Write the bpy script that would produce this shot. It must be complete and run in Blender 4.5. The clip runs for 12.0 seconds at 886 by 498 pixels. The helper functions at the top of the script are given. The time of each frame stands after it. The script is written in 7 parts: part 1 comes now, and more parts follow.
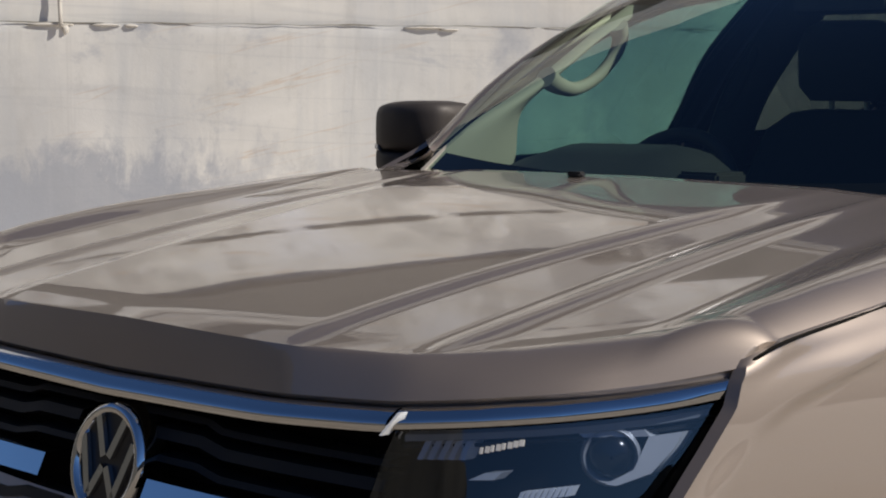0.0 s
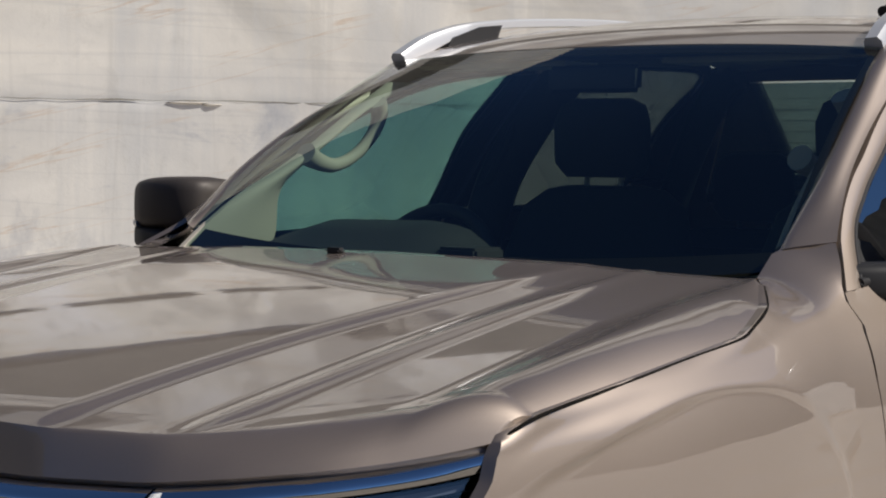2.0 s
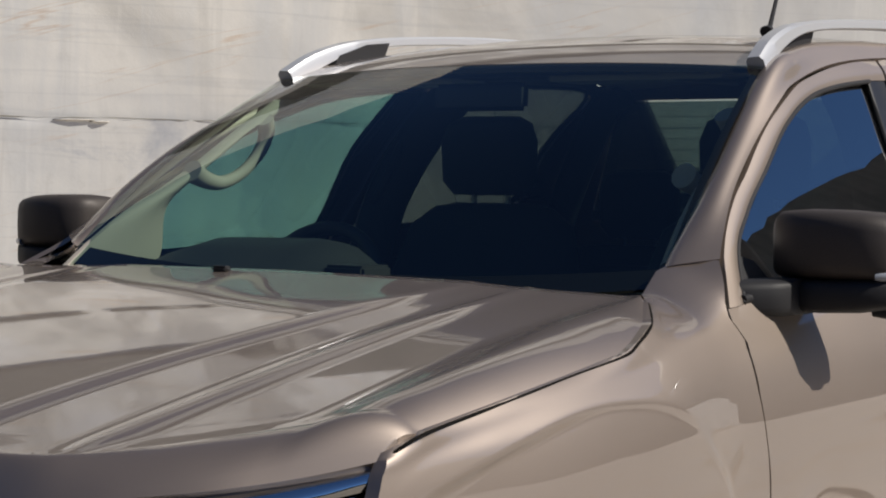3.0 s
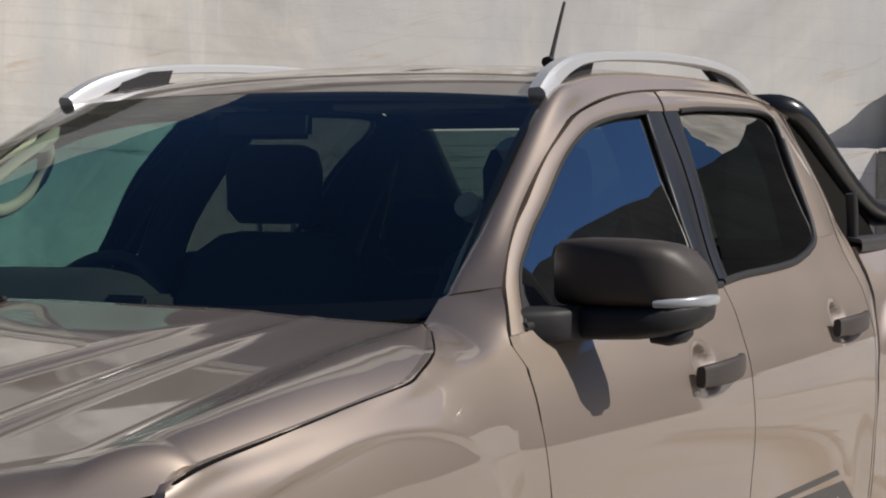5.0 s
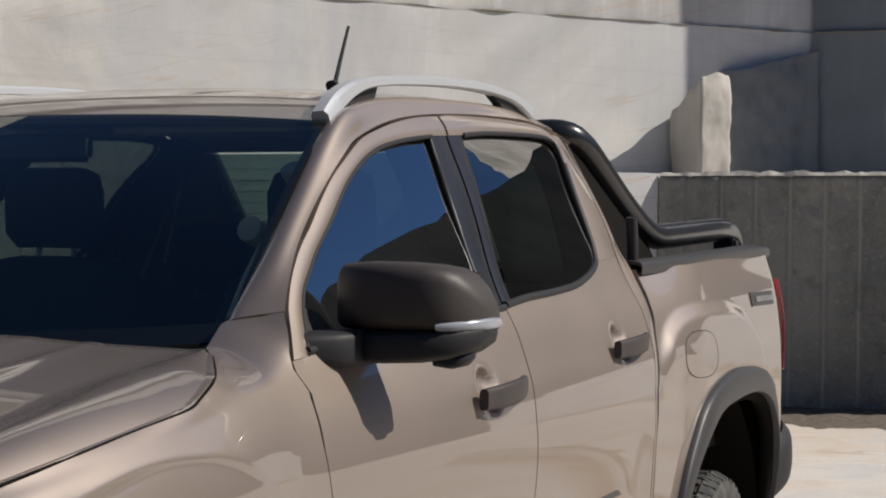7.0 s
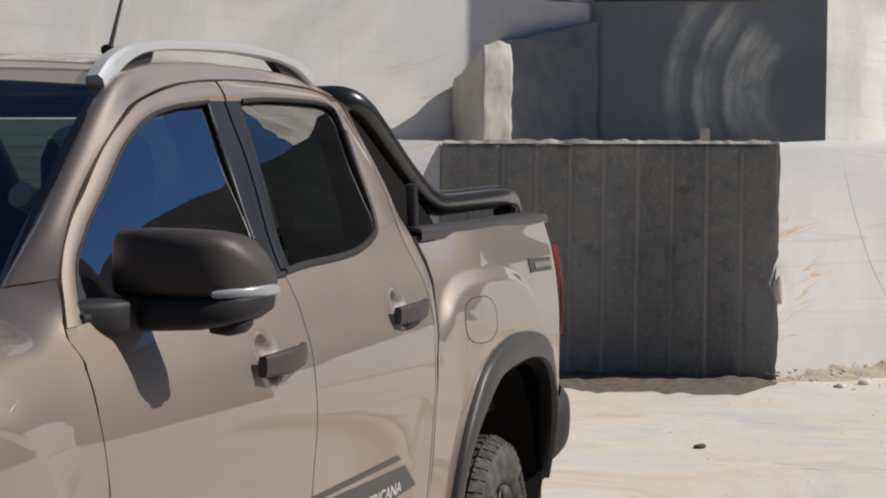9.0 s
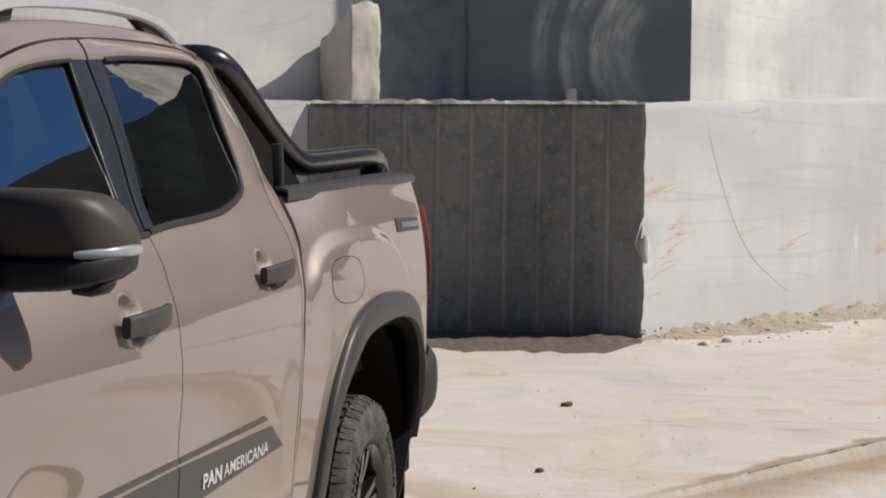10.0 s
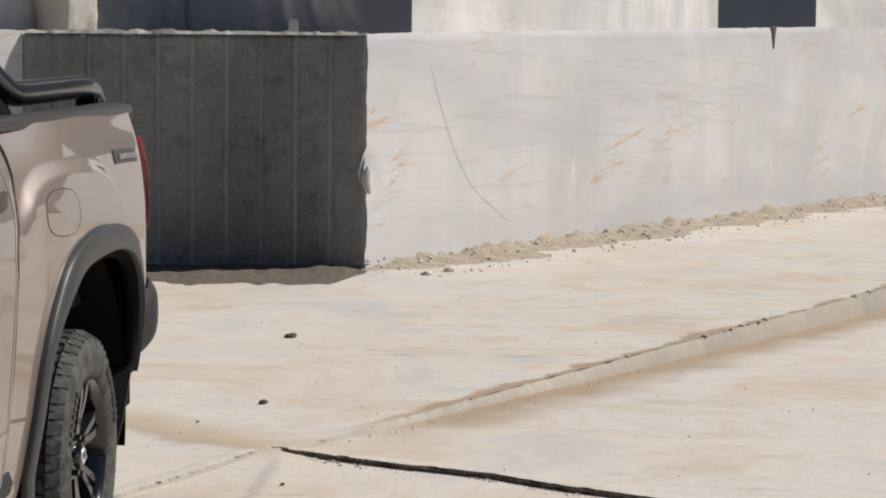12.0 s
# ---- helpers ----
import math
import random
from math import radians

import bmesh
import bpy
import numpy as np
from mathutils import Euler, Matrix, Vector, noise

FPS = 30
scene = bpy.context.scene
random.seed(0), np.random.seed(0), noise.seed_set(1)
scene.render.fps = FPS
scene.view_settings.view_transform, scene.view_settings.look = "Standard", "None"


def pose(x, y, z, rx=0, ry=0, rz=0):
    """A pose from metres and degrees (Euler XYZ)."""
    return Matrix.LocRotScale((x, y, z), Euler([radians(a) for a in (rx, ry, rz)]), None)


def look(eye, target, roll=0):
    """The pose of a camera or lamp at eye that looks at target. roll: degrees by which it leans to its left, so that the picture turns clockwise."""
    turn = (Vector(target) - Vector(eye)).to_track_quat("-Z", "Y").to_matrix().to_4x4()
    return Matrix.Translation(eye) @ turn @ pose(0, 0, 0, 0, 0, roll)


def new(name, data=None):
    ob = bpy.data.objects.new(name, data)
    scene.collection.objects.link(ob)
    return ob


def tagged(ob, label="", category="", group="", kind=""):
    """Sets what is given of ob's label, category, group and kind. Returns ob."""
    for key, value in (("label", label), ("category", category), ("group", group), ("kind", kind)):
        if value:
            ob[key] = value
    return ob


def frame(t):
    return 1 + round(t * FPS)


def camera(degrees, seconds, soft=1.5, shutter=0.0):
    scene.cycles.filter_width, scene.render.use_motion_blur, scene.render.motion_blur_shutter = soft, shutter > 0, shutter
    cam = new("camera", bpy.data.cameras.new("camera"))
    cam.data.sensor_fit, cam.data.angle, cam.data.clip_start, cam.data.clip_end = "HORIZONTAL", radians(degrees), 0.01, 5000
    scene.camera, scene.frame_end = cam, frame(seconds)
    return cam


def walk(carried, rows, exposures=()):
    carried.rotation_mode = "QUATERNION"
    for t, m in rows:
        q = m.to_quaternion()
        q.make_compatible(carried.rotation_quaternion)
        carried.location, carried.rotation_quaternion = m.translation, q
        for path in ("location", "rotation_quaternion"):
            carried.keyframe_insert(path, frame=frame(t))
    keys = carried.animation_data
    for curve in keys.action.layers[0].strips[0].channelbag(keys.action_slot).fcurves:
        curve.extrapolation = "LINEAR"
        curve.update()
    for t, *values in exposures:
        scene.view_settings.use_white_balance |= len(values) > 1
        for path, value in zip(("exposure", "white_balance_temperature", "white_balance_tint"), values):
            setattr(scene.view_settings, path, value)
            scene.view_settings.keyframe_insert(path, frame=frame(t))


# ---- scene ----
EXPO = 0.0
cam = camera(26.73, 12.0, soft=2.0)
# seconds, eye, yaw to the right, pitch, roll: a slow pan on a tripod head
ROWS = [
    (0.0, 2.1962, -2.3859, 1.4796, -44.932, -5.025, 0.586),
    (0.5, 2.1986, -2.3829, 1.4805, -42.979, -4.367, 0.609),
    (1.0, 2.2009, -2.3802, 1.4813, -41.171, -3.714, 0.642),
    (1.5, 2.2032, -2.3776, 1.4821, -39.386, -3.106, 0.674),
    (2.0, 2.2053, -2.3752, 1.4826, -37.789, -2.655, 0.693),
    (2.5, 2.2075, -2.3727, 1.4829, -36.115, -2.366, 0.694),
    (3.0, 2.2097, -2.3703, 1.4832, -34.426, -2.076, 0.716),
    (5.0, 2.2184, -2.3614, 1.4839, -27.998, -1.126, 0.729),
    (5.5, 2.2208, -2.3593, 1.484, -26.341, -0.995, 0.717),
    (6.0, 2.223, -2.3574, 1.4841, -24.808, -0.754, 0.694),
    (6.5, 2.2252, -2.3555, 1.4845, -23.233, -0.427, 0.683),
    (7.0, 2.2277, -2.3536, 1.4845, -21.551, -0.321, 0.67),
    (9.0, 2.2372, -2.3457, 1.4823, -14.922, -1.242, 0.642),
    (9.5, 2.2402, -2.3436, 1.4812, -12.928, -1.797, 0.6),
    (10.0, 2.2432, -2.3416, 1.4801, -10.887, -2.412, 0.565),
    (10.5, 2.2464, -2.3397, 1.479, -8.809, -2.992, 0.553),
    (11.0, 2.2497, -2.338, 1.4779, -6.64, -3.549, 0.559),
    (11.5, 2.2531, -2.3364, 1.477, -4.447, -4.016, 0.536),
    (12.0, 2.2563, -2.3349, 1.4762, -2.417, -4.424, 0.531),
]
walk(cam, [(t, pose(x, y, z, 90 + pitch, 0, -yaw) @ pose(0, 0, 0, 0, 0, roll)) for t, x, y, z, yaw, pitch, roll in ROWS],
     exposures=[(0.0, EXPO), (12.0, EXPO)])

# ---- light: a high clear sky and the sun from the side of the truck ----
SUN = Vector((0.705, 0.243, 0.667)).normalized()
world = bpy.data.worlds.new("clear_sky")
scene.world = world
world.use_nodes = True
wn = world.node_tree.nodes
wn.clear()
sky = wn.new("ShaderNodeTexSky")
sky.sky_type = "NISHITA"
sky.sun_disc = False
sky.sun_elevation = math.asin(SUN.z)
sky.sun_rotation = math.atan2(SUN.x, SUN.y)
sky.altitude = 2500
sky.air_density = 1.0
sky.dust_density = 0.0
sky.ozone_density = 9.0
bg = wn.new("ShaderNodeBackground")
bg.inputs["Strength"].default_value = 0.060
wo = wn.new("ShaderNodeOutputWorld")
world.node_tree.links.new(sky.outputs["Color"], bg.inputs["Color"])
world.node_tree.links.new(bg.outputs["Background"], wo.inputs["Surface"])
sun_data = bpy.data.lights.new("sun", "SUN")
sun_data.energy = 4.7
sun_data.angle = radians(0.55)
sun_data.color = (1.0, 0.935, 0.845)
sun = new("sun", sun_data)
sun.matrix_world = look((20, 8, 19), Vector((20, 8, 19)) - SUN)


# ---- materials ----
def mat(name, color=(0.8, 0.8, 0.8), rough=0.5, metal=0.0, coat=0.0, spec=0.5):
    """A material with its tree, its nodes and its Principled shader."""
    m = bpy.data.materials.new(name)
    m.use_nodes = True
    b = m.node_tree.nodes["Principled BSDF"]
    b.inputs["Base Color"].default_value = (*color, 1)
    b.inputs["Roughness"].default_value = rough
    b.inputs["Metallic"].default_value = metal
    b.inputs["Coat Weight"].default_value = coat
    b.inputs["Coat Roughness"].default_value = 0.02
    b.inputs["Specular IOR Level"].default_value = spec
    return m


def node(m, kind, **inputs):
    n = m.node_tree.nodes.new("ShaderNode" + kind)
    for k, val in inputs.items():
        n.inputs[k.replace("_", " ")].default_value = val
    return n


def link(m, a, b):
    m.node_tree.links.new(a, b)


def coords(m, scale=(1, 1, 1), turn=(0, 0, 0), world_space=True):
    """Coordinates in metres, stretched by scale."""
    mp = node(m, "Mapping")
    mp.inputs["Scale"].default_value = scale
    mp.inputs["Rotation"].default_value = [radians(a) for a in turn]
    if world_space:
        link(m, node(m, "NewGeometry").outputs["Position"], mp.inputs["Vector"])
    else:
        link(m, node(m, "TexCoord").outputs["Object"], mp.inputs["Vector"])
    return mp.outputs["Vector"]


def noise_tex(m, vec, scale, detail=6.0, rough=0.55, distort=0.0):
    n = node(m, "TexNoise", Scale=scale, Detail=detail, Roughness=rough, Distortion=distort)
    link(m, vec, n.inputs["Vector"])
    return n.outputs["Fac"]


def ramp(m, fac, stops):
    r = node(m, "ValToRGB")
    els = r.color_ramp.elements
    while len(els) < len(stops):
        els.new(0.5)
    for e, (p, c) in zip(els, stops):
        e.position = p
        e.color = (*c, 1) if len(c) == 3 else c
    link(m, fac, r.inputs["Fac"])
    return r.outputs["Color"]


def grey(v):
    return (v, v, v)


def mix(m, fac, a, b, mode="MIX"):
    n = m.node_tree.nodes.new("ShaderNodeMix")
    n.data_type = "RGBA"
    n.blend_type = mode
    for val, i in ((fac, 0), (a, 6), (b, 7)):
        if hasattr(val, "links"):
            link(m, val, n.inputs[i])
        elif i == 0:
            n.inputs[0].default_value = val
        else:
            n.inputs[i].default_value = (*val, 1)
    return n.outputs[2]


def bump(m, height, strength=0.3, dist=0.01, prior=None):
    b = node(m, "Bump", Strength=strength, Distance=dist)
    link(m, height, b.inputs["Height"])
    if prior:
        link(m, prior, b.inputs["Normal"])
    return b.outputs["Normal"]


def shader(m):
    return m.node_tree.nodes["Principled BSDF"]


def in_plane(m, heading, rise, scale):
    """Coordinates along a wall that runs at this heading, turned by a rise in the wall's own plane."""
    a, b, c = node(m, "Mapping"), node(m, "Mapping"), node(m, "Mapping")
    a.inputs["Rotation"].default_value = (0, 0, -radians(heading))
    b.inputs["Rotation"].default_value = (0, radians(rise), 0)
    c.inputs["Scale"].default_value = scale
    link(m, node(m, "NewGeometry").outputs["Position"], a.inputs["Vector"])
    link(m, a.outputs["Vector"], b.inputs["Vector"])
    link(m, b.outputs["Vector"], c.inputs["Vector"])
    return c.outputs["Vector"]


def rusty(m, col, turn, amount):
    """Thin slanting rusty streaks, a few fine dark joints and pale drips down the face."""
    heading, rise, much = turn
    long = noise_tex(m, in_plane(m, heading, rise, (0.26, 0.26, 4.4)), 1.0, 4, 0.5, 0.15)
    thin = ramp(m, long, [(0.483, grey(0)), (0.492, grey(1)), (0.498, grey(0.25)), (0.508, grey(0))])
    gate = ramp(m, noise_tex(m, in_plane(m, heading, rise, (0.8, 0.8, 1.4)), 1.0, 3, 0.5), [(0.49, grey(0)), (0.56, grey(amount))])
    col = mix(m, mix(m, 1.0, thin, gate, "MULTIPLY"), col, (0.55, 0.34, 0.17))
    flat = noise_tex(m, in_plane(m, heading, -1.5, (0.07, 0.07, 2.2)), 1.0, 3, 0.5, 0.1)
    bed = ramp(m, flat, [(0.486, grey(0)), (0.495, grey(0.22 * much)), (0.51, grey(0))])
    col = mix(m, bed, col, (0.34, 0.35, 0.37))
    lower = ramp(m, noise_tex(m, in_plane(m, heading, -4, (0.18, 0.18, 0.8)), 1.0, 4, 0.55, 0.3), [(0.45, grey(0)), (0.6, grey(0.48 * much))])
    col = mix(m, lower, col, (0.47, 0.475, 0.49))
    drip = ramp(m, noise_tex(m, in_plane(m, heading, 0, (3.4, 3.4, 0.35)), 1.0, 5, 0.65, 0.2), [(0.66, grey(0)), (0.72, grey(0.75 * much))])
    dgate = ramp(m, noise_tex(m, coords(m), 1.3, 3), [(0.5, grey(0)), (0.62, grey(1))])
    return mix(m, mix(m, 1.0, drip, dgate, "MULTIPLY"), col, (0.72, 0.71, 0.70))


def marble(name, base, streak, turn=(0, 0, 0), contrast=1.0, rust=0.0, relief=0.2, blue=0.0):
    """Sawn quarry marble: soft clouds, broad wash marks running down, fine grain, rusty veins."""
    m = mat(name, base, 0.8, spec=0.2)
    v = coords(m)
    clouds = noise_tex(m, v, 0.42, 6, 0.6, 0.8)
    down = noise_tex(m, coords(m, (1.1, 1.1, 0.10)), 1.0, 5, 0.6, 0.4)
    narrow = noise_tex(m, coords(m, (4.5, 4.5, 0.32)), 1.0, 5, 0.7, 0.6)
    blot = noise_tex(m, v, 3.2, 8, 0.7, 0.4)
    grain = noise_tex(m, v, 42, 3, 0.7)
    lo = tuple(c * (1 - 0.20 * contrast) for c in base)
    hi = tuple(min(c * (1 + 0.12 * contrast), 0.9) for c in base)
    col = ramp(m, clouds, [(0.34, lo), (0.5, base), (0.66, hi)])
    col = mix(m, ramp(m, down, [(0.46, grey(0)), (0.70, grey(0.85 * contrast))]), col, streak)
    col = mix(m, ramp(m, narrow, [(0.57, grey(0)), (0.75, grey(0.30 * contrast))]), col, tuple(c * 0.74 for c in base))
    col = mix(m, ramp(m, narrow, [(0.28, grey(0.35 * contrast)), (0.42, grey(0))]), col, hi)
    col = mix(m, ramp(m, blot, [(0.56, grey(0)), (0.74, grey(0.32 * contrast))]), col, tuple(c * 0.70 for c in base))
    if blue:
        patch = noise_tex(m, coords(m, (0.5, 0.5, 0.8)), 1.0, 7, 0.68, 0.5)
        col = mix(m, ramp(m, patch, [(0.55, grey(0)), (0.66, grey(blue))]), col, (0.36, 0.38, 0.43))
    if rust:
        col = rusty(m, col, turn, rust)
    link(m, col, shader(m).inputs["Base Color"])
    n = bump(m, blot, relief, 0.02)
    link(m, bump(m, grain, 0.25, 0.004, n), shader(m).inputs["Normal"])
    return m


MARBLE_BACK = marble("sawn_marble_grey_beige", (0.645, 0.63, 0.595), (0.55, 0.558, 0.56), (47, 14, 0.8), 1.5, 0.35, 0.15, 0.9)
MARBLE_UP = marble("washed_marble_cream", (0.685, 0.665, 0.62), (0.565, 0.58, 0.585), (47, 14, 0.8), 1.3, 0.4, 0.12)
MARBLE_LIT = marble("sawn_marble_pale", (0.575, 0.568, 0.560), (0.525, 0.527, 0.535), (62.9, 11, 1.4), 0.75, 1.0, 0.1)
# grey darkened to hold the shade of the gap side and inner corner
MARBLE_SHADE = marble("rough_marble_shaded", (0.200, 0.215, 0.225), (0.140, 0.152, 0.162), (0, 0, 0), 1.2, 0, 0.9)
MARBLE_WASH = marble("washed_marble_bright", (0.76, 0.735, 0.68), (0.63, 0.64, 0.64), (47, 14, 0.8), 1.3, 0.4, 0.12)
MARBLE_HIGH = marble("weathered_high_marble", (0.82, 0.79, 0.72), (0.50, 0.475, 0.43), (47, 14, 0.8), 2.2, 0.8, 0.3)
# shade of the recess and gap back is put into this dark, bluish base
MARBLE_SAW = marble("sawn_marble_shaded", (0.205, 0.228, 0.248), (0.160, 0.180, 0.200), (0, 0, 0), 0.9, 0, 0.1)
MARBLE_RAW = marble("broken_marble", (0.56, 0.53, 0.48), (0.40, 0.375, 0.335), (0, 0, 0), 1.0, 0, 0.8)
STAIN = node(MARBLE_BACK, "SeparateXYZ")
link(MARBLE_BACK, in_plane(MARBLE_BACK, 47, 0, (1, 1, 1)), STAIN.inputs[0])
# a bluish damp stain low on the long back wall, ragged along its upper edge
ragged = noise_tex(MARBLE_BACK, in_plane(MARBLE_BACK, 47, 0, (1.6, 1.6, 0.9)), 1.0, 8, 0.72, 0.5)
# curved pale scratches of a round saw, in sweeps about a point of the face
# the base below carries the recess's shade too, as in MARBLE_SAW
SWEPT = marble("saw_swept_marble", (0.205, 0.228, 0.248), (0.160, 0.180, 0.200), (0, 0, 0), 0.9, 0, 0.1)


def math_node(m, op, a, b=0.0):
    n = node(m, "Math")
    n.operation = op
    for k, val in enumerate((a, b)):
        if hasattr(val, "links"):
            link(m, val, n.inputs[k])
        else:
            n.inputs[k].default_value = val
    return n.outputs[0]


low = math_node(MARBLE_BACK, "ADD", math_node(MARBLE_BACK, "MULTIPLY", STAIN.outputs["Z"], -1.0), math_node(MARBLE_BACK, "MULTIPLY", ragged, 2.3))
low = ramp(MARBLE_BACK, low, [(0.28, grey(0)), (0.62, grey(0.75))])
reach = ramp(MARBLE_BACK, math_node(MARBLE_BACK, "MULTIPLY", math_node(MARBLE_BACK, "ADD", STAIN.outputs["X"], 18.0), 0.05), [(0.0, grey(1)), (0.79, grey(1)), (0.90, grey(0))])
dry = shader(MARBLE_BACK).inputs["Base Color"].links[0].from_socket
link(MARBLE_BACK, mix(MARBLE_BACK, mix(MARBLE_BACK, 1.0, low, reach, "MULTIPLY"), dry, (0.33, 0.35, 0.40)), shader(MARBLE_BACK).inputs["Base Color"])
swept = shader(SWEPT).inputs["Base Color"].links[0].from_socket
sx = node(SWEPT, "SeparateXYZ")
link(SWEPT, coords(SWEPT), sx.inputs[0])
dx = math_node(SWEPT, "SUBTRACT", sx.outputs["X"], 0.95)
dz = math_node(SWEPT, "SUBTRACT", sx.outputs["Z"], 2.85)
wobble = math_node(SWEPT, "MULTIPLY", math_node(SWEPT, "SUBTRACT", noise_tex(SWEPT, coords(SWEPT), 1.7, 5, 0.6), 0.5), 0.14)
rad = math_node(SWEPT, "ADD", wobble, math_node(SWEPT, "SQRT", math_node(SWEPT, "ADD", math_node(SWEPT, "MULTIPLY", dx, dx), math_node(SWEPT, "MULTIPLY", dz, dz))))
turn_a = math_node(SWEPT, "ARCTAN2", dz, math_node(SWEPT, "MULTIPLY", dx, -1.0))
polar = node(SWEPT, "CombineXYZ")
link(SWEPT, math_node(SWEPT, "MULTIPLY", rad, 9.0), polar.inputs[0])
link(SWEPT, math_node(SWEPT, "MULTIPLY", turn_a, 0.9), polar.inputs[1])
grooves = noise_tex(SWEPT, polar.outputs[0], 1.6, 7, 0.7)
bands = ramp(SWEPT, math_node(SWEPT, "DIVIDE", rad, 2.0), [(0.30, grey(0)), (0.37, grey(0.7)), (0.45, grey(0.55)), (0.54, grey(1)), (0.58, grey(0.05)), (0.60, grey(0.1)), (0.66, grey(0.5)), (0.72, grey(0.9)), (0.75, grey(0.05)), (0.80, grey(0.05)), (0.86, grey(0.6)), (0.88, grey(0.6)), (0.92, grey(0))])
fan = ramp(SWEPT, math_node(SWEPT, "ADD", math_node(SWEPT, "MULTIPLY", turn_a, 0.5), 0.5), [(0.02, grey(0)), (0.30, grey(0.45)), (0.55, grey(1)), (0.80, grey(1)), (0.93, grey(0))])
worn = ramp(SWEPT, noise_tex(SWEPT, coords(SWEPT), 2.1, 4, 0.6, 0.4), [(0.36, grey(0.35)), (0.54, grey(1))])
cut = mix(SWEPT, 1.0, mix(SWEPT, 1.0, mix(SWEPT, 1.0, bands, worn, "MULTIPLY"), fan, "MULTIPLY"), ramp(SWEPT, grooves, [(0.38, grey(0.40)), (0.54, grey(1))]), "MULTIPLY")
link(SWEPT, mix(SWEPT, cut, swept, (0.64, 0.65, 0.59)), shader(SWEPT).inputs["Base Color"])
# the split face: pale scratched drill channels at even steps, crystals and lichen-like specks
# low base colour: the shade on this sunless face is part of it
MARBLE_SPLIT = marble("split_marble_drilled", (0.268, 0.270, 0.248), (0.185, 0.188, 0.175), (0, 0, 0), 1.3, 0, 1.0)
old = shader(MARBLE_SPLIT).inputs["Base Color"].links[0].from_socket
sv = coords(MARBLE_SPLIT)
speck = ramp(MARBLE_SPLIT, noise_tex(MARBLE_SPLIT, sv, 26, 8, 0.75), [(0.54, grey(0)), (0.66, grey(0.5))])
old = mix(MARBLE_SPLIT, speck, old, (0.42, 0.42, 0.40))
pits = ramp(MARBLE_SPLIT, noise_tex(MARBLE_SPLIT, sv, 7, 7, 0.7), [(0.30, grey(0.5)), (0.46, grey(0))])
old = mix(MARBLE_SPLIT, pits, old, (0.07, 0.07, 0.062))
xyz = node(MARBLE_SPLIT, "SeparateXYZ")
link(MARBLE_SPLIT, sv, xyz.inputs[0])


step_x = math_node(MARBLE_SPLIT, "FRACT", math_node(MARBLE_SPLIT, "MULTIPLY", math_node(MARBLE_SPLIT, "ADD", xyz.outputs["X"], 2.23 + 0.154), 1 / 0.3085))
band_x = ramp(MARBLE_SPLIT, step_x, [(0.43, grey(0)), (0.465, grey(1)), (0.51, grey(1)), (0.55, grey(0))])
tall = ramp(MARBLE_SPLIT, noise_tex(MARBLE_SPLIT, coords(MARBLE_SPLIT, (9, 1, 0.5)), 1.0, 5, 0.7), [(0.34, grey(0)), (0.52, grey(0.85))])
old = mix(MARBLE_SPLIT, mix(MARBLE_SPLIT, 1.0, band_x, tall, "MULTIPLY"), old, (0.33, 0.32, 0.295))
link(MARBLE_SPLIT, old, shader(MARBLE_SPLIT).inputs["Base Color"])
# dark base stands for shade on the unseen cuts and bands
CLIFF = marble("far_cliff_shade_toned", (0.16, 0.15, 0.13), (0.10, 0.10, 0.085), (0, 0, 0), 1.0, 0, 0.8)
DIRT = mat("quarry_dust_and_grit", (0.42, 0.355, 0.285), 0.95, spec=0.1)
d1 = noise_tex(DIRT, coords(DIRT), 9, 8, 0.7)
d2 = noise_tex(DIRT, coords(DIRT), 60, 4, 0.7)
link(DIRT, mix(DIRT, ramp(DIRT, d2, [(0.35, grey(0.5)), (0.55, grey(0))]), ramp(DIRT, d1, [(0.35, (0.34, 0.285, 0.225)), (0.6, (0.49, 0.425, 0.35))]), (0.27, 0.21, 0.15)), shader(DIRT).inputs["Base Color"])
link(DIRT, bump(DIRT, d2, 0.6, 0.01, bump(DIRT, d1, 0.5, 0.03)), shader(DIRT).inputs["Normal"])
# soil coloured dark to extend the split face's shadow on the floor
SHADOW_SOIL = mat("shadow_toned_soil", (0.15, 0.125, 0.10), 0.95, spec=0.1)
dn = noise_tex(SHADOW_SOIL, coords(SHADOW_SOIL), 14, 9, 0.75)
link(SHADOW_SOIL, ramp(SHADOW_SOIL, dn, [(0.35, (0.09, 0.075, 0.06)), (0.65, (0.22, 0.185, 0.15))]), shader(SHADOW_SOIL).inputs["Base Color"])
link(SHADOW_SOIL, bump(SHADOW_SOIL, dn, 0.6, 0.02), shader(SHADOW_SOIL).inputs["Normal"])
STONE = mat("dark_pebble_and_notch", (0.10, 0.085, 0.07), 0.9, spec=0.2)

GROUND = mat("marble_quarry_floor", (0.6, 0.56, 0.5), 0.85, spec=0.2)
gv = coords(GROUND)
g1 = noise_tex(GROUND, gv, 0.45, 5, 0.55, 0.7)
g2 = noise_tex(GROUND, coords(GROUND, (1.0, 0.8, 1), (0, 0, 28)), 1.1, 9, 0.68, 0.9)
g3 = noise_tex(GROUND, gv, 45, 4, 0.7)
gcol = ramp(GROUND, g1, [(0.3, (0.60, 0.535, 0.46)), (0.5, (0.65, 0.595, 0.53)), (0.7, (0.62, 0.588, 0.55))])
gcol = mix(GROUND, ramp(GROUND, g2, [(0.50, grey(0)), (0.66, grey(0.8))]), gcol, (0.55, 0.445, 0.34))
gcol = mix(GROUND, ramp(GROUND, g2, [(0.30, grey(0.9)), (0.47, grey(0))]), gcol, (0.50, 0.505, 0.515))
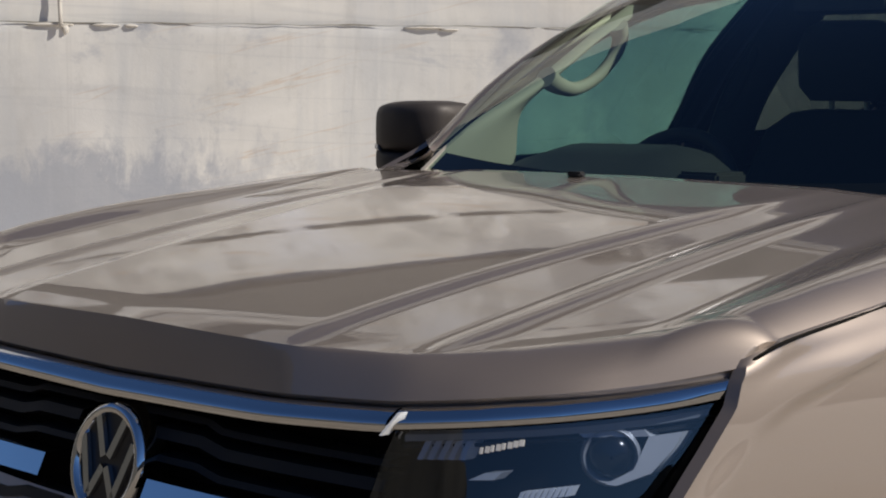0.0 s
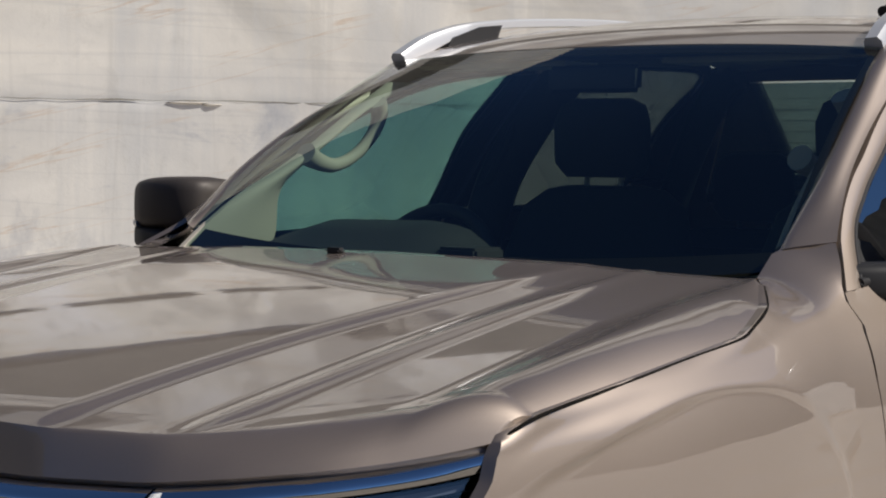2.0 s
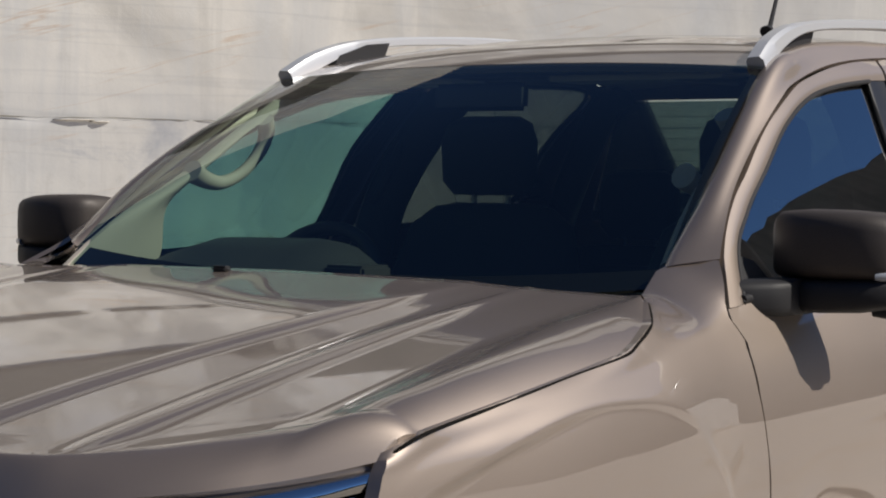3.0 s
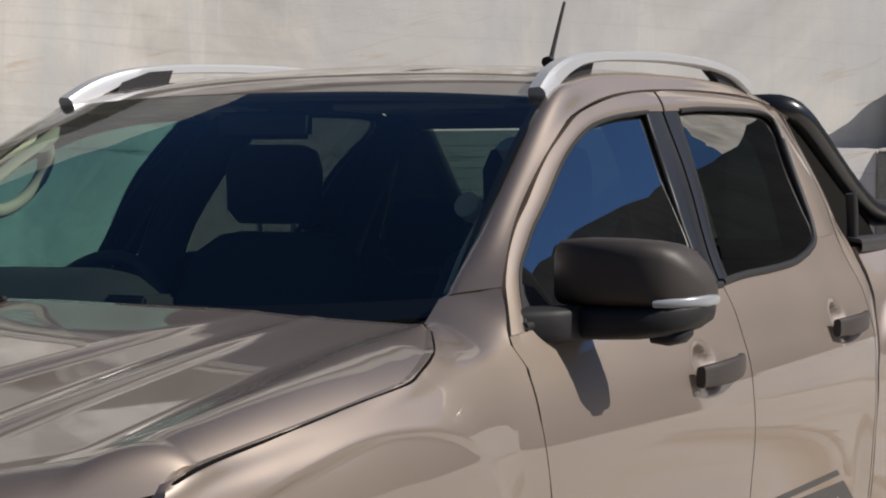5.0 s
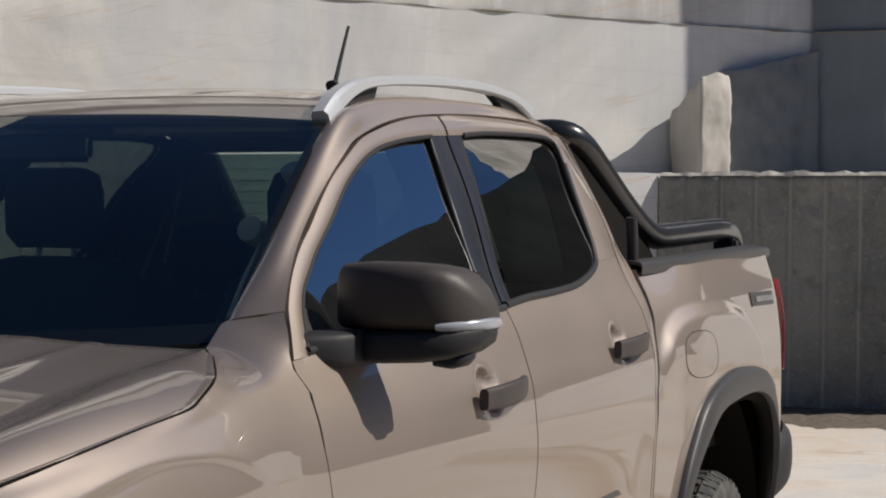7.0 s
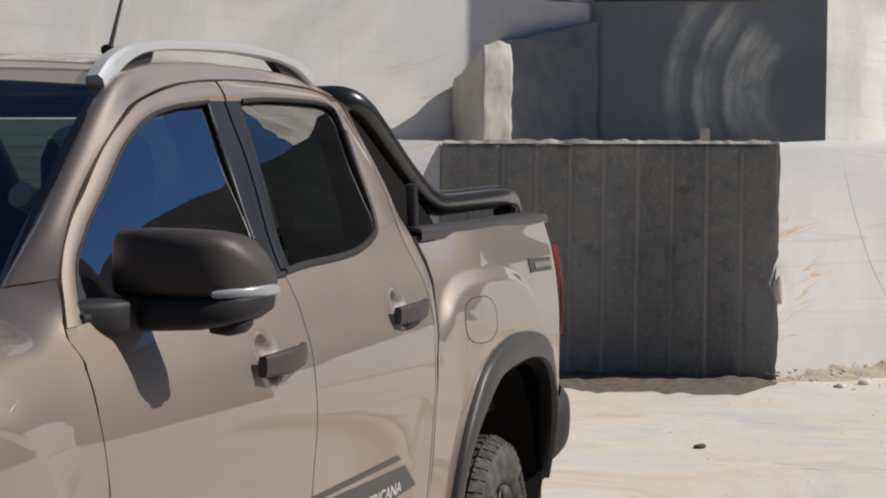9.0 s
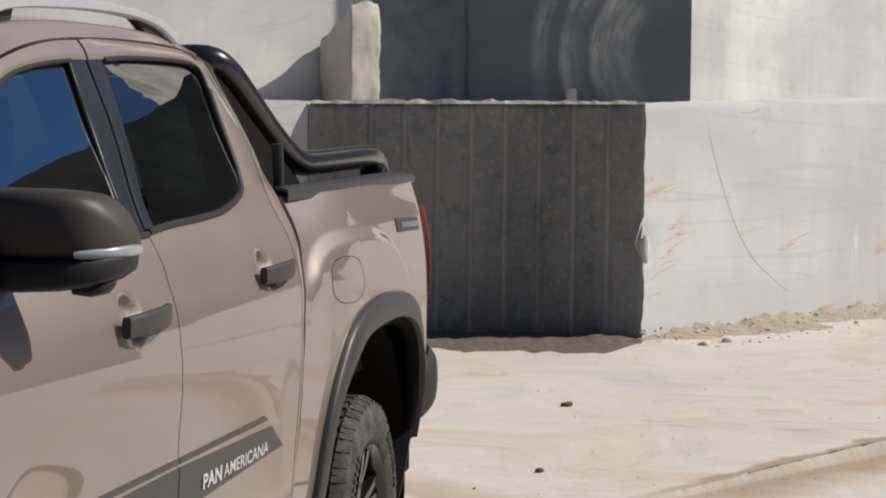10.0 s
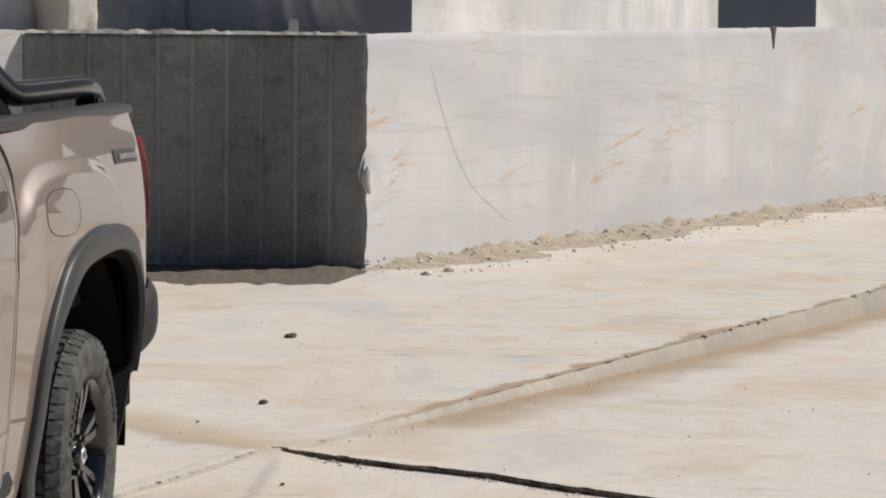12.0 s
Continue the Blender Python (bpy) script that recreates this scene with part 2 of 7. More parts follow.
g4 = noise_tex(GROUND, coords(GROUND, (0.7, 1.0, 1), (0, 0, 20)), 0.9, 6, 0.6, 0.8)
gcol = mix(GROUND, ramp(GROUND, g4, [(0.60, grey(0)), (0.70, grey(0.55))]), gcol, (0.47, 0.475, 0.48))
gcol = mix(GROUND, ramp(GROUND, g3, [(0.33, grey(0.4)), (0.48, grey(0))]), gcol, (0.43, 0.37, 0.31))
gcol = mix(GROUND, ramp(GROUND, noise_tex(GROUND, gv, 5, 9, 0.75), [(0.58, grey(0)), (0.74, grey(0.6))]), gcol, (0.45, 0.40, 0.34))
# long fine scratches of chains and sleds, in two directions
for turn, size in ((64, 0.8), (-52, 1.1)):
    sc = noise_tex(GROUND, coords(GROUND, (0.30, 3.0, 1), (0, 0, turn)), size, 3, 0.5, 0.25)
    sg = ramp(GROUND, noise_tex(GROUND, coords(GROUND, (0.5, 1, 1), (0, 0, turn)), 1.1 * size, 3), [(0.53, grey(0)), (0.60, grey(0.6))])
    gcol = mix(GROUND, mix(GROUND, 1.0, ramp(GROUND, sc, [(0.488, grey(0)), (0.497, grey(1)), (0.506, grey(0))]), sg, "MULTIPLY"), gcol, (0.33, 0.30, 0.27))


def stripe(origin, along, wide, start, reach, strength, colour, base):
    """Dust settled along a line on the floor: a soft band to the right of it."""
    sp = node(GROUND, "SeparateXYZ")
    link(GROUND, gv, sp.inputs[0])

    def dot(ax, ay):
        q = math_node(GROUND, "ADD", math_node(GROUND, "MULTIPLY", sp.outputs["X"], ax), math_node(GROUND, "MULTIPLY", sp.outputs["Y"], ay))
        return math_node(GROUND, "SUBTRACT", q, origin[0] * ax + origin[1] * ay)
    across = math_node(GROUND, "ADD", dot(along[1], -along[0]), math_node(GROUND, "MULTIPLY", math_node(GROUND, "SUBTRACT", noise_tex(GROUND, gv, 1.5, 6, 0.6), 0.5), wide * 1.2))
    band = ramp(GROUND, math_node(GROUND, "DIVIDE", across, wide), [(0.0, grey(strength)), (0.30, grey(strength)), (1.0, grey(0))])
    front = ramp(GROUND, math_node(GROUND, "ADD", math_node(GROUND, "MULTIPLY", across, 20), 2.0), [(0.0, grey(0)), (1.0, grey(1))])
    run = dot(along[0], along[1])
    ends = ramp(GROUND, math_node(GROUND, "DIVIDE", math_node(GROUND, "SUBTRACT", run, start), reach), [(0.0, grey(0)), (0.08, grey(1)), (0.9, grey(1)), (1.0, grey(0))])
    return mix(GROUND, mix(GROUND, 1.0, mix(GROUND, 1.0, band, front, "MULTIPLY"), ends, "MULTIPLY"), base, colour)


gcol = stripe((1.257, 5.525), (0.4658, 0.8849), 0.46, 0.3, 12.0, 1.0, (0.40, 0.31, 0.22), gcol)
gcol = stripe((1.20, 5.50), (-0.79, 0.613), 0.40, -0.1, 3.0, 0.9, (0.50, 0.41, 0.31), gcol)
# unseen floor in front of the truck, coloured dark brown to darken the bonnet's nose
dark_front = node(GROUND, "SeparateXYZ")
link(GROUND, gv, dark_front.inputs[0])
earth = ramp(GROUND, noise_tex(GROUND, gv, 3.5, 10, 0.75), [(0.3, (0.075, 0.062, 0.048)), (0.5, (0.125, 0.105, 0.082)), (0.72, (0.24, 0.21, 0.175))])
edge = math_node(GROUND, "ADD", math_node(GROUND, "MULTIPLY", dark_front.outputs["Y"], -0.5), math_node(GROUND, "MULTIPLY", noise_tex(GROUND, gv, 0.9, 12, 0.75), 1.6))
gcol = mix(GROUND, ramp(GROUND, edge, [(0.25, grey(0)), (0.75, grey(0.95))]), gcol, earth)
link(GROUND, gcol, shader(GROUND).inputs["Base Color"])
link(GROUND, bump(GROUND, g3, 0.3, 0.004, bump(GROUND, g2, 0.3, 0.02)), shader(GROUND).inputs["Normal"])


def part(name, bm, material, parent=None, label="", smooth=True):
    """Links a bmesh as one mesh object under a thing or a part."""
    me = bpy.data.meshes.new(name)
    bm.normal_update()
    bm.to_mesh(me)
    bm.free()
    if smooth:
        me.shade_smooth()
    me.materials.append(material)
    ob = new(name, me)
    if parent:
        ob.parent = parent
    if label:
        tagged(ob, label)
    return ob


# ---- shaping helpers ----
def lerp_table(x, xs, ys):
    return float(np.interp(x, xs, ys))


def smooth_line(xs, ys, spread):
    """A function that runs softly through a table of values, with its kinks evened out over a spread."""
    x0, x1 = xs[0], xs[-1]
    step = spread / 6
    fine = np.arange(x0 - 4 * spread, x1 + 4 * spread + step, step)
    raw = np.interp(fine, xs, ys)
    raw = np.where(fine < x0, ys[0] + (fine - x0) * (ys[1] - ys[0]) / (xs[1] - xs[0]), raw)
    raw = np.where(fine > x1, ys[-1] + (fine - x1) * (ys[-1] - ys[-2]) / (xs[-1] - xs[-2]), raw)
    k = np.exp(-0.5 * (np.arange(-18, 19) / 6) ** 2)
    even = np.convolve(raw, k / k.sum(), mode="same")
    keep = (fine > x0 - 0.5 * spread) & (fine < x1 + 0.5 * spread)
    fx, fy = fine[keep], even[keep]
    return lambda x: float(np.interp(x, fx, fy))


def soft(x, a, b):
    t = min(max((x - a) / (b - a), 0.0), 1.0)
    return t * t * (3 - 2 * t)


def curve_points(pts, n, round_it=True):
    """n points evenly along a line through pts, rounded through them."""
    p = [Vector(q) for q in pts]
    if round_it and len(p) > 2:
        fine = []
        for i in range(len(p) - 1):
            a, b, c, d = p[max(i - 1, 0)], p[i], p[i + 1], p[min(i + 2, len(p) - 1)]
            for k in range(8):
                t = k / 8
                fine.append(0.5 * (2 * b + (c - a) * t + (2 * a - 5 * b + 4 * c - d) * t * t + (3 * b - a - 3 * c + d) * t ** 3))
        p = fine + [p[-1]]
    run = [0.0]
    for a, b in zip(p, p[1:]):
        run.append(run[-1] + (b - a).length)
    out = []
    for i in range(n):
        s = run[-1] * i / (n - 1)
        k = max(0, min(int(np.searchsorted(run, s)) - 1, len(p) - 2))
        d = run[k + 1] - run[k]
        out.append(p[k].lerp(p[k + 1], (s - run[k]) / d if d > 1e-9 else 0))
    return out


def grid_mesh(rows, lip=0.0, lip_dir=None):
    """A sheet of quads through equal rows of points; lip turns its rim inwards, along lip_dir."""
    bm = bmesh.new()
    g = [[bm.verts.new(p) for p in r] for r in rows]
    for a, b in zip(g, g[1:]):
        for i in range(len(a) - 1):
            try:
                bm.faces.new((a[i], a[i + 1], b[i + 1], b[i]))
            except ValueError:
                pass
    bmesh.ops.remove_doubles(bm, verts=bm.verts[:], dist=1e-5)
    if lip:
        rim = [e for e in bm.edges if e.is_boundary]
        made = bmesh.ops.extrude_edge_only(bm, edges=rim)["geom"]
        d = Vector(lip_dir) * lip
        for v in made:
            if isinstance(v, bmesh.types.BMVert):
                v.co += d
    bmesh.ops.recalc_face_normals(bm, faces=bm.faces[:])
    return bm


def loft(rows, nu, nv, round_rows=True, round_between=True):
    """Rows of points smoothed along and between, nv steps between two rows."""
    r = [curve_points(q, nu, round_rows) for q in rows]
    out = []
    for i in range(len(r) - 1):
        a, b, c, d = r[max(i - 1, 0)], r[i], r[i + 1], r[min(i + 2, len(r) - 1)]
        for k in range(nv):
            t = k / nv
            if round_between and len(r) > 2:
                out.append([0.5 * (2 * q + (s - p) * t + (2 * p - 5 * q + 4 * s - w) * t * t + (3 * q - p - 3 * s + w) * t ** 3)
                            for p, q, s, w in zip(a, b, c, d)])
            else:
                out.append([q.lerp(s, t) for q, s in zip(b, c)])
    out.append(r[-1])
    return out


def mirrored(bm):
    for v in bm.verts:
        v.co.x = -v.co.x
    bmesh.ops.reverse_faces(bm, faces=bm.faces[:])
    return bm


def sharp(ob, degrees=35):
    ob.data.set_sharp_from_angle(angle=radians(degrees))
    return ob


def box(x0, x1, y0, y1, z0, z1, bevel=0.0, segments=2):
    bm = bmesh.new()
    bmesh.ops.create_cube(bm, size=1.0)
    for v in bm.verts:
        v.co = Vector((x0 + (v.co.x + 0.5) * (x1 - x0), y0 + (v.co.y + 0.5) * (y1 - y0), z0 + (v.co.z + 0.5) * (z1 - z0)))
    if bevel:
        bmesh.ops.bevel(bm, geom=bm.edges[:], offset=bevel, segments=segments, affect="EDGES", clamp_overlap=True)
    return bm


def tube(pts, radius, sides=14, n=40, flat=1.0, caps=True):
    """A round tube along a smoothed line; flat squashes it in height; radius may be a list along it."""
    c = curve_points(pts, n)
    bm = bmesh.new()
    rings = []
    for i, p in enumerate(c):
        d = (c[min(i + 1, n - 1)] - c[max(i - 1, 0)]).normalized()
        side = d.cross(Vector((0, 0, 1)))
        side = side.normalized() if side.length > 0.05 else Vector((1, 0, 0))
        up = side.cross(d).normalized()
        r = radius if not isinstance(radius, (list, tuple)) else lerp_table(i / (n - 1), [k / (len(radius) - 1) for k in range(len(radius))], radius)
        rings.append([bm.verts.new(p + side * (r * math.cos(2 * math.pi * k / sides)) + up * (r * flat * math.sin(2 * math.pi * k / sides))) for k in range(sides)])
    for a, b in zip(rings, rings[1:]):
        for k in range(sides):
            bm.faces.new((a[k], a[(k + 1) % sides], b[(k + 1) % sides], b[k]))
    if caps:
        bm.faces.new(rings[0][::-1])
        bm.faces.new(rings[-1])
    bmesh.ops.recalc_face_normals(bm, faces=bm.faces[:])
    return bm


def lathe(profile, steps, axis_point=(0, 0, 0)):
    """Turns (x, radius) pairs round the x axis through axis_point."""
    bm = bmesh.new()
    ax = Vector(axis_point)
    rings = [[bm.verts.new(ax + Vector((x, r * math.cos(2 * math.pi * k / steps), r * math.sin(2 * math.pi * k / steps)))) for k in range(steps)] for x, r in profile]
    for a, b in zip(rings, rings[1:]):
        for k in range(steps):
            bm.faces.new((a[k], a[(k + 1) % steps], b[(k + 1) % steps], b[k]))
    bmesh.ops.recalc_face_normals(bm, faces=bm.faces[:])
    return bm


def slab(points, thickness, direction):
    """A flat or bent outline given thickness along a direction."""
    bm = bmesh.new()
    vs = [bm.verts.new(p) for p in points]
    f = bm.faces.new(vs)
    made = bmesh.ops.extrude_face_region(bm, geom=[f])["geom"]
    for v in made:
        if isinstance(v, bmesh.types.BMVert):
            v.co += Vector(direction) * thickness
    bmesh.ops.recalc_face_normals(bm, faces=bm.faces[:])
    return bm


def prism(corners, z0, z1):
    bm = bmesh.new()
    lo = [bm.verts.new((x, y, z0)) for x, y in corners]
    hi = [bm.verts.new((x, y, z1)) for x, y in corners]
    n = len(corners)
    for i in range(n):
        bm.faces.new((lo[i], lo[(i + 1) % n], hi[(i + 1) % n], hi[i]))
    bm.faces.new(hi)
    bm.faces.new(lo[::-1])
    bmesh.ops.recalc_face_normals(bm, faces=bm.faces[:])
    return bm


BACK_N = Vector((0.731, -0.682, 0))          # the long back wall faces this way
BACK_A = Vector((0.682, 0.731, 0))           # and runs this way, to the inner corner
INNER = Vector((-1.69, 19.0, 0))             # inner corner between back wall and the sawn recess
FACE_A = Vector((0.455, 0.89, 0))            # the pale bench wall runs away from the corner this way
FACE_N = Vector((0.89, -0.455, 0))
CORNER = Vector((0.87, 14.2, 0))
UPPER = Vector((0.97, 19.12, 0))              # outer corner of the upper bench
BENCH = 2.1


def structure(name, bm, material, label, smooth=False, category="quarry wall"):
    return tagged(part(name, bm, material, None, "", smooth), label, category, "", "structure")


def sheet(name, origin, along, length, z0, z1, cell, relief, material, label, smooth=True):
    """An upright rock face: relief(s, z) gives metres along its outward normal; top may be a function of s."""
    bm = bmesh.new()
    o, a = Vector(origin), Vector(along).normalized()
    nrm = a.cross(Vector((0, 0, 1)))
    nx = max(2, int(length / cell[0]))
    high = z1 if callable(z1) else (lambda s: z1)
    nz = max(2, int((high(0) - z0) / cell[1]))
    grid = []
    for j in range(nz + 1):
        row = []
        for i in range(nx + 1):
            s = length * i / nx
            z = z0 + (high(s) - z0) * j / nz
            shift = relief(s, z)
            if isinstance(shift, tuple):
                s, shift = s + shift[0], shift[1]
            row.append(bm.verts.new((o.x + a.x * s + nrm.x * shift, o.y + a.y * s + nrm.y * shift, z)))
        grid.append(row)
    for j in range(nz):
        for i in range(nx):
            bm.faces.new((grid[j][i], grid[j][i + 1], grid[j + 1][i + 1], grid[j + 1][i]))
    return structure(name, bm, material, label, smooth)


def soft_step(t):
    t = min(max(t, 0.0), 1.0)
    return t * t * (3 - 2 * t)


def fr(x, y, z, octaves=4):
    return noise.fractal(Vector((x, y, z)), 0.9, 2.1, octaves)


# the long back wall: a sawn lower bench, a broken seam, an upper cut and a further seam high up
START = INNER - BACK_A * 50
SEAM = 2.02


def top_lean(z):
    """Leans the unseen top cut back, from a man's height above the bench, to brighten reflections."""
    return 0.42 * max(0.0, z - 4.4)


def seam_break(s):
    return 0.05 * max(0, fr(s * 0.8, 1.0, 5.0)) + 0.018 * fr(s * 5, 2.0, 1.0, 2)


sheet("wall_back_lower", START, BACK_A, 50, -0.15, lambda s: SEAM + 0.02 * fr(s * 1.3, 0, 0, 3) - 0.5 * seam_break(s), (0.10, 0.05),
      lambda s, z: 0.006 * fr(s * 0.5, z * 0.5, 3) - seam_break(s) * max(0, 1 - (SEAM - z) / 0.09) ** 2, MARBLE_BACK, "sawn grey-beige marble quarry wall with wash marks")
sheet("wall_back_upper", START - BACK_N * 0.06, BACK_A, 50.2, SEAM - 0.15, lambda s: 3.885, (0.25, 0.12),
      lambda s, z: 0.008 * fr(s * 0.3, z * 0.4, 8), MARBLE_WASH, "washed cream marble quarry wall above the seam")
sheet("wall_back_top", START - BACK_N * 0.10, BACK_A, 50.3, 3.80, 10.3, (0.5, 0.3), lambda s, z: 0.015 * fr(s * 0.3, z * 0.4, 18) - top_lean(z), MARBLE_HIGH, "topmost cut of the marble quarry wall")


# dirt-dark joints along the seams of the back wall, broken and uneven
JOINT = mat("dirty_wall_joint", (0.24, 0.22, 0.185), 0.95, spec=0.1)
# the two top seams are out of view, added to mark the bonnet's reflection
for nm, height, r, seed in (("wall_seam", SEAM + 0.004, 0.0075, 2.0), ("wall_seam_high", 3.885, 0.016, 8.0), ("wall_seam_top", 5.3, 0.05, 11.0), ("wall_seam_top", 8.6, 0.07, 15.0)):
    line = [START + BACK_A * (30 + 20 * k / 240) + BACK_N * (0.002 if height < 3 else -0.055 - top_lean(height)) + Vector((0, 0, height + 0.014 * fr(k * 0.11, seed, 0, 4))) for k in range(241)]
    thick = [max(0.001, r * (0.45 + 0.9 * fr(k * 0.23, seed, 4, 3))) for k in range(200)]
    structure(nm, tube(line, thick, 6, 800), JOINT, "thin dark dirty joint in the quarry wall", True)


# chips and shards lodged in the seam
def shard(size, seed):
    bm = bmesh.new()
    bmesh.ops.create_icosphere(bm, subdivisions=2, radius=1.0)
    for v in bm.verts:
        d = 1 + 0.35 * fr(v.co.x * 1.3 + seed, v.co.y * 1.3, v.co.z * 1.3 + seed, 3)
        v.co = Vector((v.co.x * size[0], v.co.y * size[1], v.co.z * size[2])) * d
    return bm


def place(bm, at, turn=0.0):
    m = pose(*at, 0, 0, turn)
    for v in bm.verts:
        v.co = m @ v.co
    return bm


def on_back(px_yaw, z, out=0.0):
    """A point of the back wall at this bearing from a stand on the floor."""
    d = Vector((math.sin(radians(px_yaw)), math.cos(radians(px_yaw)), 0))
    e = Vector((2.21, -2.37, 0))
    k = (INNER - e).dot(BACK_N) / d.dot(BACK_N)
    p = e + d * k + BACK_N * out
    return (p.x, p.y, z)


rng = random.Random(5)
for yaw, z, sx, sz in ((-56.9, 2.0, 0.22, 0.016), (-56.45, 1.96, 0.035, 0.045), (-55.3, 2.0, 0.13, 0.014), (-54.5, 1.995, 0.07, 0.016), (-45.6, 2.005, 0.20, 0.012), (-44.9, 1.99, 0.10, 0.010)):
    tagged(part("broken_shard", place(shard((sx, 0.03, sz), yaw), on_back(yaw, z, 0.0), 47), MARBLE_RAW), "broken marble shard lodged in the wall seam", "rock", "shards in the wall seam")
tagged(part("rusty_drill_rod", tube([on_back(-56.55, 1.98, 0.05), on_back(-56.6, 2.4, 0.02), on_back(-56.5, 3.0, 0.02)], 0.02, 8, 8), MARBLE_RAW), "pale drill rod standing in the wall seam", "rod")


# the dark split face with its drill channels, and the pale sawn wall round the corner from it
def edge_shift(z):
    """The broken corner between the two faces wanders sideways."""
    chip = min(1.0, 2.2 * max(0, 1 - abs(z - 0.90) / 0.22))
    return 0.014 * fr(z * 3.5, 4.0, 1.0, 4) - 0.020 * chip


CHANNELS = [-2.23 + 0.3085 * k for k in range(10)]


def split_relief(s, z):
    x = -2.20 + s
    d = 0.030 * fr(x * 1.4, z * 1.4, 2.0, 4) + 0.016 * fr(x * 7, z * 7, 5.0, 4) + 0.008 * fr(x * 22, z * 22, 9.0, 2)
    for c in CHANNELS:
        low = 0.30 + 0.18 * fr(c * 9, 0, 0, 1) + (0.55 if abs(c + 0.36) < 0.1 else 0)
        g = abs(x - c - 0.012 * fr(z * 0.6, c, 0, 2))
        if g < 0.035 and z > low:
            d = d * 0.25 - 0.022 * math.sqrt(max(0, 1 - (g / 0.035) ** 2)) + 0.004
    d -= 0.05 * max(0, 1 - (BENCH - z) / 0.05)
    near = soft_step((x - 0.55) / 0.32)
    return (edge_shift(z) * near, d * (1 - 0.7 * near))


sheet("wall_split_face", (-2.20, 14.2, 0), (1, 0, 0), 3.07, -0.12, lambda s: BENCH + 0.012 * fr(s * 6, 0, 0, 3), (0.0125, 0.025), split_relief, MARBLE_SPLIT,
      "split marble face with vertical drill channels, darkened for its shade")


def pale_relief(s, z):
    near = soft_step(1 - s / 0.30)
    chip = max(0, 1 - abs(z - 0.86) / 0.22) * max(0, 1 - s / 0.22)
    return (edge_shift(z) * near * 2.2, 0.004 * fr(s * 0.6, z * 0.6, 31) - 0.06 * chip - 0.02 * max(0, 1 - (BENCH + 0.045 * s - z) / 0.04))


sheet("wall_pale_lower", CORNER, FACE_A, 13.0, -0.12, lambda s: BENCH + 0.045 * s + 0.01 * fr(s * 3, 0, 7, 3), (0.06, 0.04), pale_relief, MARBLE_LIT, "pale sawn marble bench wall with rusty veins")
sheet("wall_pale_far", CORNER + FACE_A * 13.05 - FACE_N * 0.02, FACE_A, 30, -0.12, lambda s: BENCH + 0.59 + 0.03 * s, (0.3, 0.2), lambda s, z: 0.01 * fr(s * 0.6, z * 0.6, 61), MARBLE_LIT, "pale sawn marble bench wall, next block")
structure("bench_top", prism([(-2.2, 14.23), (0.83, 14.26), (6.70, 25.8), (18.6, 49.0), (-1, 60), (-8, 30), (-2.6, 18.05)], 1.0, BENCH - 0.02), MARBLE_RAW, "dusty broken top of the marble bench")
left_end = Vector((-2.21, 14.22, 0))
sheet("wall_bench_left", left_end - BACK_A * 1.5, BACK_A, 1.5, -0.12, lambda s: BENCH + 0.01 * fr(s * 4, 0, 3, 3), (0.05, 0.05), lambda s, z: 0.006 * fr(s * 2, z * 2, 81), MARBLE_LIT, "pale sawn bench wall beside the split face")
le, lf = left_end - BACK_A * 1.5 - BACK_N * 0.02, left_end - BACK_N * 0.02
structure("bench_top_left", prism([(le.x, le.y), (lf.x, lf.y), (-2.62, 18.0), (-5.0, 15.5)], 1.0, BENCH + 0.004), MARBLE_RAW, "dusty broken top of the marble bench")
# crumbled lip along the top of the split face
bm = bmesh.new()
lip = []
for i in range(160):
    x = -2.2 + 3.07 * i / 159
    h = 0.008 + 0.026 * fr(x * 5, 0, 2, 5) + 0.012 * max(0, 1 - abs(x + 1.3) / 1.2)
    lip.append([bm.verts.new((x, 14.195 + 0.02 * fr(x * 8, 1, 1, 2), BENCH - 0.02)), bm.verts.new((x, 14.23 + 0.03 * fr(x * 5, 3, 1, 2), BENCH + max(0.004, h))), bm.verts.new((x, 14.60, BENCH + max(0.004, h * 0.8))), bm.verts.new((x, 15.2, BENCH - 0.02))])
for a, b in zip(lip, lip[1:]):
    for k in range(3):
        bm.faces.new((a[k], b[k], b[k + 1], a[k + 1]))
structure("bench_lip", bm, MARBLE_RAW, "crumbled pale lip of the bench")

# a fine dark crack bending down the pale wall
def on_pale(s, z, out=0.0):
    p = CORNER + FACE_A * s + FACE_N * out
    return (p.x, p.y, z)


HAIR = mat("hairline_crack", (0.50, 0.50, 0.51), 0.9)
structure("wall_crack", tube([on_pale(*q) for q in ((0.98, 2.12), (1.07, 1.98), (1.216, 1.665), (1.384, 1.373), (1.668, 0.964), (2.017, 0.652), (2.376, 0.469), (2.748, 0.298))], 0.0015, 6, 60), HAIR, "fine dark crack bending down the pale wall", True)

# nothing is cut here: a dark wedge on the face stands for the notch's shade
structure("wall_notch_shade", slab([on_pale(10.48, 2.60, 0.004), on_pale(10.66, 2.60, 0.004), on_pale(10.60, 2.44, 0.004), on_pale(10.57, 2.28, 0.004)], 0.012, FACE_N), STONE, "dark wedge for the shade of a notch between two wall blocks", False)

# upper bench: the sawn recess in shade, the pale upper wall, a dark gap and the next block
def saw_relief(s, z):
    d = 0.004 * fr(s, z, 41)
    return d


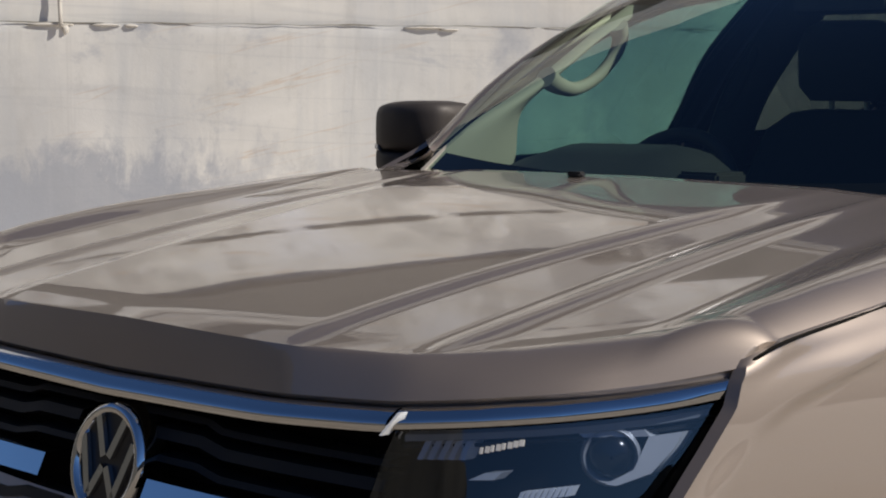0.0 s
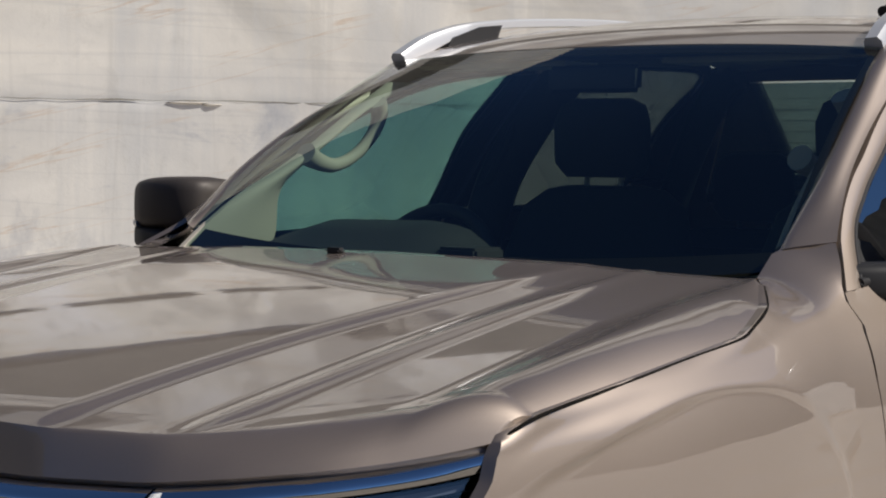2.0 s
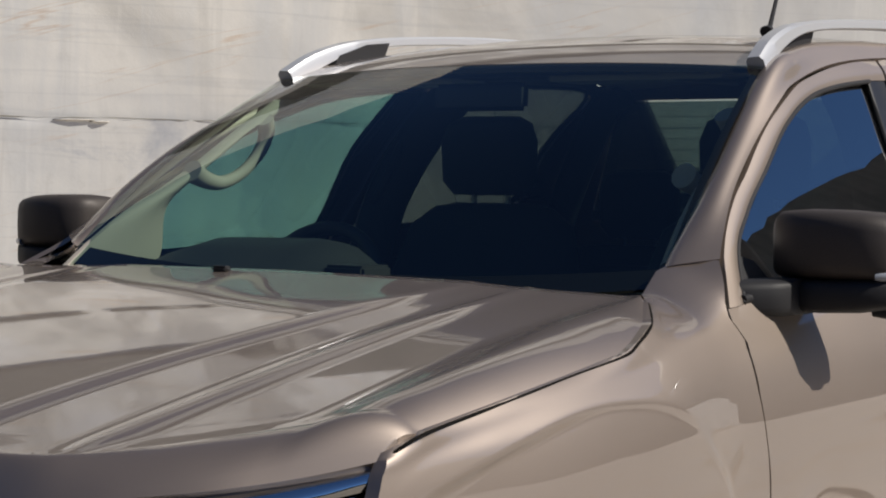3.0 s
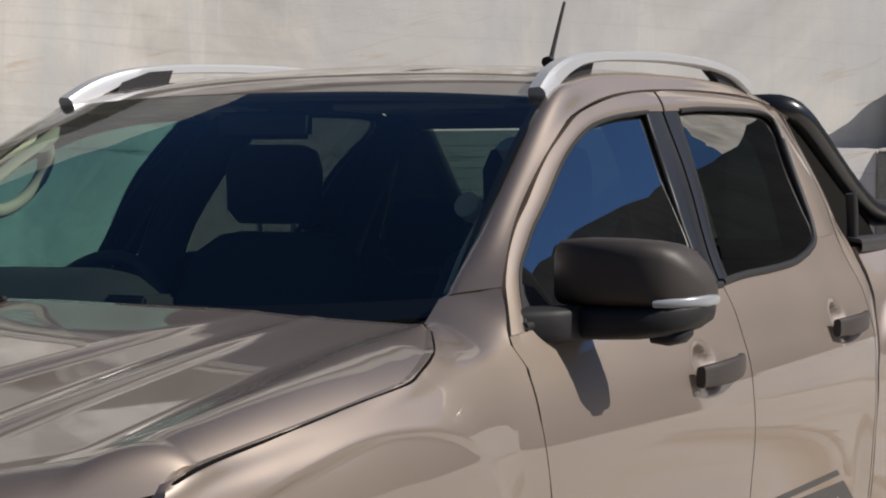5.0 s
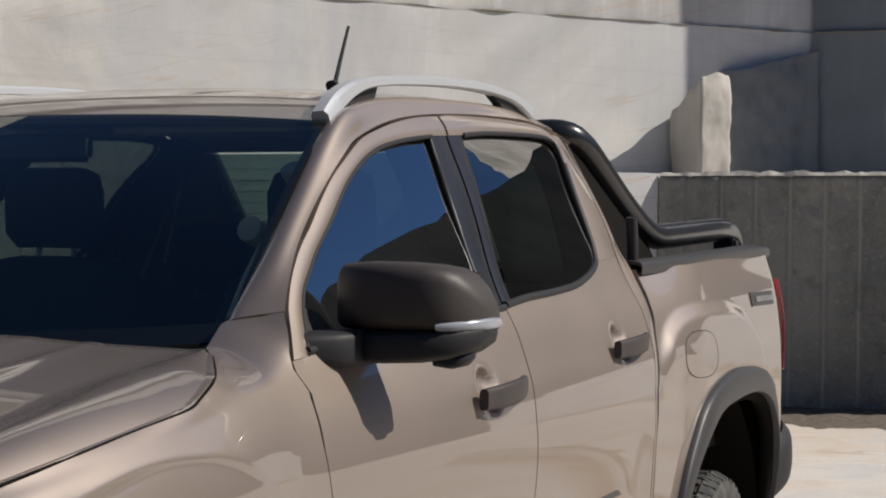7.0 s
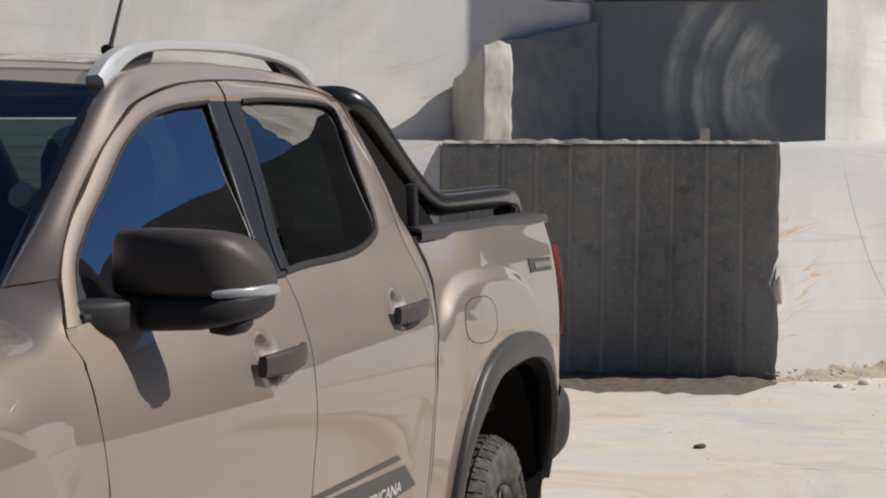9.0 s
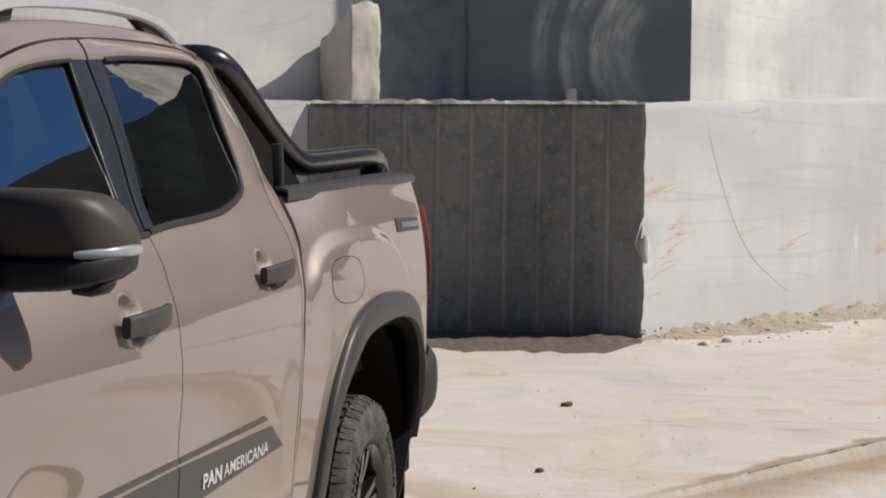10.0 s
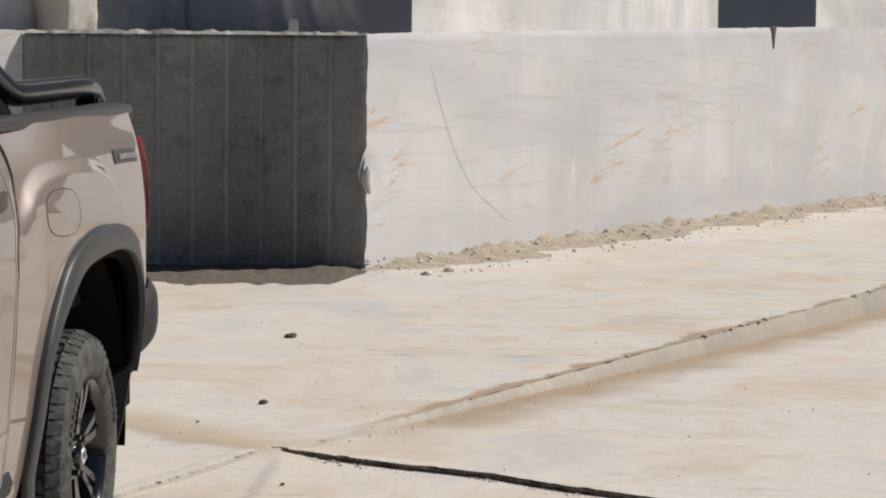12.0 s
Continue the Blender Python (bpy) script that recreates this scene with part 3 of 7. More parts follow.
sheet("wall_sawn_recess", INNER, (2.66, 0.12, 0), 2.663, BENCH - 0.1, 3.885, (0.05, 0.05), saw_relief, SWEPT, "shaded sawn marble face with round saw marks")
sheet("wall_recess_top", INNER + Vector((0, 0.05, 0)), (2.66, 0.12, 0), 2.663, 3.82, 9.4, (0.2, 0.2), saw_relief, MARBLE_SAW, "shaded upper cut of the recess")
structure("recess_post", place(box(-0.055, 0.055, -0.04, 0.04, 0, 0.34, 0.01), (-0.34, 18.7, BENCH - 0.02), 10), MARBLE_RAW, "short pale marble post on the bench", False, "post")
structure("wall_seam_recess", tube([INNER + Vector((0.02 + 2.6 * k / 30, -0.004 + 0.0451 * 2.6 * k / 30, 3.885 + 0.006 * fr(k * 0.4, 1, 1, 2))) for k in range(31)], 0.012, 6, 60), JOINT, "thin dark joint across the sawn recess", True)
sheet("wall_pale_top", UPPER - FACE_N * 0.03, FACE_A, 1.6, 4.2, 9.4, (0.2, 0.2), lambda s, z: 0.01 * fr(s, z, 57), MARBLE_UP, "pale top cut of the upper bench corner")
sheet("wall_pale_upper", UPPER, FACE_A, 9.57, BENCH - 0.1, 4.4, (0.2, 0.15), lambda s, z: 0.008 * fr(s * 0.4, z * 0.4, 51), MARBLE_UP, "washed pale upper bench wall")
sheet("wall_gap_side", UPPER + FACE_A * 9.57, Vector((-0.30, 0.95, 0)), 4.2, BENCH, 4.4, (0.3, 0.3), lambda s, z: 0.02 * fr(s, z, 3), MARBLE_SHADE, "shaded side of a gap between two blocks")
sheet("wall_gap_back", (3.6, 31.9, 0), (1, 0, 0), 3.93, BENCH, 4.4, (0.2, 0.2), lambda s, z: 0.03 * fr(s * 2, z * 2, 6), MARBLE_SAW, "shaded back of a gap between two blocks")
sheet("wall_pale_end", UPPER + FACE_A * 14.41, FACE_A, 24, BENCH, 4.4, (0.3, 0.3), lambda s, z: 0.02 * fr(s, z, 13), MARBLE_UP, "pale upper wall of the next block")
tagged(part("flat_offcut", place(shard((0.17, 0.07, 0.028), 3.3), (1.62, 18.2, BENCH + 0.05), 60), MARBLE_RAW), "flat pale stone offcut lying on the bench", "rock")

# a rough slab on the bench before the back wall, and broken rock behind it
def rough_block(corners, z0, tops, seed, amp):
    bm = bmesh.new()
    n, m = 64, 30
    ring = [Vector((*c, 0)) for c in corners] + [Vector((*corners[0], 0))]
    run = [0]
    for a, b in zip(ring, ring[1:]):
        run.append(run[-1] + (b - a).length)
    rows = []
    mid = sum((Vector((*c, 0)) for c in corners), Vector()) / len(corners)
    for j in range(m + 1):
        row = []
        for i in range(n):
            s = run[-1] * i / n
            k = max(i2 for i2 in range(len(corners)) if run[i2] <= s + 1e-9)
            p = ring[k].lerp(ring[k + 1], (s - run[k]) / (run[k + 1] - run[k]))
            top = tops[k] + (tops[(k + 1) % len(corners)] - tops[k]) * (s - run[k]) / (run[k + 1] - run[k])
            z = z0 + (top + 0.05 * fr(p.x * 4, p.y * 4, seed, 3) - z0) * j / m
            out = (p - mid).normalized()
            row.append(bm.verts.new(p + out * amp * (fr(p.x * 2.5, p.y * 2.5, z * 2.2 + seed, 5) - 0.4 * max(0, (j - m + 3) / 3)) + Vector((0, 0, z))))
        rows.append(row)
    for a, b in zip(rows, rows[1:]):
        for i in range(n):
            bm.faces.new((a[i], a[(i + 1) % n], b[(i + 1) % n], b[i]))
    bm.faces.new(rows[-1])
    return bm


tagged(part("rough_marble_block", rough_block([(-2.539, 17.168), (-2.271, 17.477), (-2.642, 17.941), (-2.992, 17.58)], BENCH - 0.05, [3.252, 3.303, 3.149, 2.891], 3.0, 0.045), MARBLE_RAW, None, "", True), "rough broken marble block standing on the bench", "rock")
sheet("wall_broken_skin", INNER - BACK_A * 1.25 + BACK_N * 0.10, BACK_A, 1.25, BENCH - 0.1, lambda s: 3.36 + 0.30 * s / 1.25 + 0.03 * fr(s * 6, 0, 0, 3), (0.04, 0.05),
      lambda s, z: 0.05 * fr(s * 2.5, z * 2.5, 71, 5) - 0.08 * soft_step(1 - s / 0.1), MARBLE_SHADE, "rough broken rock at the inner corner")


# ---- the floor: one sheet with sawn slab edges ----
FORK = Vector((1.257, 5.525))
EDGE = Vector((4.013, 7.624)).normalized()         # the raised slab's edge runs this way from the fork
CUT = [(1.257, 5.525), (1.627, 5.303), (2.148, 5.052), (2.437, 4.832), (2.781, 4.653), (6.0, 2.9), (14.0, -1.6)]
LEFT = [(-6.0, 10.9), (0.45, 6.164), (0.913, 5.765), (1.257, 5.525)]


def floor_z(x, y):
    p = Vector((x, y)) - FORK
    s = p.dot(EDGE)
    across = p.x * EDGE.y - p.y * EDGE.x
    wave = 0.006 * fr(x * 0.5, y * 0.5, 3.0, 3) + 0.0015 * fr(x * 4, y * 4, 3.0, 3)
    a = 0.0
    b = -(0.008 + 0.0195 * max(s, 0))
    # nearer than the cut: the lower floor that the truck stands on
    cy = float(np.interp(x, [c[0] for c in CUT], [c[1] for c in CUT])) + 0.02
    ly = float(np.interp(x, [c[0] for c in LEFT], [c[1] for c in LEFT]))
    if x >= FORK.x and y < cy:
        return b - 0.012 * min(1, (x - FORK.x) / 0.15) * math.exp(-(cy - y) / 0.7) + wave * 0.5 + 0.008 * (1 - math.exp(-(cy - y) / 0.7))
    if x < FORK.x and y < ly:
        return -0.016 * soft_step((ly - y) / 0.25) + 0.012 * soft_step((ly - y - 0.6) / 1.2) + wave * 0.4
    if across > -0.03 and s > 0:
        return b + wave
    return a + wave


def ground_mesh():
    def axis(lo, hi, fine, cell, far):
        a = [-far, -120, -60, -30, -15, lo - 3, lo - 1]
        n = int((hi - lo) / cell)
        a += [lo + (hi - lo) * i / n for i in range(n + 1)]
        a += [hi + 1, hi + 3, hi + 8, hi + 20, 60, 120, far]
        return a
    xs = axis(0.2, 7.6, 0, 0.032, 600)
    ys = axis(3.6, 15.2, 0, 0.042, 600)
    co = [(x, y, floor_z(x, y) if -3 < x < 12 and 1 < y < 22 else 0.0) for y in ys for x in xs]
    nx = len(xs)
    fa = [(j * nx + i, j * nx + i + 1, (j + 1) * nx + i + 1, (j + 1) * nx + i) for j in range(len(ys) - 1) for i in range(nx - 1)]
    me = bpy.data.meshes.new("ground")
    me.from_pydata(co, [], fa)
    me.shade_smooth()
    me.set_sharp_from_angle(angle=radians(28))
    me.materials.append(GROUND)
    return me


tagged(new("ground", ground_mesh()), "dusty pale marble quarry floor with sawn slab edges", "ground", "", "structure")


# banks of grit along the foot of the walls and under the slab edge
def bank(name, path, width, height, seed, material, label, n=220, m=12, ragged_by=0.6):
    pts = curve_points_2(path, n)
    bm = bmesh.new()
    rows = []
    for i, (p, nn) in enumerate(pts):
        row = []
        w = width * (0.75 + ragged_by * fr(i * 0.06, seed, 0, 3))
        w *= 0.3 + 0.7 * soft_step(min(i, n - 1 - i) / 10)
        low = soft_step(min(i, n - 1 - i) / 8)
        for k in range(m + 1):
            t = k / m
            q = p + nn * (w * t)
            h = height * (1 - t) ** 1.4 * (0.8 + 0.9 * fr(q.x * 1.6, q.y * 1.6, seed, 4)) + 0.6 * height * (1 - t) * fr(q.x * 7, q.y * 7, seed, 4)
            base = floor_z(q.x, q.y) if q.y < 22 else 0.0
            row.append(bm.verts.new((q.x, q.y, base + max(h, 0.0) * low * (k < m) - 0.012 * (k == m) + 0.002)))
        rows.append(row)
    for a, b in zip(rows, rows[1:]):
        for k in range(m):
            bm.faces.new((a[k], b[k], b[k + 1], a[k + 1]))
    return tagged(part(name, bm, material), label, "debris", "", "stuff")


def curve_points_2(path, n):
    out = []
    p = [Vector((x, y, 0)) for x, y in path]
    run = [0]
    for a, b in zip(p, p[1:]):
        run.append(run[-1] + (b - a).length)
    for i in range(n):
        s = run[-1] * i / (n - 1)
        k = max(j for j in range(len(p) - 1) if run[j] <= s + 1e-9)
        d = (p[k + 1] - p[k]).normalized()
        out.append((p[k] + d * (s - run[k]), Vector((d.y, -d.x, 0))))
    return out


f = CORNER + FACE_A * -0.15 + FACE_N * -0.05
g = CORNER + FACE_A * 34
bank("grit_bank", [(f.x, f.y), (g.x, g.y)], 0.80, 0.10, 2.0, DIRT, "bank of crushed grit along the wall foot", 420, 14)
bank("grit_bank", [(-2.4, 14.25), (0.9, 14.22)], 2.1, 0.030, 4.0, SHADOW_SOIL, "low bank of soil coloured dark as the shadow of the split face", 150, 12, 0.16)


# the sawn edge of the raised slab and the dark step of the cut, each a strip with a chipped arris
def slab_edge(name, path, drop, chip, material, label, n, seed, out=0.035):
    bm = bmesh.new()
    rows = []
    for i, (p, nn) in enumerate(curve_points_2(path, n)):
        w = chip * max(0.0, fr(i * 0.16, seed, 0.0, 4)) + 0.3 * chip * fr(i * 0.9, seed, 3.0, 2)
        w *= 1 + 1.6 * max(0.0, 1 - i / (0.22 * n))
        d = drop(i / (n - 1))
        sway = 0.5 * chip * fr(i * 0.03, seed, 9.0, 3)
        row = []
        for k, (o, z) in enumerate(((-0.10, -0.004), (-0.035 - w, 0.0045), (out * 0.35 - w * 0.9 + sway, 0.003), (out * 0.55 - w * 0.4 + sway, -0.18 * d - w * 0.35), (out * 0.8 + sway, -0.6 * d), (out + sway, -1.05 * d - 0.012))):
            q = p + nn * o
            wave = 0.006 * fr(q.x * 0.5, q.y * 0.5, 3.0, 3) + 0.0015 * fr(q.x * 4, q.y * 4, 3.0, 3)
            row.append(bm.verts.new((q.x, q.y, z + wave)))
        rows.append(row)
    for a, b in zip(rows, rows[1:]):
        for k in range(5):
            bm.faces.new((a[k], b[k], b[k + 1], a[k + 1]))
    bmesh.ops.recalc_face_normals(bm, faces=bm.faces[:])
    bm.faces.ensure_lookup_table()
    for k, f in enumerate(bm.faces):
        f.material_index = 1 if k % 5 < 2 else 0
    ob = sharp(structure(name, bm, material, label, True, "slab edge"), 30)
    ob.data.materials.append(GROUND)
    return ob


MARBLE_EDGE = marble("sawn_floor_edge", (0.42, 0.385, 0.33), (0.36, 0.335, 0.30), (0, 0, 0), 0.8, 0, 0.2)
# dirt colour darkened further for the shade of the step and chipped arris
JOINT_SHADE = mat("dirty_shaded_joint", (0.05, 0.045, 0.04), 0.95, spec=0.1)
link(JOINT_SHADE, ramp(JOINT_SHADE, noise_tex(JOINT_SHADE, coords(JOINT_SHADE), 14, 6, 0.7), [(0.4, (0.05, 0.045, 0.038)), (0.7, (0.20, 0.17, 0.14))]), shader(JOINT_SHADE).inputs["Base Color"])
e1 = FORK + EDGE * 14
slab_edge("slab_edge", [tuple(FORK + EDGE * 0.02), tuple(e1)], lambda t: 0.008 + 0.0195 * 14 * t, 0.022, MARBLE_EDGE, "chipped sawn edge of the raised marble floor", 700, 2.0)
slab_edge("cut_edge", [(1.20, 5.56), *CUT[:5], (4.2, 3.88)], lambda t: 0.003 + 0.006 * min(1, t * 4) + 0.005 * fr(t * 26, 0, 4.0, 4), 0.024, JOINT_SHADE, "dark step where two sawn floor slabs meet", 260, 5.0, 0.020)

slab_edge("slab_edge", [(0.25, 3.3), (0.81, 4.66), (1.15, 5.48)], lambda t: 0.006, 0.045, MARBLE_EDGE, "crumbled edge of a thin floor slab", 200, 7.0, 0.018)
chip_rng = random.Random(21)
for k in range(18):
    t = 3.0 + 9.0 * chip_rng.random() ** 0.8
    p = FORK + EDGE * t + Vector((0.885, -0.466)) * (0.0 + 0.02 * chip_rng.random())
    r = 0.006 + 0.014 * chip_rng.random() ** 2
    tagged(part("edge_chip", place(shard((r * 1.5, r, r * 0.7), k * 1.7), (p.x, p.y, 0.006), 90 * chip_rng.random()), MARBLE_EDGE), "broken marble chip on the slab edge", "stone chip", "chips along the slab edge")

# thin dark tube drawn as the shadow line of the chipped arris
arris = [(p + nn * (0.006 + 0.004 * fr(i * 0.3, 1, 1, 3))) + Vector((0, 0, 0.004 + 0.006 * fr(p.x * 0.5, p.y * 0.5, 3.0, 3))) for i, (p, nn) in enumerate(curve_points_2([tuple(FORK + EDGE * 1.6), tuple(FORK + EDGE * 14)], 260))]
structure("arris_shadow", tube(arris, [max(0.0004, 0.0046 * fr(k * 0.45, 3, 3, 3) + 0.0016) for k in range(160)], 6, 700), JOINT_SHADE, "thin dark line for the shadow of the chipped slab arris", True, "slab edge")
tagged(part("corner_chip", place(shard((0.05, 0.035, 0.13), 9.1), (0.875, 14.20, 0.80), 30), MARBLE_RAW), "broken pale chip at the wall corner", "rock")

bm = bmesh.new()
for k in range(150):
    t = chip_rng.random()
    x = 1.35 + 1.6 * t
    y = float(np.interp(x, [c[0] for c in CUT], [c[1] for c in CUT])) - 0.03 - 0.10 * chip_rng.random() ** 2
    clump = max(0.0, fr(x * 3.0, 0, 5, 2))
    r = 0.003 + 0.016 * clump * chip_rng.random()
    q = bmesh.ops.create_icosphere(bm, subdivisions=1, radius=r)["verts"]
    for v in q:
        v.co = Vector((v.co.x * 1.3, v.co.y, v.co.z * 0.6)) + Vector((x, y, floor_z(x, y) + r * 0.2))
tagged(part("joint_rubble", bm, DIRT, None, "", False), "small crumbs of stone along the floor joint", "rubble", "", "stuff")

# scattered stones: the few that stand out singly, then the rubble
for at, s in (((0.809, 9.314), 0.042), ((0.994, 6.73), 0.026), ((0.767, 6.164), 0.009), ((1.341, 4.779), 0.011), ((1.45, 13.75), 0.06), ((1.62, 14.15), 0.07), ((8.4, 31.6), 0.42)):
    tagged(part("loose_stone", place(shard((s, s * 0.7, s * 0.45), at[0] * 7), (*at, s * 0.25), 40 * at[0]), STONE if s < 0.06 else MARBLE_RAW), "small loose stone lying on the quarry floor", "stone", "loose stones on the floor")
bm = bmesh.new()
rng = random.Random(9)
for k in range(900):
    s = rng.random() ** 1.3 * 22
    w = rng.random() ** 1.6 * 0.95
    p = CORNER + FACE_A * (s - 0.2) + FACE_N * (w - 0.02)
    r = 0.005 + 0.022 * rng.random() ** 3.5
    q = bmesh.ops.create_icosphere(bm, subdivisions=1, radius=r)["verts"]
    sq = Vector((0.7 + 0.6 * rng.random(), 0.7 + 0.6 * rng.random(), 0.45 + 0.4 * rng.random()))
    for v in q:
        v.co = Vector((v.co.x * sq.x, v.co.y * sq.y, v.co.z * sq.z)) * (0.8 + 0.4 * rng.random()) + p + Vector((0, 0, 0.085 * max(0, 1 - w / 0.9) ** 1.4 + 0.004))
tagged(part("rubble", bm, MARBLE_RAW, None, "", False), "small marble rubble along the wall foot", "rubble", "", "stuff")
bm = bmesh.new()
for k in range(420):
    x, y = 0.5 + rng.random() * 6.5, 4.0 + rng.random() * 9
    if k % 3 == 0:
        s = rng.random() * 9
        p = FORK + EDGE * s
        x, y = p.x + 0.02 + 0.10 * rng.random(), p.y - 0.02 - 0.06 * rng.random()
    r = 0.0015 + 0.004 * rng.random() ** 3
    q = bmesh.ops.create_icosphere(bm, subdivisions=1, radius=r)["verts"]
    for v in q:
        v.co += Vector((x, y, floor_z(x, y) + r * 0.5))
tagged(part("scattered_grit", bm, DIRT, None, "", False), "scattered grit on the quarry floor", "grit", "", "stuff")

# unseen dark bands, bench and ledge, added for the bonnet to mirror
sheet("wall_back_mirror_band", START + BACK_N * 0.03, BACK_A, 50, 6.5, lambda s: 7.5 + 0.25 * fr(s * 0.25, 0, 3, 3), (0.6, 0.3), lambda s, z: 0.05 * fr(s * 0.5, z * 0.8, 47) - top_lean(z), CLIFF, "unseen dark band added high on the quarry wall for reflections")
sheet("wall_back_mirror_dark", START - BACK_N * 2.8, BACK_A, 54, 10.0, lambda s: 11.4 + 0.5 * fr(s * 0.3, 0, 0, 3), (0.8, 0.3), lambda s, z: 0.10 * fr(s * 0.5, z * 0.8, 37), CLIFF, "unseen dark band added above the quarry wall for reflections")
sheet("wall_back_summit", START - BACK_N * 3.1, BACK_A, 54, 10.5, lambda s: 14.0 + 0.8 * fr(s * 0.2, 0, 0, 3), (0.8, 0.6), lambda s, z: 0.05 * fr(s * 0.3, z * 0.3, 27), MARBLE_UP, "unseen high pale bench added above the quarry wall")
structure("bench_ledge", prism([tuple((START - BACK_N * 2.45)[:2]), tuple((INNER - BACK_N * 2.45)[:2]), tuple((INNER + BACK_A * 4 - BACK_N * 3.2)[:2]), tuple((START - BACK_N * 3.2)[:2])], 10.0, 10.28), MARBLE_RAW, "dusty ledge above the quarry wall")
# the rest of the quarry bowl, out of direct view: tall cuts coloured dark as shade, and a far rim
CLIFF_TOP = smooth_line([-70, 12.2, 14.2, 17, 22, 30, 60, 100], [22.6, 22.6, 23.6, 23.7, 23.7, 21, 14, 10], 0.5)
# the south cut is made tall to darken what the bonnet's nose mirrors
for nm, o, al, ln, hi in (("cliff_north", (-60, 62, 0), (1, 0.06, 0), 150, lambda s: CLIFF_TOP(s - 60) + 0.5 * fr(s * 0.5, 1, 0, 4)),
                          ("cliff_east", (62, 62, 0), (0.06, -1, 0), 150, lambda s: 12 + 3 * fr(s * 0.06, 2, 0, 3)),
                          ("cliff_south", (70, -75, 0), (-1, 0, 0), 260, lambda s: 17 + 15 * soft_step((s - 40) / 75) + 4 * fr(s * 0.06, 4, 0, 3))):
    sheet(nm, o, al, ln, -0.5, hi, (1.0, 1.2), lambda s, z: 0.5 * fr(s * 0.12, z * 0.2, 5, 2), CLIFF, "distant unseen cut of the quarry bowl, coloured dark as shade")
# a sunlit pale slope stands above the shaded cut
sheet("cliff_rim", (4.0, 67.5, 0), (0.45, 0.89, 0), 27, 15, lambda s: 26.5 + 0.34 * s - 3 * soft_step((s - 21) / 5) + 1.3 * fr(s * 0.25, 0, 0, 5), (0.5, 0.8), lambda s, z: -0.25 * (z - 20) + 1.0 * fr(s * 0.3, z * 0.3, 5, 5), MARBLE_RAW, "pale sunlit rim of the quarry")


# ---- materials of the truck ----
PAINT = mat("beige_metallic_paint", (0.30, 0.225, 0.17), 0.55, 0.0, 1.0)
flake = noise_tex(PAINT, coords(PAINT, world_space=False), 1400, 2, 0.5)
haze = noise_tex(PAINT, coords(PAINT, world_space=False), 3.0, 6, 0.6)
link(PAINT, mix(PAINT, ramp(PAINT, flake, [(0.35, grey(0)), (0.7, grey(0.35))]), (0.108, 0.079, 0.059), (0.145, 0.109, 0.085)), shader(PAINT).inputs["Base Color"])
# bright metal flakes lie in the pigment, under one clear coat
metal = node(PAINT, "BsdfPrincipled", Metallic=1.0, Coat_Weight=1.0, Coat_Roughness=0.02, Coat_IOR=1.68)
link(PAINT, mix(PAINT, ramp(PAINT, flake, [(0.35, grey(0)), (0.7, grey(0.4))]), (0.475, 0.402, 0.346), (0.575, 0.505, 0.445)), metal.inputs["Base Color"])
link(PAINT, ramp(PAINT, haze, [(0.35, grey(0.53)), (0.7, grey(0.57))]), metal.inputs["Roughness"])
shader(PAINT).inputs["Coat IOR"].default_value = 1.68
blend = node(PAINT, "MixShader", Fac=0.58)
link(PAINT, shader(PAINT).outputs[0], blend.inputs[1])
link(PAINT, metal.outputs[0], blend.inputs[2])
link(PAINT, blend.outputs[0], PAINT.node_tree.nodes["Material Output"].inputs["Surface"])
BLACK = mat("black_trim_plastic", (0.020, 0.020, 0.022), 0.58, spec=0.35)
link(BLACK, bump(BLACK, noise_tex(BLACK, coords(BLACK, world_space=False), 900, 2), 0.15, 0.0006), shader(BLACK).inputs["Normal"])
GLOSS = mat("gloss_black_trim", (0.014, 0.015, 0.018), 0.36, 0.0, 0.05)
GAP = mat("dark_underbody", (0.011, 0.010, 0.009), 0.95, spec=0.05)
GREYCAP = mat("dark_bronze_satin_paint", (0.050, 0.043, 0.040), 0.55, 0.25, 0.0)
link(GREYCAP, ramp(GREYCAP, noise_tex(GREYCAP, coords(GREYCAP, world_space=False), 700, 2), [(0.3, (0.048, 0.041, 0.038)), (0.7, (0.068, 0.058, 0.053))]), shader(GREYCAP).inputs["Base Color"])
FLARE = mat("grey_flare_plastic", (0.040, 0.039, 0.039), 0.46)
link(FLARE, bump(FLARE, noise_tex(FLARE, coords(FLARE, world_space=False), 500, 3), 0.2, 0.0008), shader(FLARE).inputs["Normal"])
CHROME = mat("chrome", (0.86, 0.87, 0.88), 0.06, 1.0)
SATIN = mat("satin_silver_aluminium", (0.60, 0.61, 0.63), 0.38, 0.35, 0.2)
RUBBER = mat("tyre_rubber", (0.022, 0.022, 0.022), 0.75)
rub = noise_tex(RUBBER, coords(RUBBER, world_space=False), 26, 5, 0.65)
link(RUBBER, ramp(RUBBER, rub, [(0.38, (0.022, 0.022, 0.022)), (0.64, (0.085, 0.082, 0.074))]), shader(RUBBER).inputs["Base Color"])
RIM = mat("gloss_black_alloy", (0.014, 0.014, 0.016), 0.2, 0.3, 0.6)
STEELBLACK = mat("black_powder_coated_tube", (0.016, 0.016, 0.017), 0.28, 0.0, 0.35)
TRIM = mat("charcoal_interior_plastic", (0.020, 0.023, 0.025), 0.6)
CLOTH = mat("black_seat_cloth", (0.032, 0.033, 0.035), 0.9)
BEIGE = mat("light_grey_pillar_trim", (0.52, 0.475, 0.40), 0.7)
DECAL = mat("matt_graphite_foil", (0.050, 0.049, 0.047), 0.5)
LETTER = mat("silver_lettering", (0.62, 0.61, 0.60), 0.4, 0.3)
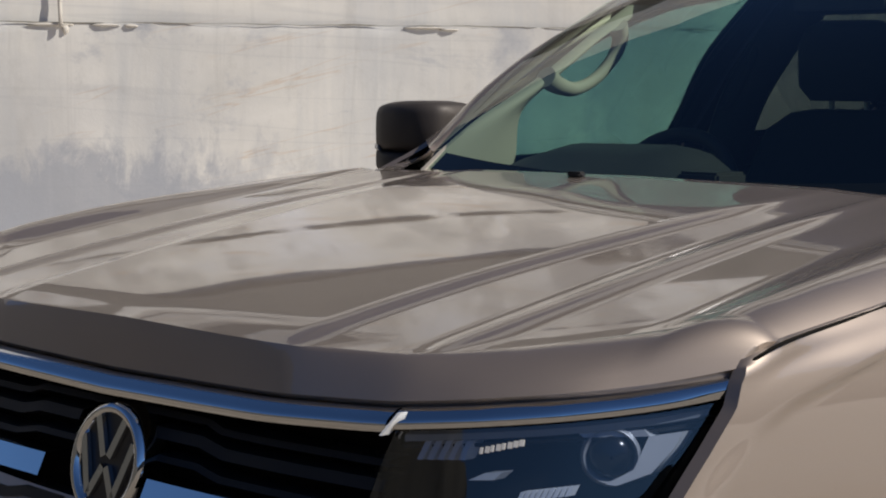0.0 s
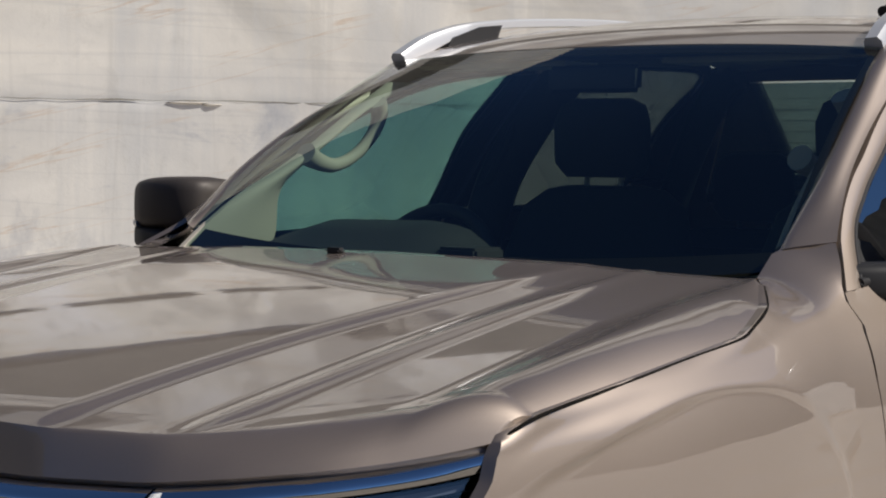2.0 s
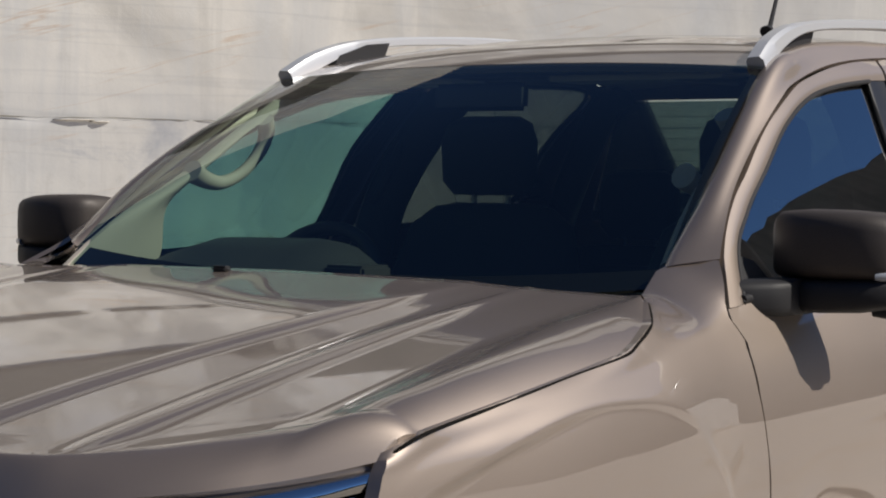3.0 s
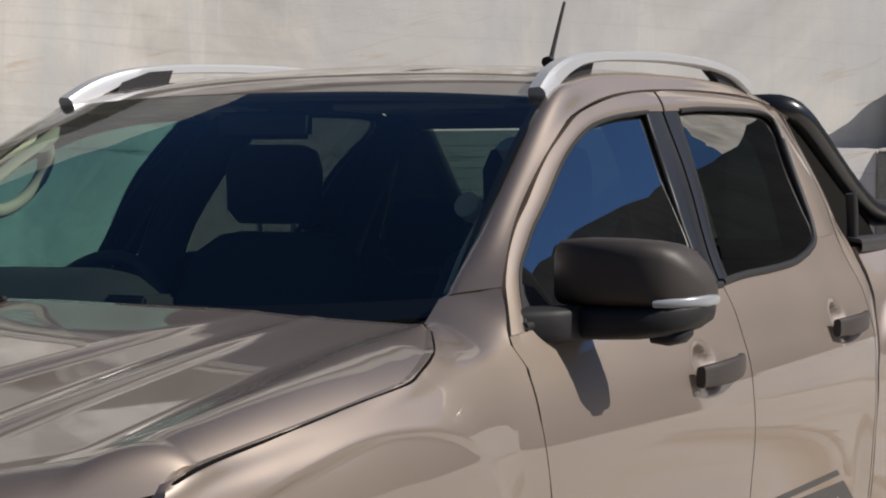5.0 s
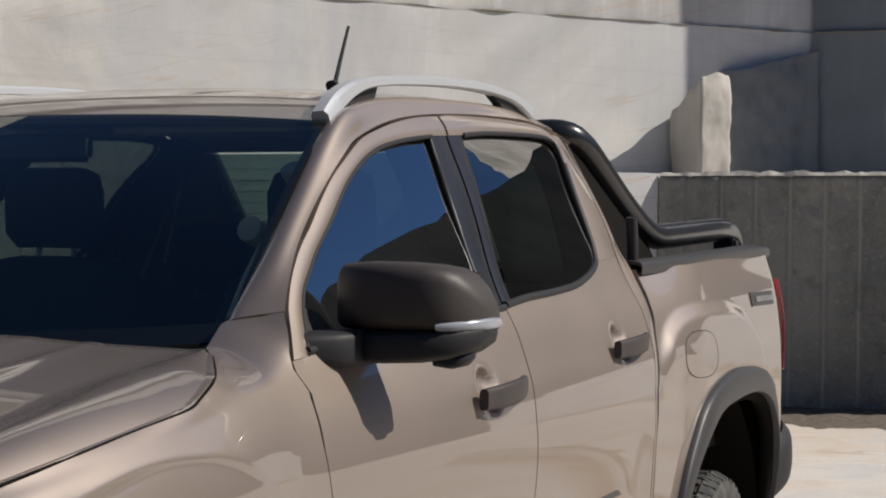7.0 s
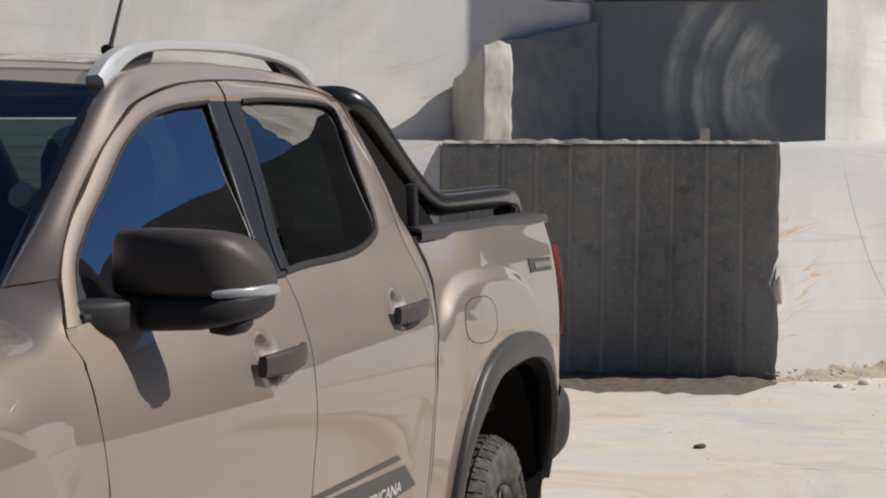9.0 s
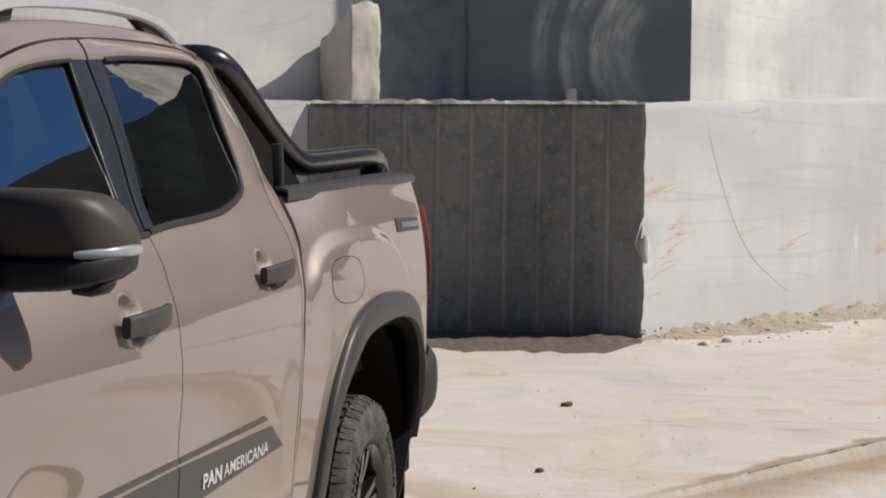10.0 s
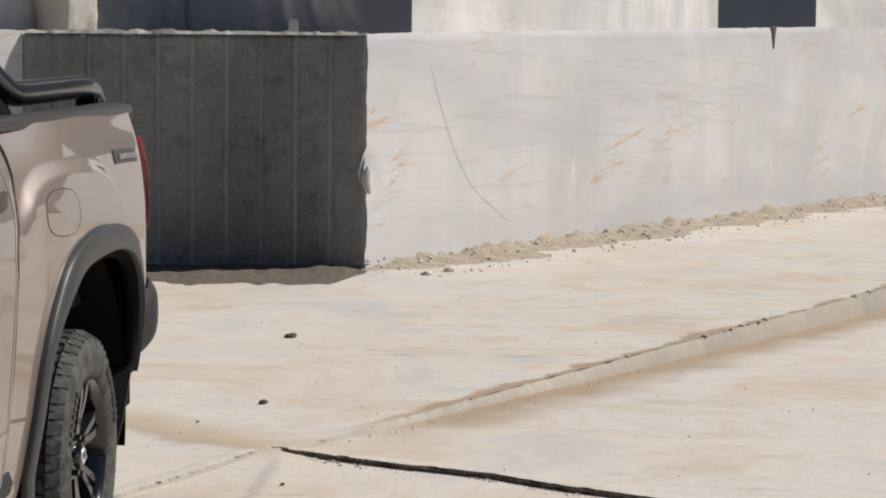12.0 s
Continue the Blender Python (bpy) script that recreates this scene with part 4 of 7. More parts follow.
RED = mat("red_lamp_lens", (0.72, 0.045, 0.080), 0.14, 0.0, 0.8)
LENS = mat("clear_lamp_lens", (0.36, 0.38, 0.41), 0.24, 0.1, 0.15)
WHITE = mat("white_lamp_reflector", (0.86, 0.87, 0.88), 0.25, 0.1)


def glass(name, tint, gain=0.90, base=0.05, power=4.2):
    """Thin tinted glass: clear straight through, with mirror gloss on its face."""
    m = bpy.data.materials.new(name)
    m.use_nodes = True
    n = m.node_tree.nodes
    n.clear()
    t = n.new("ShaderNodeBsdfTransparent")
    t.inputs["Color"].default_value = (*tint, 1)
    g = n.new("ShaderNodeBsdfGlossy")
    g.inputs["Roughness"].default_value = 0.0
    f = n.new("ShaderNodeLayerWeight")
    f.inputs["Blend"].default_value = 0.5
    p = n.new("ShaderNodeMath")
    p.operation = "POWER"
    p.inputs[1].default_value = power
    q = n.new("ShaderNodeMath")
    q.operation = "MULTIPLY_ADD"
    q.inputs[1].default_value = gain
    q.inputs[2].default_value = base
    x = n.new("ShaderNodeMixShader")
    o = n.new("ShaderNodeOutputMaterial")
    for a, b in ((f.outputs["Facing"], p.inputs[0]), (p.outputs[0], q.inputs[0]), (q.outputs[0], x.inputs[0]), (t.outputs[0], x.inputs[1]), (g.outputs[0], x.inputs[2]), (x.outputs[0], o.inputs["Surface"])):
        m.node_tree.links.new(a, b)
    return m


SCREEN = glass("green_tinted_screen_glass", (0.68, 0.80, 0.73), 0.90, 0.13)
SIDEGLASS = glass("tinted_side_glass", (0.29, 0.58, 0.55), 0.85, 0.15, 2.2)
NEARGLASS = glass("tinted_door_glass", (0.24, 0.35, 0.34), 0.85, 0.30, 2.2)
PRIVACY = glass("dark_privacy_glass", (0.10, 0.12, 0.115), 0.90, 0.09, 3.0)
REARGLASS = glass("dim_rear_glass", (0.13, 0.18, 0.165))
LAMPGLASS = glass("lamp_cover_glass", (0.66, 0.72, 0.82), 0.85, 0.14, 2.6)


# ---- the shape of the truck: x across (its left side is +), y from front to tail, z up ----
HALF_Z = [0.30, 0.45, 0.60, 0.80, 1.00, 1.12, 1.20, 1.28, 1.34, 1.42, 1.52, 1.62, 1.72, 1.80]
HALF_X = [0.86, 0.905, 0.925, 0.938, 0.940, 0.930, 0.910, 0.862, 0.815, 0.774, 0.732, 0.694, 0.645, 0.595]


SIDE_X = smooth_line(HALF_Z, HALF_X, 0.035)
BED_X = smooth_line([0.45, 0.6, 0.8, 1.0, 1.15, 1.28, 1.38, 1.43, 1.48], [0.89, 0.915, 0.932, 0.934, 0.930, 0.915, 0.892, 0.872, 0.862], 0.03)


def arch_swell(y, z, cy, half, top, depth, edge=(-0.10, 0.16)):
    """The swollen panel round a wheel arch: 1 inside its line, 0 outside."""
    d = abs((y - cy) / half) ** 3.2 + abs((z - 0.40) / (top - 0.40)) ** 3.2
    return depth * soft(1.0 - d, *edge)


def side(y, z):
    """Half the truck's width at a height and length."""
    x = SIDE_X(z) + 0.02 * soft(y, 0.6, 1.4) * soft(z, 1.2, 1.34) * (1 - soft(z, 1.5, 1.72))
    x -= 0.012 * soft(z, 0.60, 0.78) * (1 - soft(z, 0.84, 1.08)) * soft(y, 0.5, 0.7) * (1 - soft(y, 2.3, 2.5))
    inside = arch_swell(y, z, -0.17, 0.60 if y < -0.17 else 0.54, 1.178 - 0.045 * (1 - soft(y, -0.45, -0.1)), 1.0, (-0.03, 0.06))
    x += (0.008 + 0.004 * soft(y, -0.4, 0.0)) * (1 - 0.3 * soft(y, 0.0, 0.28)) * inside
    x += 0.022 * (1 - inside) * (1 - soft(y, -0.05, 0.36)) * soft(1.24 - z, 0.0, 0.10) * (0.15 + 0.85 * soft(y, -0.66, -0.36))
    x += 0.012 * (1 - soft(y, 0.0, 0.45))
    x -= 0.09 * soft(-y, 0.10, 0.90) - 0.006 * soft(-y, 0.3, 0.55)
    return x


def bed_swell(y, z):
    return arch_swell(y, z, 3.13, 0.695 if y < 3.13 else 0.87, 1.295, 0.020 * (1 - (1 - soft(z, 1.06, 1.22)) * (1 - soft(y, 2.72, 3.02))), (-0.05, 0.11))


def bed_half(y, z):
    x = BED_X(z)
    return x - 0.085 * soft(y, 4.16, 4.40) + bed_swell(y, z)


def bed_x(y, z):
    """The bed's flank, drawn in at its front to meet the narrower cab."""
    swell = bed_swell(y, z)
    x = bed_half(y, z) - swell
    meet = side(2.65, z) - 0.004 + 0.15 * max(0.0, x - side(2.65, z)) * soft(z, 1.15, 1.3)
    return (meet + (x - meet) * soft(y, 2.55, 3.12) if meet < x else x) + swell * soft(y, 2.58, 2.72)


NOSE_Y = smooth_line([0, 0.2, 0.35, 0.55, 0.66, 0.74, 0.83, 0.885, 0.93], [-0.846, -0.844, -0.839, -0.818, -0.775, -0.717, -0.62, -0.555, -0.49], 0.022)
NOSE_Z = smooth_line([0, 0.35, 0.55, 0.74, 0.83, 0.885, 0.93], [1.074, 1.079, 1.090, 1.112, 1.127, 1.146, 1.16], 0.03)
NOSE_DEEP = smooth_line([0, 0.34, 0.51, 0.62, 0.75, 0.84, 0.885], [0.015, 0.017, 0.034, 0.080, 0.145, 0.110, 0.050], 0.025)
CREST = smooth_line([-0.90, -0.80, -0.60, -0.45, -0.30, -0.10, 0.10, 0.31], [1.114, 1.134, 1.170, 1.1955, 1.219, 1.248, 1.2735, 1.297], 0.06)
RIM_LINE = smooth_line([-0.556, -0.50, -0.32, -0.15, 0.0, 0.055, 0.143, 0.28, 0.32], [1.150, 1.172, 1.197, 1.216, 1.233, 1.247, 1.269, 1.290, 1.292], 0.012)


def FRONT_Y(x):
    return NOSE_Y(abs(x))


def FRONT_Z(x):
    return NOSE_Z(abs(x))


def NOSE_S(x):
    return NOSE_DEEP(abs(x))


def hood_top(x, y):
    """Height of the bonnet: a flat power dome, two creases each side, a shallow gutter and a rolled shoulder."""
    a = abs(x)
    grow = soft(y - FRONT_Y(x) - NOSE_S(x), -0.02, 0.07) * (1 - 0.7 * soft(y, 0.0, 0.31))
    k = soft(y, -0.7, 0.3)
    c1, c2, c3 = 0.355 + 0.075 * k, 0.560 - 0.015 * k, 0.775 - 0.03 * k
    xs = [0, c1 - 0.13, c1 - 0.007, c1 + 0.012, c2 - 0.030, c2 - 0.008, c2 + 0.020, c3 - 0.020, c3 + 0.012]
    zs = [0.020, 0.0197, 0.0188, 0.0130, 0.0035, 0.0080, 0.0015, -0.0020, 0.0060]
    flat = lerp_table(a, [0, 0.5, 0.72, 0.80], [0.017, 0.006, 0.000, 0.002])
    core = CREST(y) + flat + (lerp_table(a, xs, zs) - flat) * grow
    c4 = c3 + 0.012
    if a <= c4:
        return core
    t = min((a - c4) / max(hood_out(max(y, -0.555)) - c4, 0.02), 1.0)
    return core + (RIM_LINE(y) - core) * t ** (2.0 + 2.4 * (1 - soft(y, -0.35, 0.1))) + (0.005 + 0.007 * (1 - soft(y, -0.35, 0.1))) * math.sin(math.pi * t) * (1 - 0.6 * soft(y, 0.0, 0.3))


def hood_z(x, y):
    s, s0 = y - FRONT_Y(x), NOSE_S(x)
    e = FRONT_Z(x)
    if s >= s0:
        return hood_top(x, y)
    u = max(s / s0, 0.0)
    return e + (hood_top(x, FRONT_Y(x) + s0) - e) * (1 - (1 - u) ** (1.08 + 0.8 * soft(abs(x), 0.42, 0.62) + 1.3 * soft(abs(x), 0.66, 0.84)))


def hood_out(y):
    """Half width of the bonnet at its shut line."""
    return lerp_table(y, [-0.555, -0.5, -0.32, 0.0, 0.05, 0.14, 0.285, 0.32], [0.881, 0.9015, 0.908, 0.9015, 0.894, 0.8685, 0.788, 0.752])


car = tagged(new("pickup_truck"), "beige metallic double-cab pickup truck parked on the pale quarry floor", "pickup truck")


def body_part(name, bm, material, parent=car, label="", angle=35, right_too=False):
    """One part; right_too also makes its mirror twin for the other flank."""
    twin = mirrored(bm.copy()) if right_too else None
    ob = sharp(part(name, bm, material, parent, label), angle)
    if twin:
        other = sharp(part(name, twin, material, parent if not isinstance(parent, tuple) else parent[1], label), angle)
        return ob, other
    return ob


# bonnet
def hood_lines(y):
    """Places across the bonnet, from the middle out, that follow its creases."""
    k = soft(y, -0.7, 0.3)
    c1, c2, c3 = 0.355 + 0.075 * k, 0.560 - 0.015 * k, 0.775 - 0.03 * k
    c4, out = c3 + 0.012, hood_out(max(y, -0.555))
    inner = [0, 0.06, 0.13, c1 - 0.13, c1 - 0.08, c1 - 0.035, c1 - 0.007, c1, c1 + 0.012, c1 + 0.035, c2 - 0.06, c2 - 0.030, c2 - 0.018, c2 - 0.008, c2 + 0.006, c2 + 0.020, c2 + 0.05, c2 + 0.09, c3 - 0.05, c3 - 0.020, c3]
    return inner + [c4 + (out - c4) * (1 - (1 - i / 11) ** 1.5) for i in range(12)]


def hood():
    rows = []
    n = 54
    count = len(hood_lines(0.0))
    for j in range(n + 1):
        half = []
        for i in range(count):
            y = -0.6
            for _ in range(6):
                x = min(hood_lines(y)[i], 0.885)
                y0, s0 = FRONT_Y(x), NOSE_S(x)
                a = x / 0.9
                rear = 0.315 - 0.035 * soft(a, 0.80, 1.0) + 0.015 * soft(a, 0.0, 0.5)
                if j <= 9:
                    y = y0 + s0 * j / 10
                elif j <= 11:
                    y = y0 + s0 + 0.006 * (j - 10)
                else:
                    y = y0 + s0 + 0.006 + (rear - y0 - s0 - 0.006) * ((j - 11) / (n - 11))
            x = hood_lines(y)[i]
            half.append(Vector((x, y, FRONT_Z(x) if j == 0 else hood_z(x, y))))
        rows.append([Vector((-p.x, p.y, p.z)) for p in half[:0:-1]] + half)
    return grid_mesh(rows, 0.018, (0, 0.75, -0.5))


bonnet = body_part("bonnet", hood(), PAINT, car, "beige bonnet with creased power dome", 50)


# front wings
def relaxed(rows, times, last=20):
    """Evens out a grid of points, keeping its rim."""
    for _ in range(times):
        new_rows = [list(r) for r in rows]
        for j in range(1, last):
            for i in range(1, len(rows[0]) - 1):
                even = (rows[j][i] * 2 + rows[j - 1][i] + rows[j + 1][i] + rows[j][i - 1] + rows[j][i + 1]) / 6
                new_rows[j][i] = even.lerp(rows[j][i], soft(j, last * 0.4, last))
        rows = new_rows
    return rows


def wing(near=False):
    top = [(0.887, -0.556, 1.154), (0.9055, -0.50, 1.177), (0.9115, -0.32, 1.2005), (0.9055, -0.15, 1.2195), (0.905, 0.0, 1.2365), (0.897, 0.055, 1.2505),
           (0.873, 0.143, 1.272), (0.795, 0.28, 1.293), (0.727, 0.385, 1.296), (0.706, 0.462, 1.337), (0.760, 0.495, 1.350), (0.806, 0.508, 1.355)]
    if near:
        top[8], top[9] = (0.745, 0.385, 1.297), (0.733, 0.462, 1.338)
    yb = [-0.573, -0.50, -0.33, -0.15, 0.0, 0.07, 0.15, 0.25, 0.335, 0.385, 0.415, 0.437]
    zb = [1.128, 1.155, 1.177, 1.196, 1.213, 1.222, 1.234, 1.250, 1.264, 1.276, 1.285, 1.290]
    rows = [curve_points(top, 60, False)]

    def line(ys, zs):
        c = curve_points([(0, y, z) for y, z in zip(ys, zs)], 60)
        return [Vector((side(p.y, p.z), p.y, p.z)) for p in c]
    # the shut-line row and the first row below keep the same share of points
    share = [0]
    for a, b in zip(top, top[1:]):
        share.append(share[-1] + (Vector(b) - Vector(a)).length)
    full = share[-1]
    first = []
    for i in range(60):
        s = full * i / 59
        y, z = lerp_table(s, share, yb), lerp_table(s, share, zb)
        first.append(Vector((side(y, z), y, z)))
    steps = 5
    for k in range(1, steps + 1):
        t = k / steps
        row = []
        for p, q in zip(rows[0], first):
            m = p.lerp(q, t)
            m.x += 0.003 * math.sin(math.pi * t)
            row.append(m)
        rows.append(row)
    for k in range(1, 66):
        t = k / 65
        row = []
        for i, q in enumerate(first):
            u = i / 59
            yl = q.y + (lerp_table(1.13 - 0.6 * t, [0.53, 0.9, 1.0, 1.05, 1.10, 1.13], [-0.75, -0.745, -0.68, -0.63, -0.585, -0.573]) - first[0].y) * (1 - u)
            edge = lerp_table(q.z - t * (q.z - 0.42), [0.42, 0.7, 1.02, 1.134, 1.207, 1.225, 1.261, 1.289], [0.460, 0.446, 0.437, 0.423, 0.428, 0.435, 0.418, 0.434])
            y = yl + (edge - first[-1].y) * u
            low = lerp_table(y, [-0.75, -0.58, -0.50, -0.36, -0.1, 0.16, 0.30, 0.40, 0.46], [0.50, 0.55, 0.80, 0.90, 0.935, 0.90, 0.78, 0.55, 0.45])
            z = q.z + (low - q.z) * t
            row.append(Vector((side(y, z), y, z)))
        rows.append(row)
    return grid_mesh(relaxed(rows, 8, 11), 0.02, (-1, 0, 0))


def corner_tuck(bm):
    for v in bm.verts:
        w = soft(v.co.z, 1.275, 1.34) * soft(v.co.y, 0.30, 0.46) * soft(v.co.x, 0.69, 0.74)
        v.co += Vector((-0.052 * w, 0.05 * w, -0.008 * w))
    return mirrored(bm)


body_part("front_wing", wing(True), PAINT, car, "", 50)
body_part("front_wing", corner_tuck(wing()), PAINT, car, "", 50)
SHUT = [(0.886, -0.552, 1.146), (0.904, -0.50, 1.170), (0.9095, -0.32, 1.1935), (0.905, -0.15, 1.2125), (0.9035, 0.0, 1.2295), (0.896, 0.055, 1.2435), (0.871, 0.143, 1.2655), (0.793, 0.279, 1.287)]
body_part("bonnet_shut_line", tube([(x + 0.0018, y, z + 0.0035) for x, y, z in SHUT], 0.0026, 8, 60), GAP, car, "", 60, True)

# cab frame: windscreen pillar and roof side, from the scuttle to the back of the cab
SCREEN_EDGE = [(0.698, 0.470, 1.343), (0.690, 0.52, 1.378), (0.672, 0.68, 1.484), (0.648, 0.88, 1.607), (0.622, 1.076, 1.722), (0.602, 1.2, 1.760), (0.582, 1.4, 1.792),
               (0.570, 1.7, 1.814), (0.565, 2.1, 1.828), (0.565, 2.45, 1.822), (0.570, 2.68, 1.795)]
DOOR_TOP = [(0.806, 0.512, 1.357), (0.795, 0.540, 1.380), (0.754, 0.665, 1.468), (0.719, 0.829, 1.563), (0.680, 1.027, 1.653), (0.659, 1.143, 1.693), (0.630, 1.387, 1.743),
            (0.612, 1.685, 1.775), (0.600, 2.084, 1.797), (0.600, 2.441, 1.800), (0.625, 2.68, 1.760)]


def tuck(p):
    """Draws the upper door line of the driver's flank in behind the windscreen pillar."""
    w = soft(p.z, 1.27, 1.37) * (1 - soft(p.y, 1.05, 1.5))
    return p + Vector((-0.028 * w, 0.028 * w, 0))


def pillar(drawn_in=False):
    a, b = curve_points(SCREEN_EDGE, 70), curve_points(DOOR_TOP, 70)
    if drawn_in:
        b = [tuck(p) for p in b]
    else:
        a = [p + Vector((0.030 * (1 - soft(p.z, 1.36, 1.66)), 0, 0)) for p in a]
    rows = []
    for k in range(9):
        t = k / 8
        row = []
        for p, q in zip(a, b):
            m = p.lerp(q, t)
            out = (0.010 + 0.016 * math.sin(math.pi * soft(m.z, 1.30, 1.76)) if drawn_in else 0.017 * (1 - soft(m.y, 1.0, 1.5)) + 0.009 * soft(m.y, 1.0, 1.5) * (1 - soft(m.y, 2.2, 2.6))) * (math.sin(math.pi * t) ** 0.8 if drawn_in else math.sin(math.pi * t ** 0.6) ** 1.2) * (0.1 + 0.9 * soft(m.z, 1.345, 1.46))
            m += Vector((out * 0.7, 0, out * 0.7))
            row.append(m)
        rows.append(row)
    return grid_mesh(rows, 0.014, (-0.8, 0.2, -0.6))


body_part("roof_side_frame", pillar(), PAINT, car, "", 50)
body_part("roof_side_frame", mirrored(pillar(True)), PAINT, car, "", 50)


# roof
def roof_z(x, y):
    c = lerp_table(y, [1.02, 1.1, 1.2, 1.4, 1.7, 2.0, 2.3, 2.55, 2.68], [1.735, 1.765, 1.790, 1.822, 1.846, 1.855, 1.853, 1.842, 1.826])
    e = lerp_table(y, [1.02, 1.076, 1.2, 1.4, 1.7, 2.1, 2.45, 2.68], [1.705, 1.724, 1.762, 1.794, 1.816, 1.830, 1.824, 1.797])
    return e + (c - e) * (1 - (min(abs(x) / 0.575, 1.05)) ** 2.2)


def roof():
    rows = []
    for j in range(31):
        v = j / 30
        row = []
        for i in range(33):
            u = -1 + i / 16
            front = 1.078 - 0.05 * (1 - u * u)
            y = front + (2.67 - front) * v
            x = u * (lerp_table(y, [1.076, 1.2, 1.4, 1.7, 2.1, 2.68], [0.624, 0.604, 0.584, 0.572, 0.567, 0.571]))
            row.append(Vector((x, y, roof_z(x, y))))
        rows.append(row)
    return grid_mesh(rows, 0.02, (0, 0, -1))


body_part("roof", roof(), PAINT, car, "", 40)


# windscreen
def screen_point(u, v):
    """u from -1 to 1 across, v from 0 at the scuttle to 1 at the roof."""
    lo = Vector(((0.742 if u > 0 else 0.715) * u, 0.445 - 0.105 * (1 - u * u), 1.308 - 0.040 * (1 - u * u)))
    hi = Vector((0.618 * u, 1.074 - 0.050 * (1 - u * u), 1.722 + 0.014 * (1 - u * u)))
    p = lo.lerp(hi, v)
    n = Vector((0.25 * u, -0.55, 0.80)).normalized()
    return p + n * (0.028 * math.sin(math.pi * v) + 0.012 * (1 - u * u) * math.sin(math.pi * v))


windscreen = body_part("windscreen", grid_mesh([[screen_point(-1 + i / 14, j / 14) for i in range(29)] for j in range(15)]), SCREEN, car, "green-tinted windscreen glass", 60)
# black ceramic border, a thin film just inside the glass
def screen_border():
    bm = bmesh.new()
    n = 60

    def ring(du, v0, v1):
        pts = []
        for a, b, m in (((-1 + du, v0), (1 - du, v0), n), ((1 - du, v0), (1 - du, v1), n), ((1 - du, v1), (-1 + du, v1), n), ((-1 + du, v1), (-1 + du, v0), n)):
            for k in range(m):
                t = k / m
                pts.append(screen_point(a[0] + (b[0] - a[0]) * t, a[1] + (b[1] - a[1]) * t) + Vector((0, 0.004, -0.005)))
        return [bm.verts.new(p) for p in pts]
    o, i = ring(0.0, 0.0, 1.0), ring(0.028, 0.075, 0.965)
    for k in range(len(o)):
        bm.faces.new((o[k], o[(k + 1) % len(o)], i[(k + 1) % len(o)], i[k]))
    return bm


body_part("screen_border", screen_border(), GAP, windscreen, "", 60)
# scuttle, wipers and washer jet under the rear edge of the bonnet
body_part("scuttle_panel", grid_mesh([[Vector((-0.70 + 1.40 * i / 20, 0.285 + 0.20 * j / 4, 1.272 - 0.018 * j)) for i in range(21)] for j in range(5)], 0.02, (0, 0, -1)), BLACK)
for sx in (-0.42, 0.18):
    body_part("wiper", tube([(sx + 0.40, 0.335, 1.283), (sx + 0.1, 0.337, 1.286), (sx - 0.30, 0.345, 1.286)], 0.008, 8, 14), BLACK)
body_part("washer_jet", box(-0.13, -0.09, 0.268, 0.290, 1.308, 1.320, 0.005), BLACK)

# doors: (length, height) lines of their shut lines and windows
F_LEAD = ([0.45, 0.7, 1.02, 1.134, 1.207, 1.225, 1.261, 1.289, 1.316], [0.468, 0.455, 0.446, 0.432, 0.437, 0.444, 0.427, 0.443, 0.475])
SPLIT = ([0.42, 0.885, 1.104, 1.20, 1.272, 1.327, 1.52, 1.729, 1.775], [1.492, 1.491, 1.496, 1.516, 1.530, 1.531, 1.596, 1.685, 1.690])
R_TRAIL = ([0.42, 0.72, 0.93, 1.08, 1.16, 1.226, 1.30, 1.40], [2.39, 2.425, 2.452, 2.480, 2.522, 2.560, 2.585, 2.592])
CAB_END = ([0.42, 0.72, 0.93, 1.08, 1.16, 1.226, 1.27, 1.34, 1.47, 1.60, 1.73, 1.80], [2.44, 2.462, 2.489, 2.522, 2.573, 2.62, 2.648, 2.668, 2.665, 2.660, 2.665, 2.67])
BELT_F = ([0.40, 0.50, 1.0, 1.5], [1.275, 1.283, 1.305, 1.328])
BELT_R = ([1.5, 1.6, 1.85, 2.09, 2.275, 2.36, 2.40, 2.50, 2.62], [1.330, 1.342, 1.350, 1.363, 1.386, 1.406, 1.430, 1.442, 1.444])


HANDLES = ((1.140, 1.405, 1.163, 1.174), (2.152, 2.445, 1.211, 1.221))


def cup_depth(y, z):
    """1 inside the hollow behind a door handle."""
    d = 0.0
    for y0, y1, z0, z1 in HANDLES:
        r = math.hypot((y - (y0 + y1) / 2 + 0.03) / 0.056, (z - (z0 + z1) / 2 - 0.008) / 0.044)
        d = max(d, soft(1.15 - r, 0.0, 0.60))
    return d


def door_skin(lead, trail, belt, lo):
    rows = []
    n, m = 76, 90
    for j in range(m + 1):
        row = []
        for i in range(n + 1):
            u = i / n
            z = 1.2
            for _ in range(4):
                y0, y1 = lerp_table(z, *lead) - (0.003 if lead is F_LEAD else -0.0025), lerp_table(z, *trail) - 0.0025
                y = y0 + (y1 - y0) * u
                z = lo + (lerp_table(y, *belt) - lo) * j / m
            row.append(Vector((side(y, z) - 0.024 * cup_depth(y, z), y, z)))
        rows.append(row)
    return grid_mesh(rows, 0.02, (-1, 0, 0))


def on_side(pts, inset=0.0):
    return [Vector((side(y, z) - inset, y, z)) for y, z in pts]


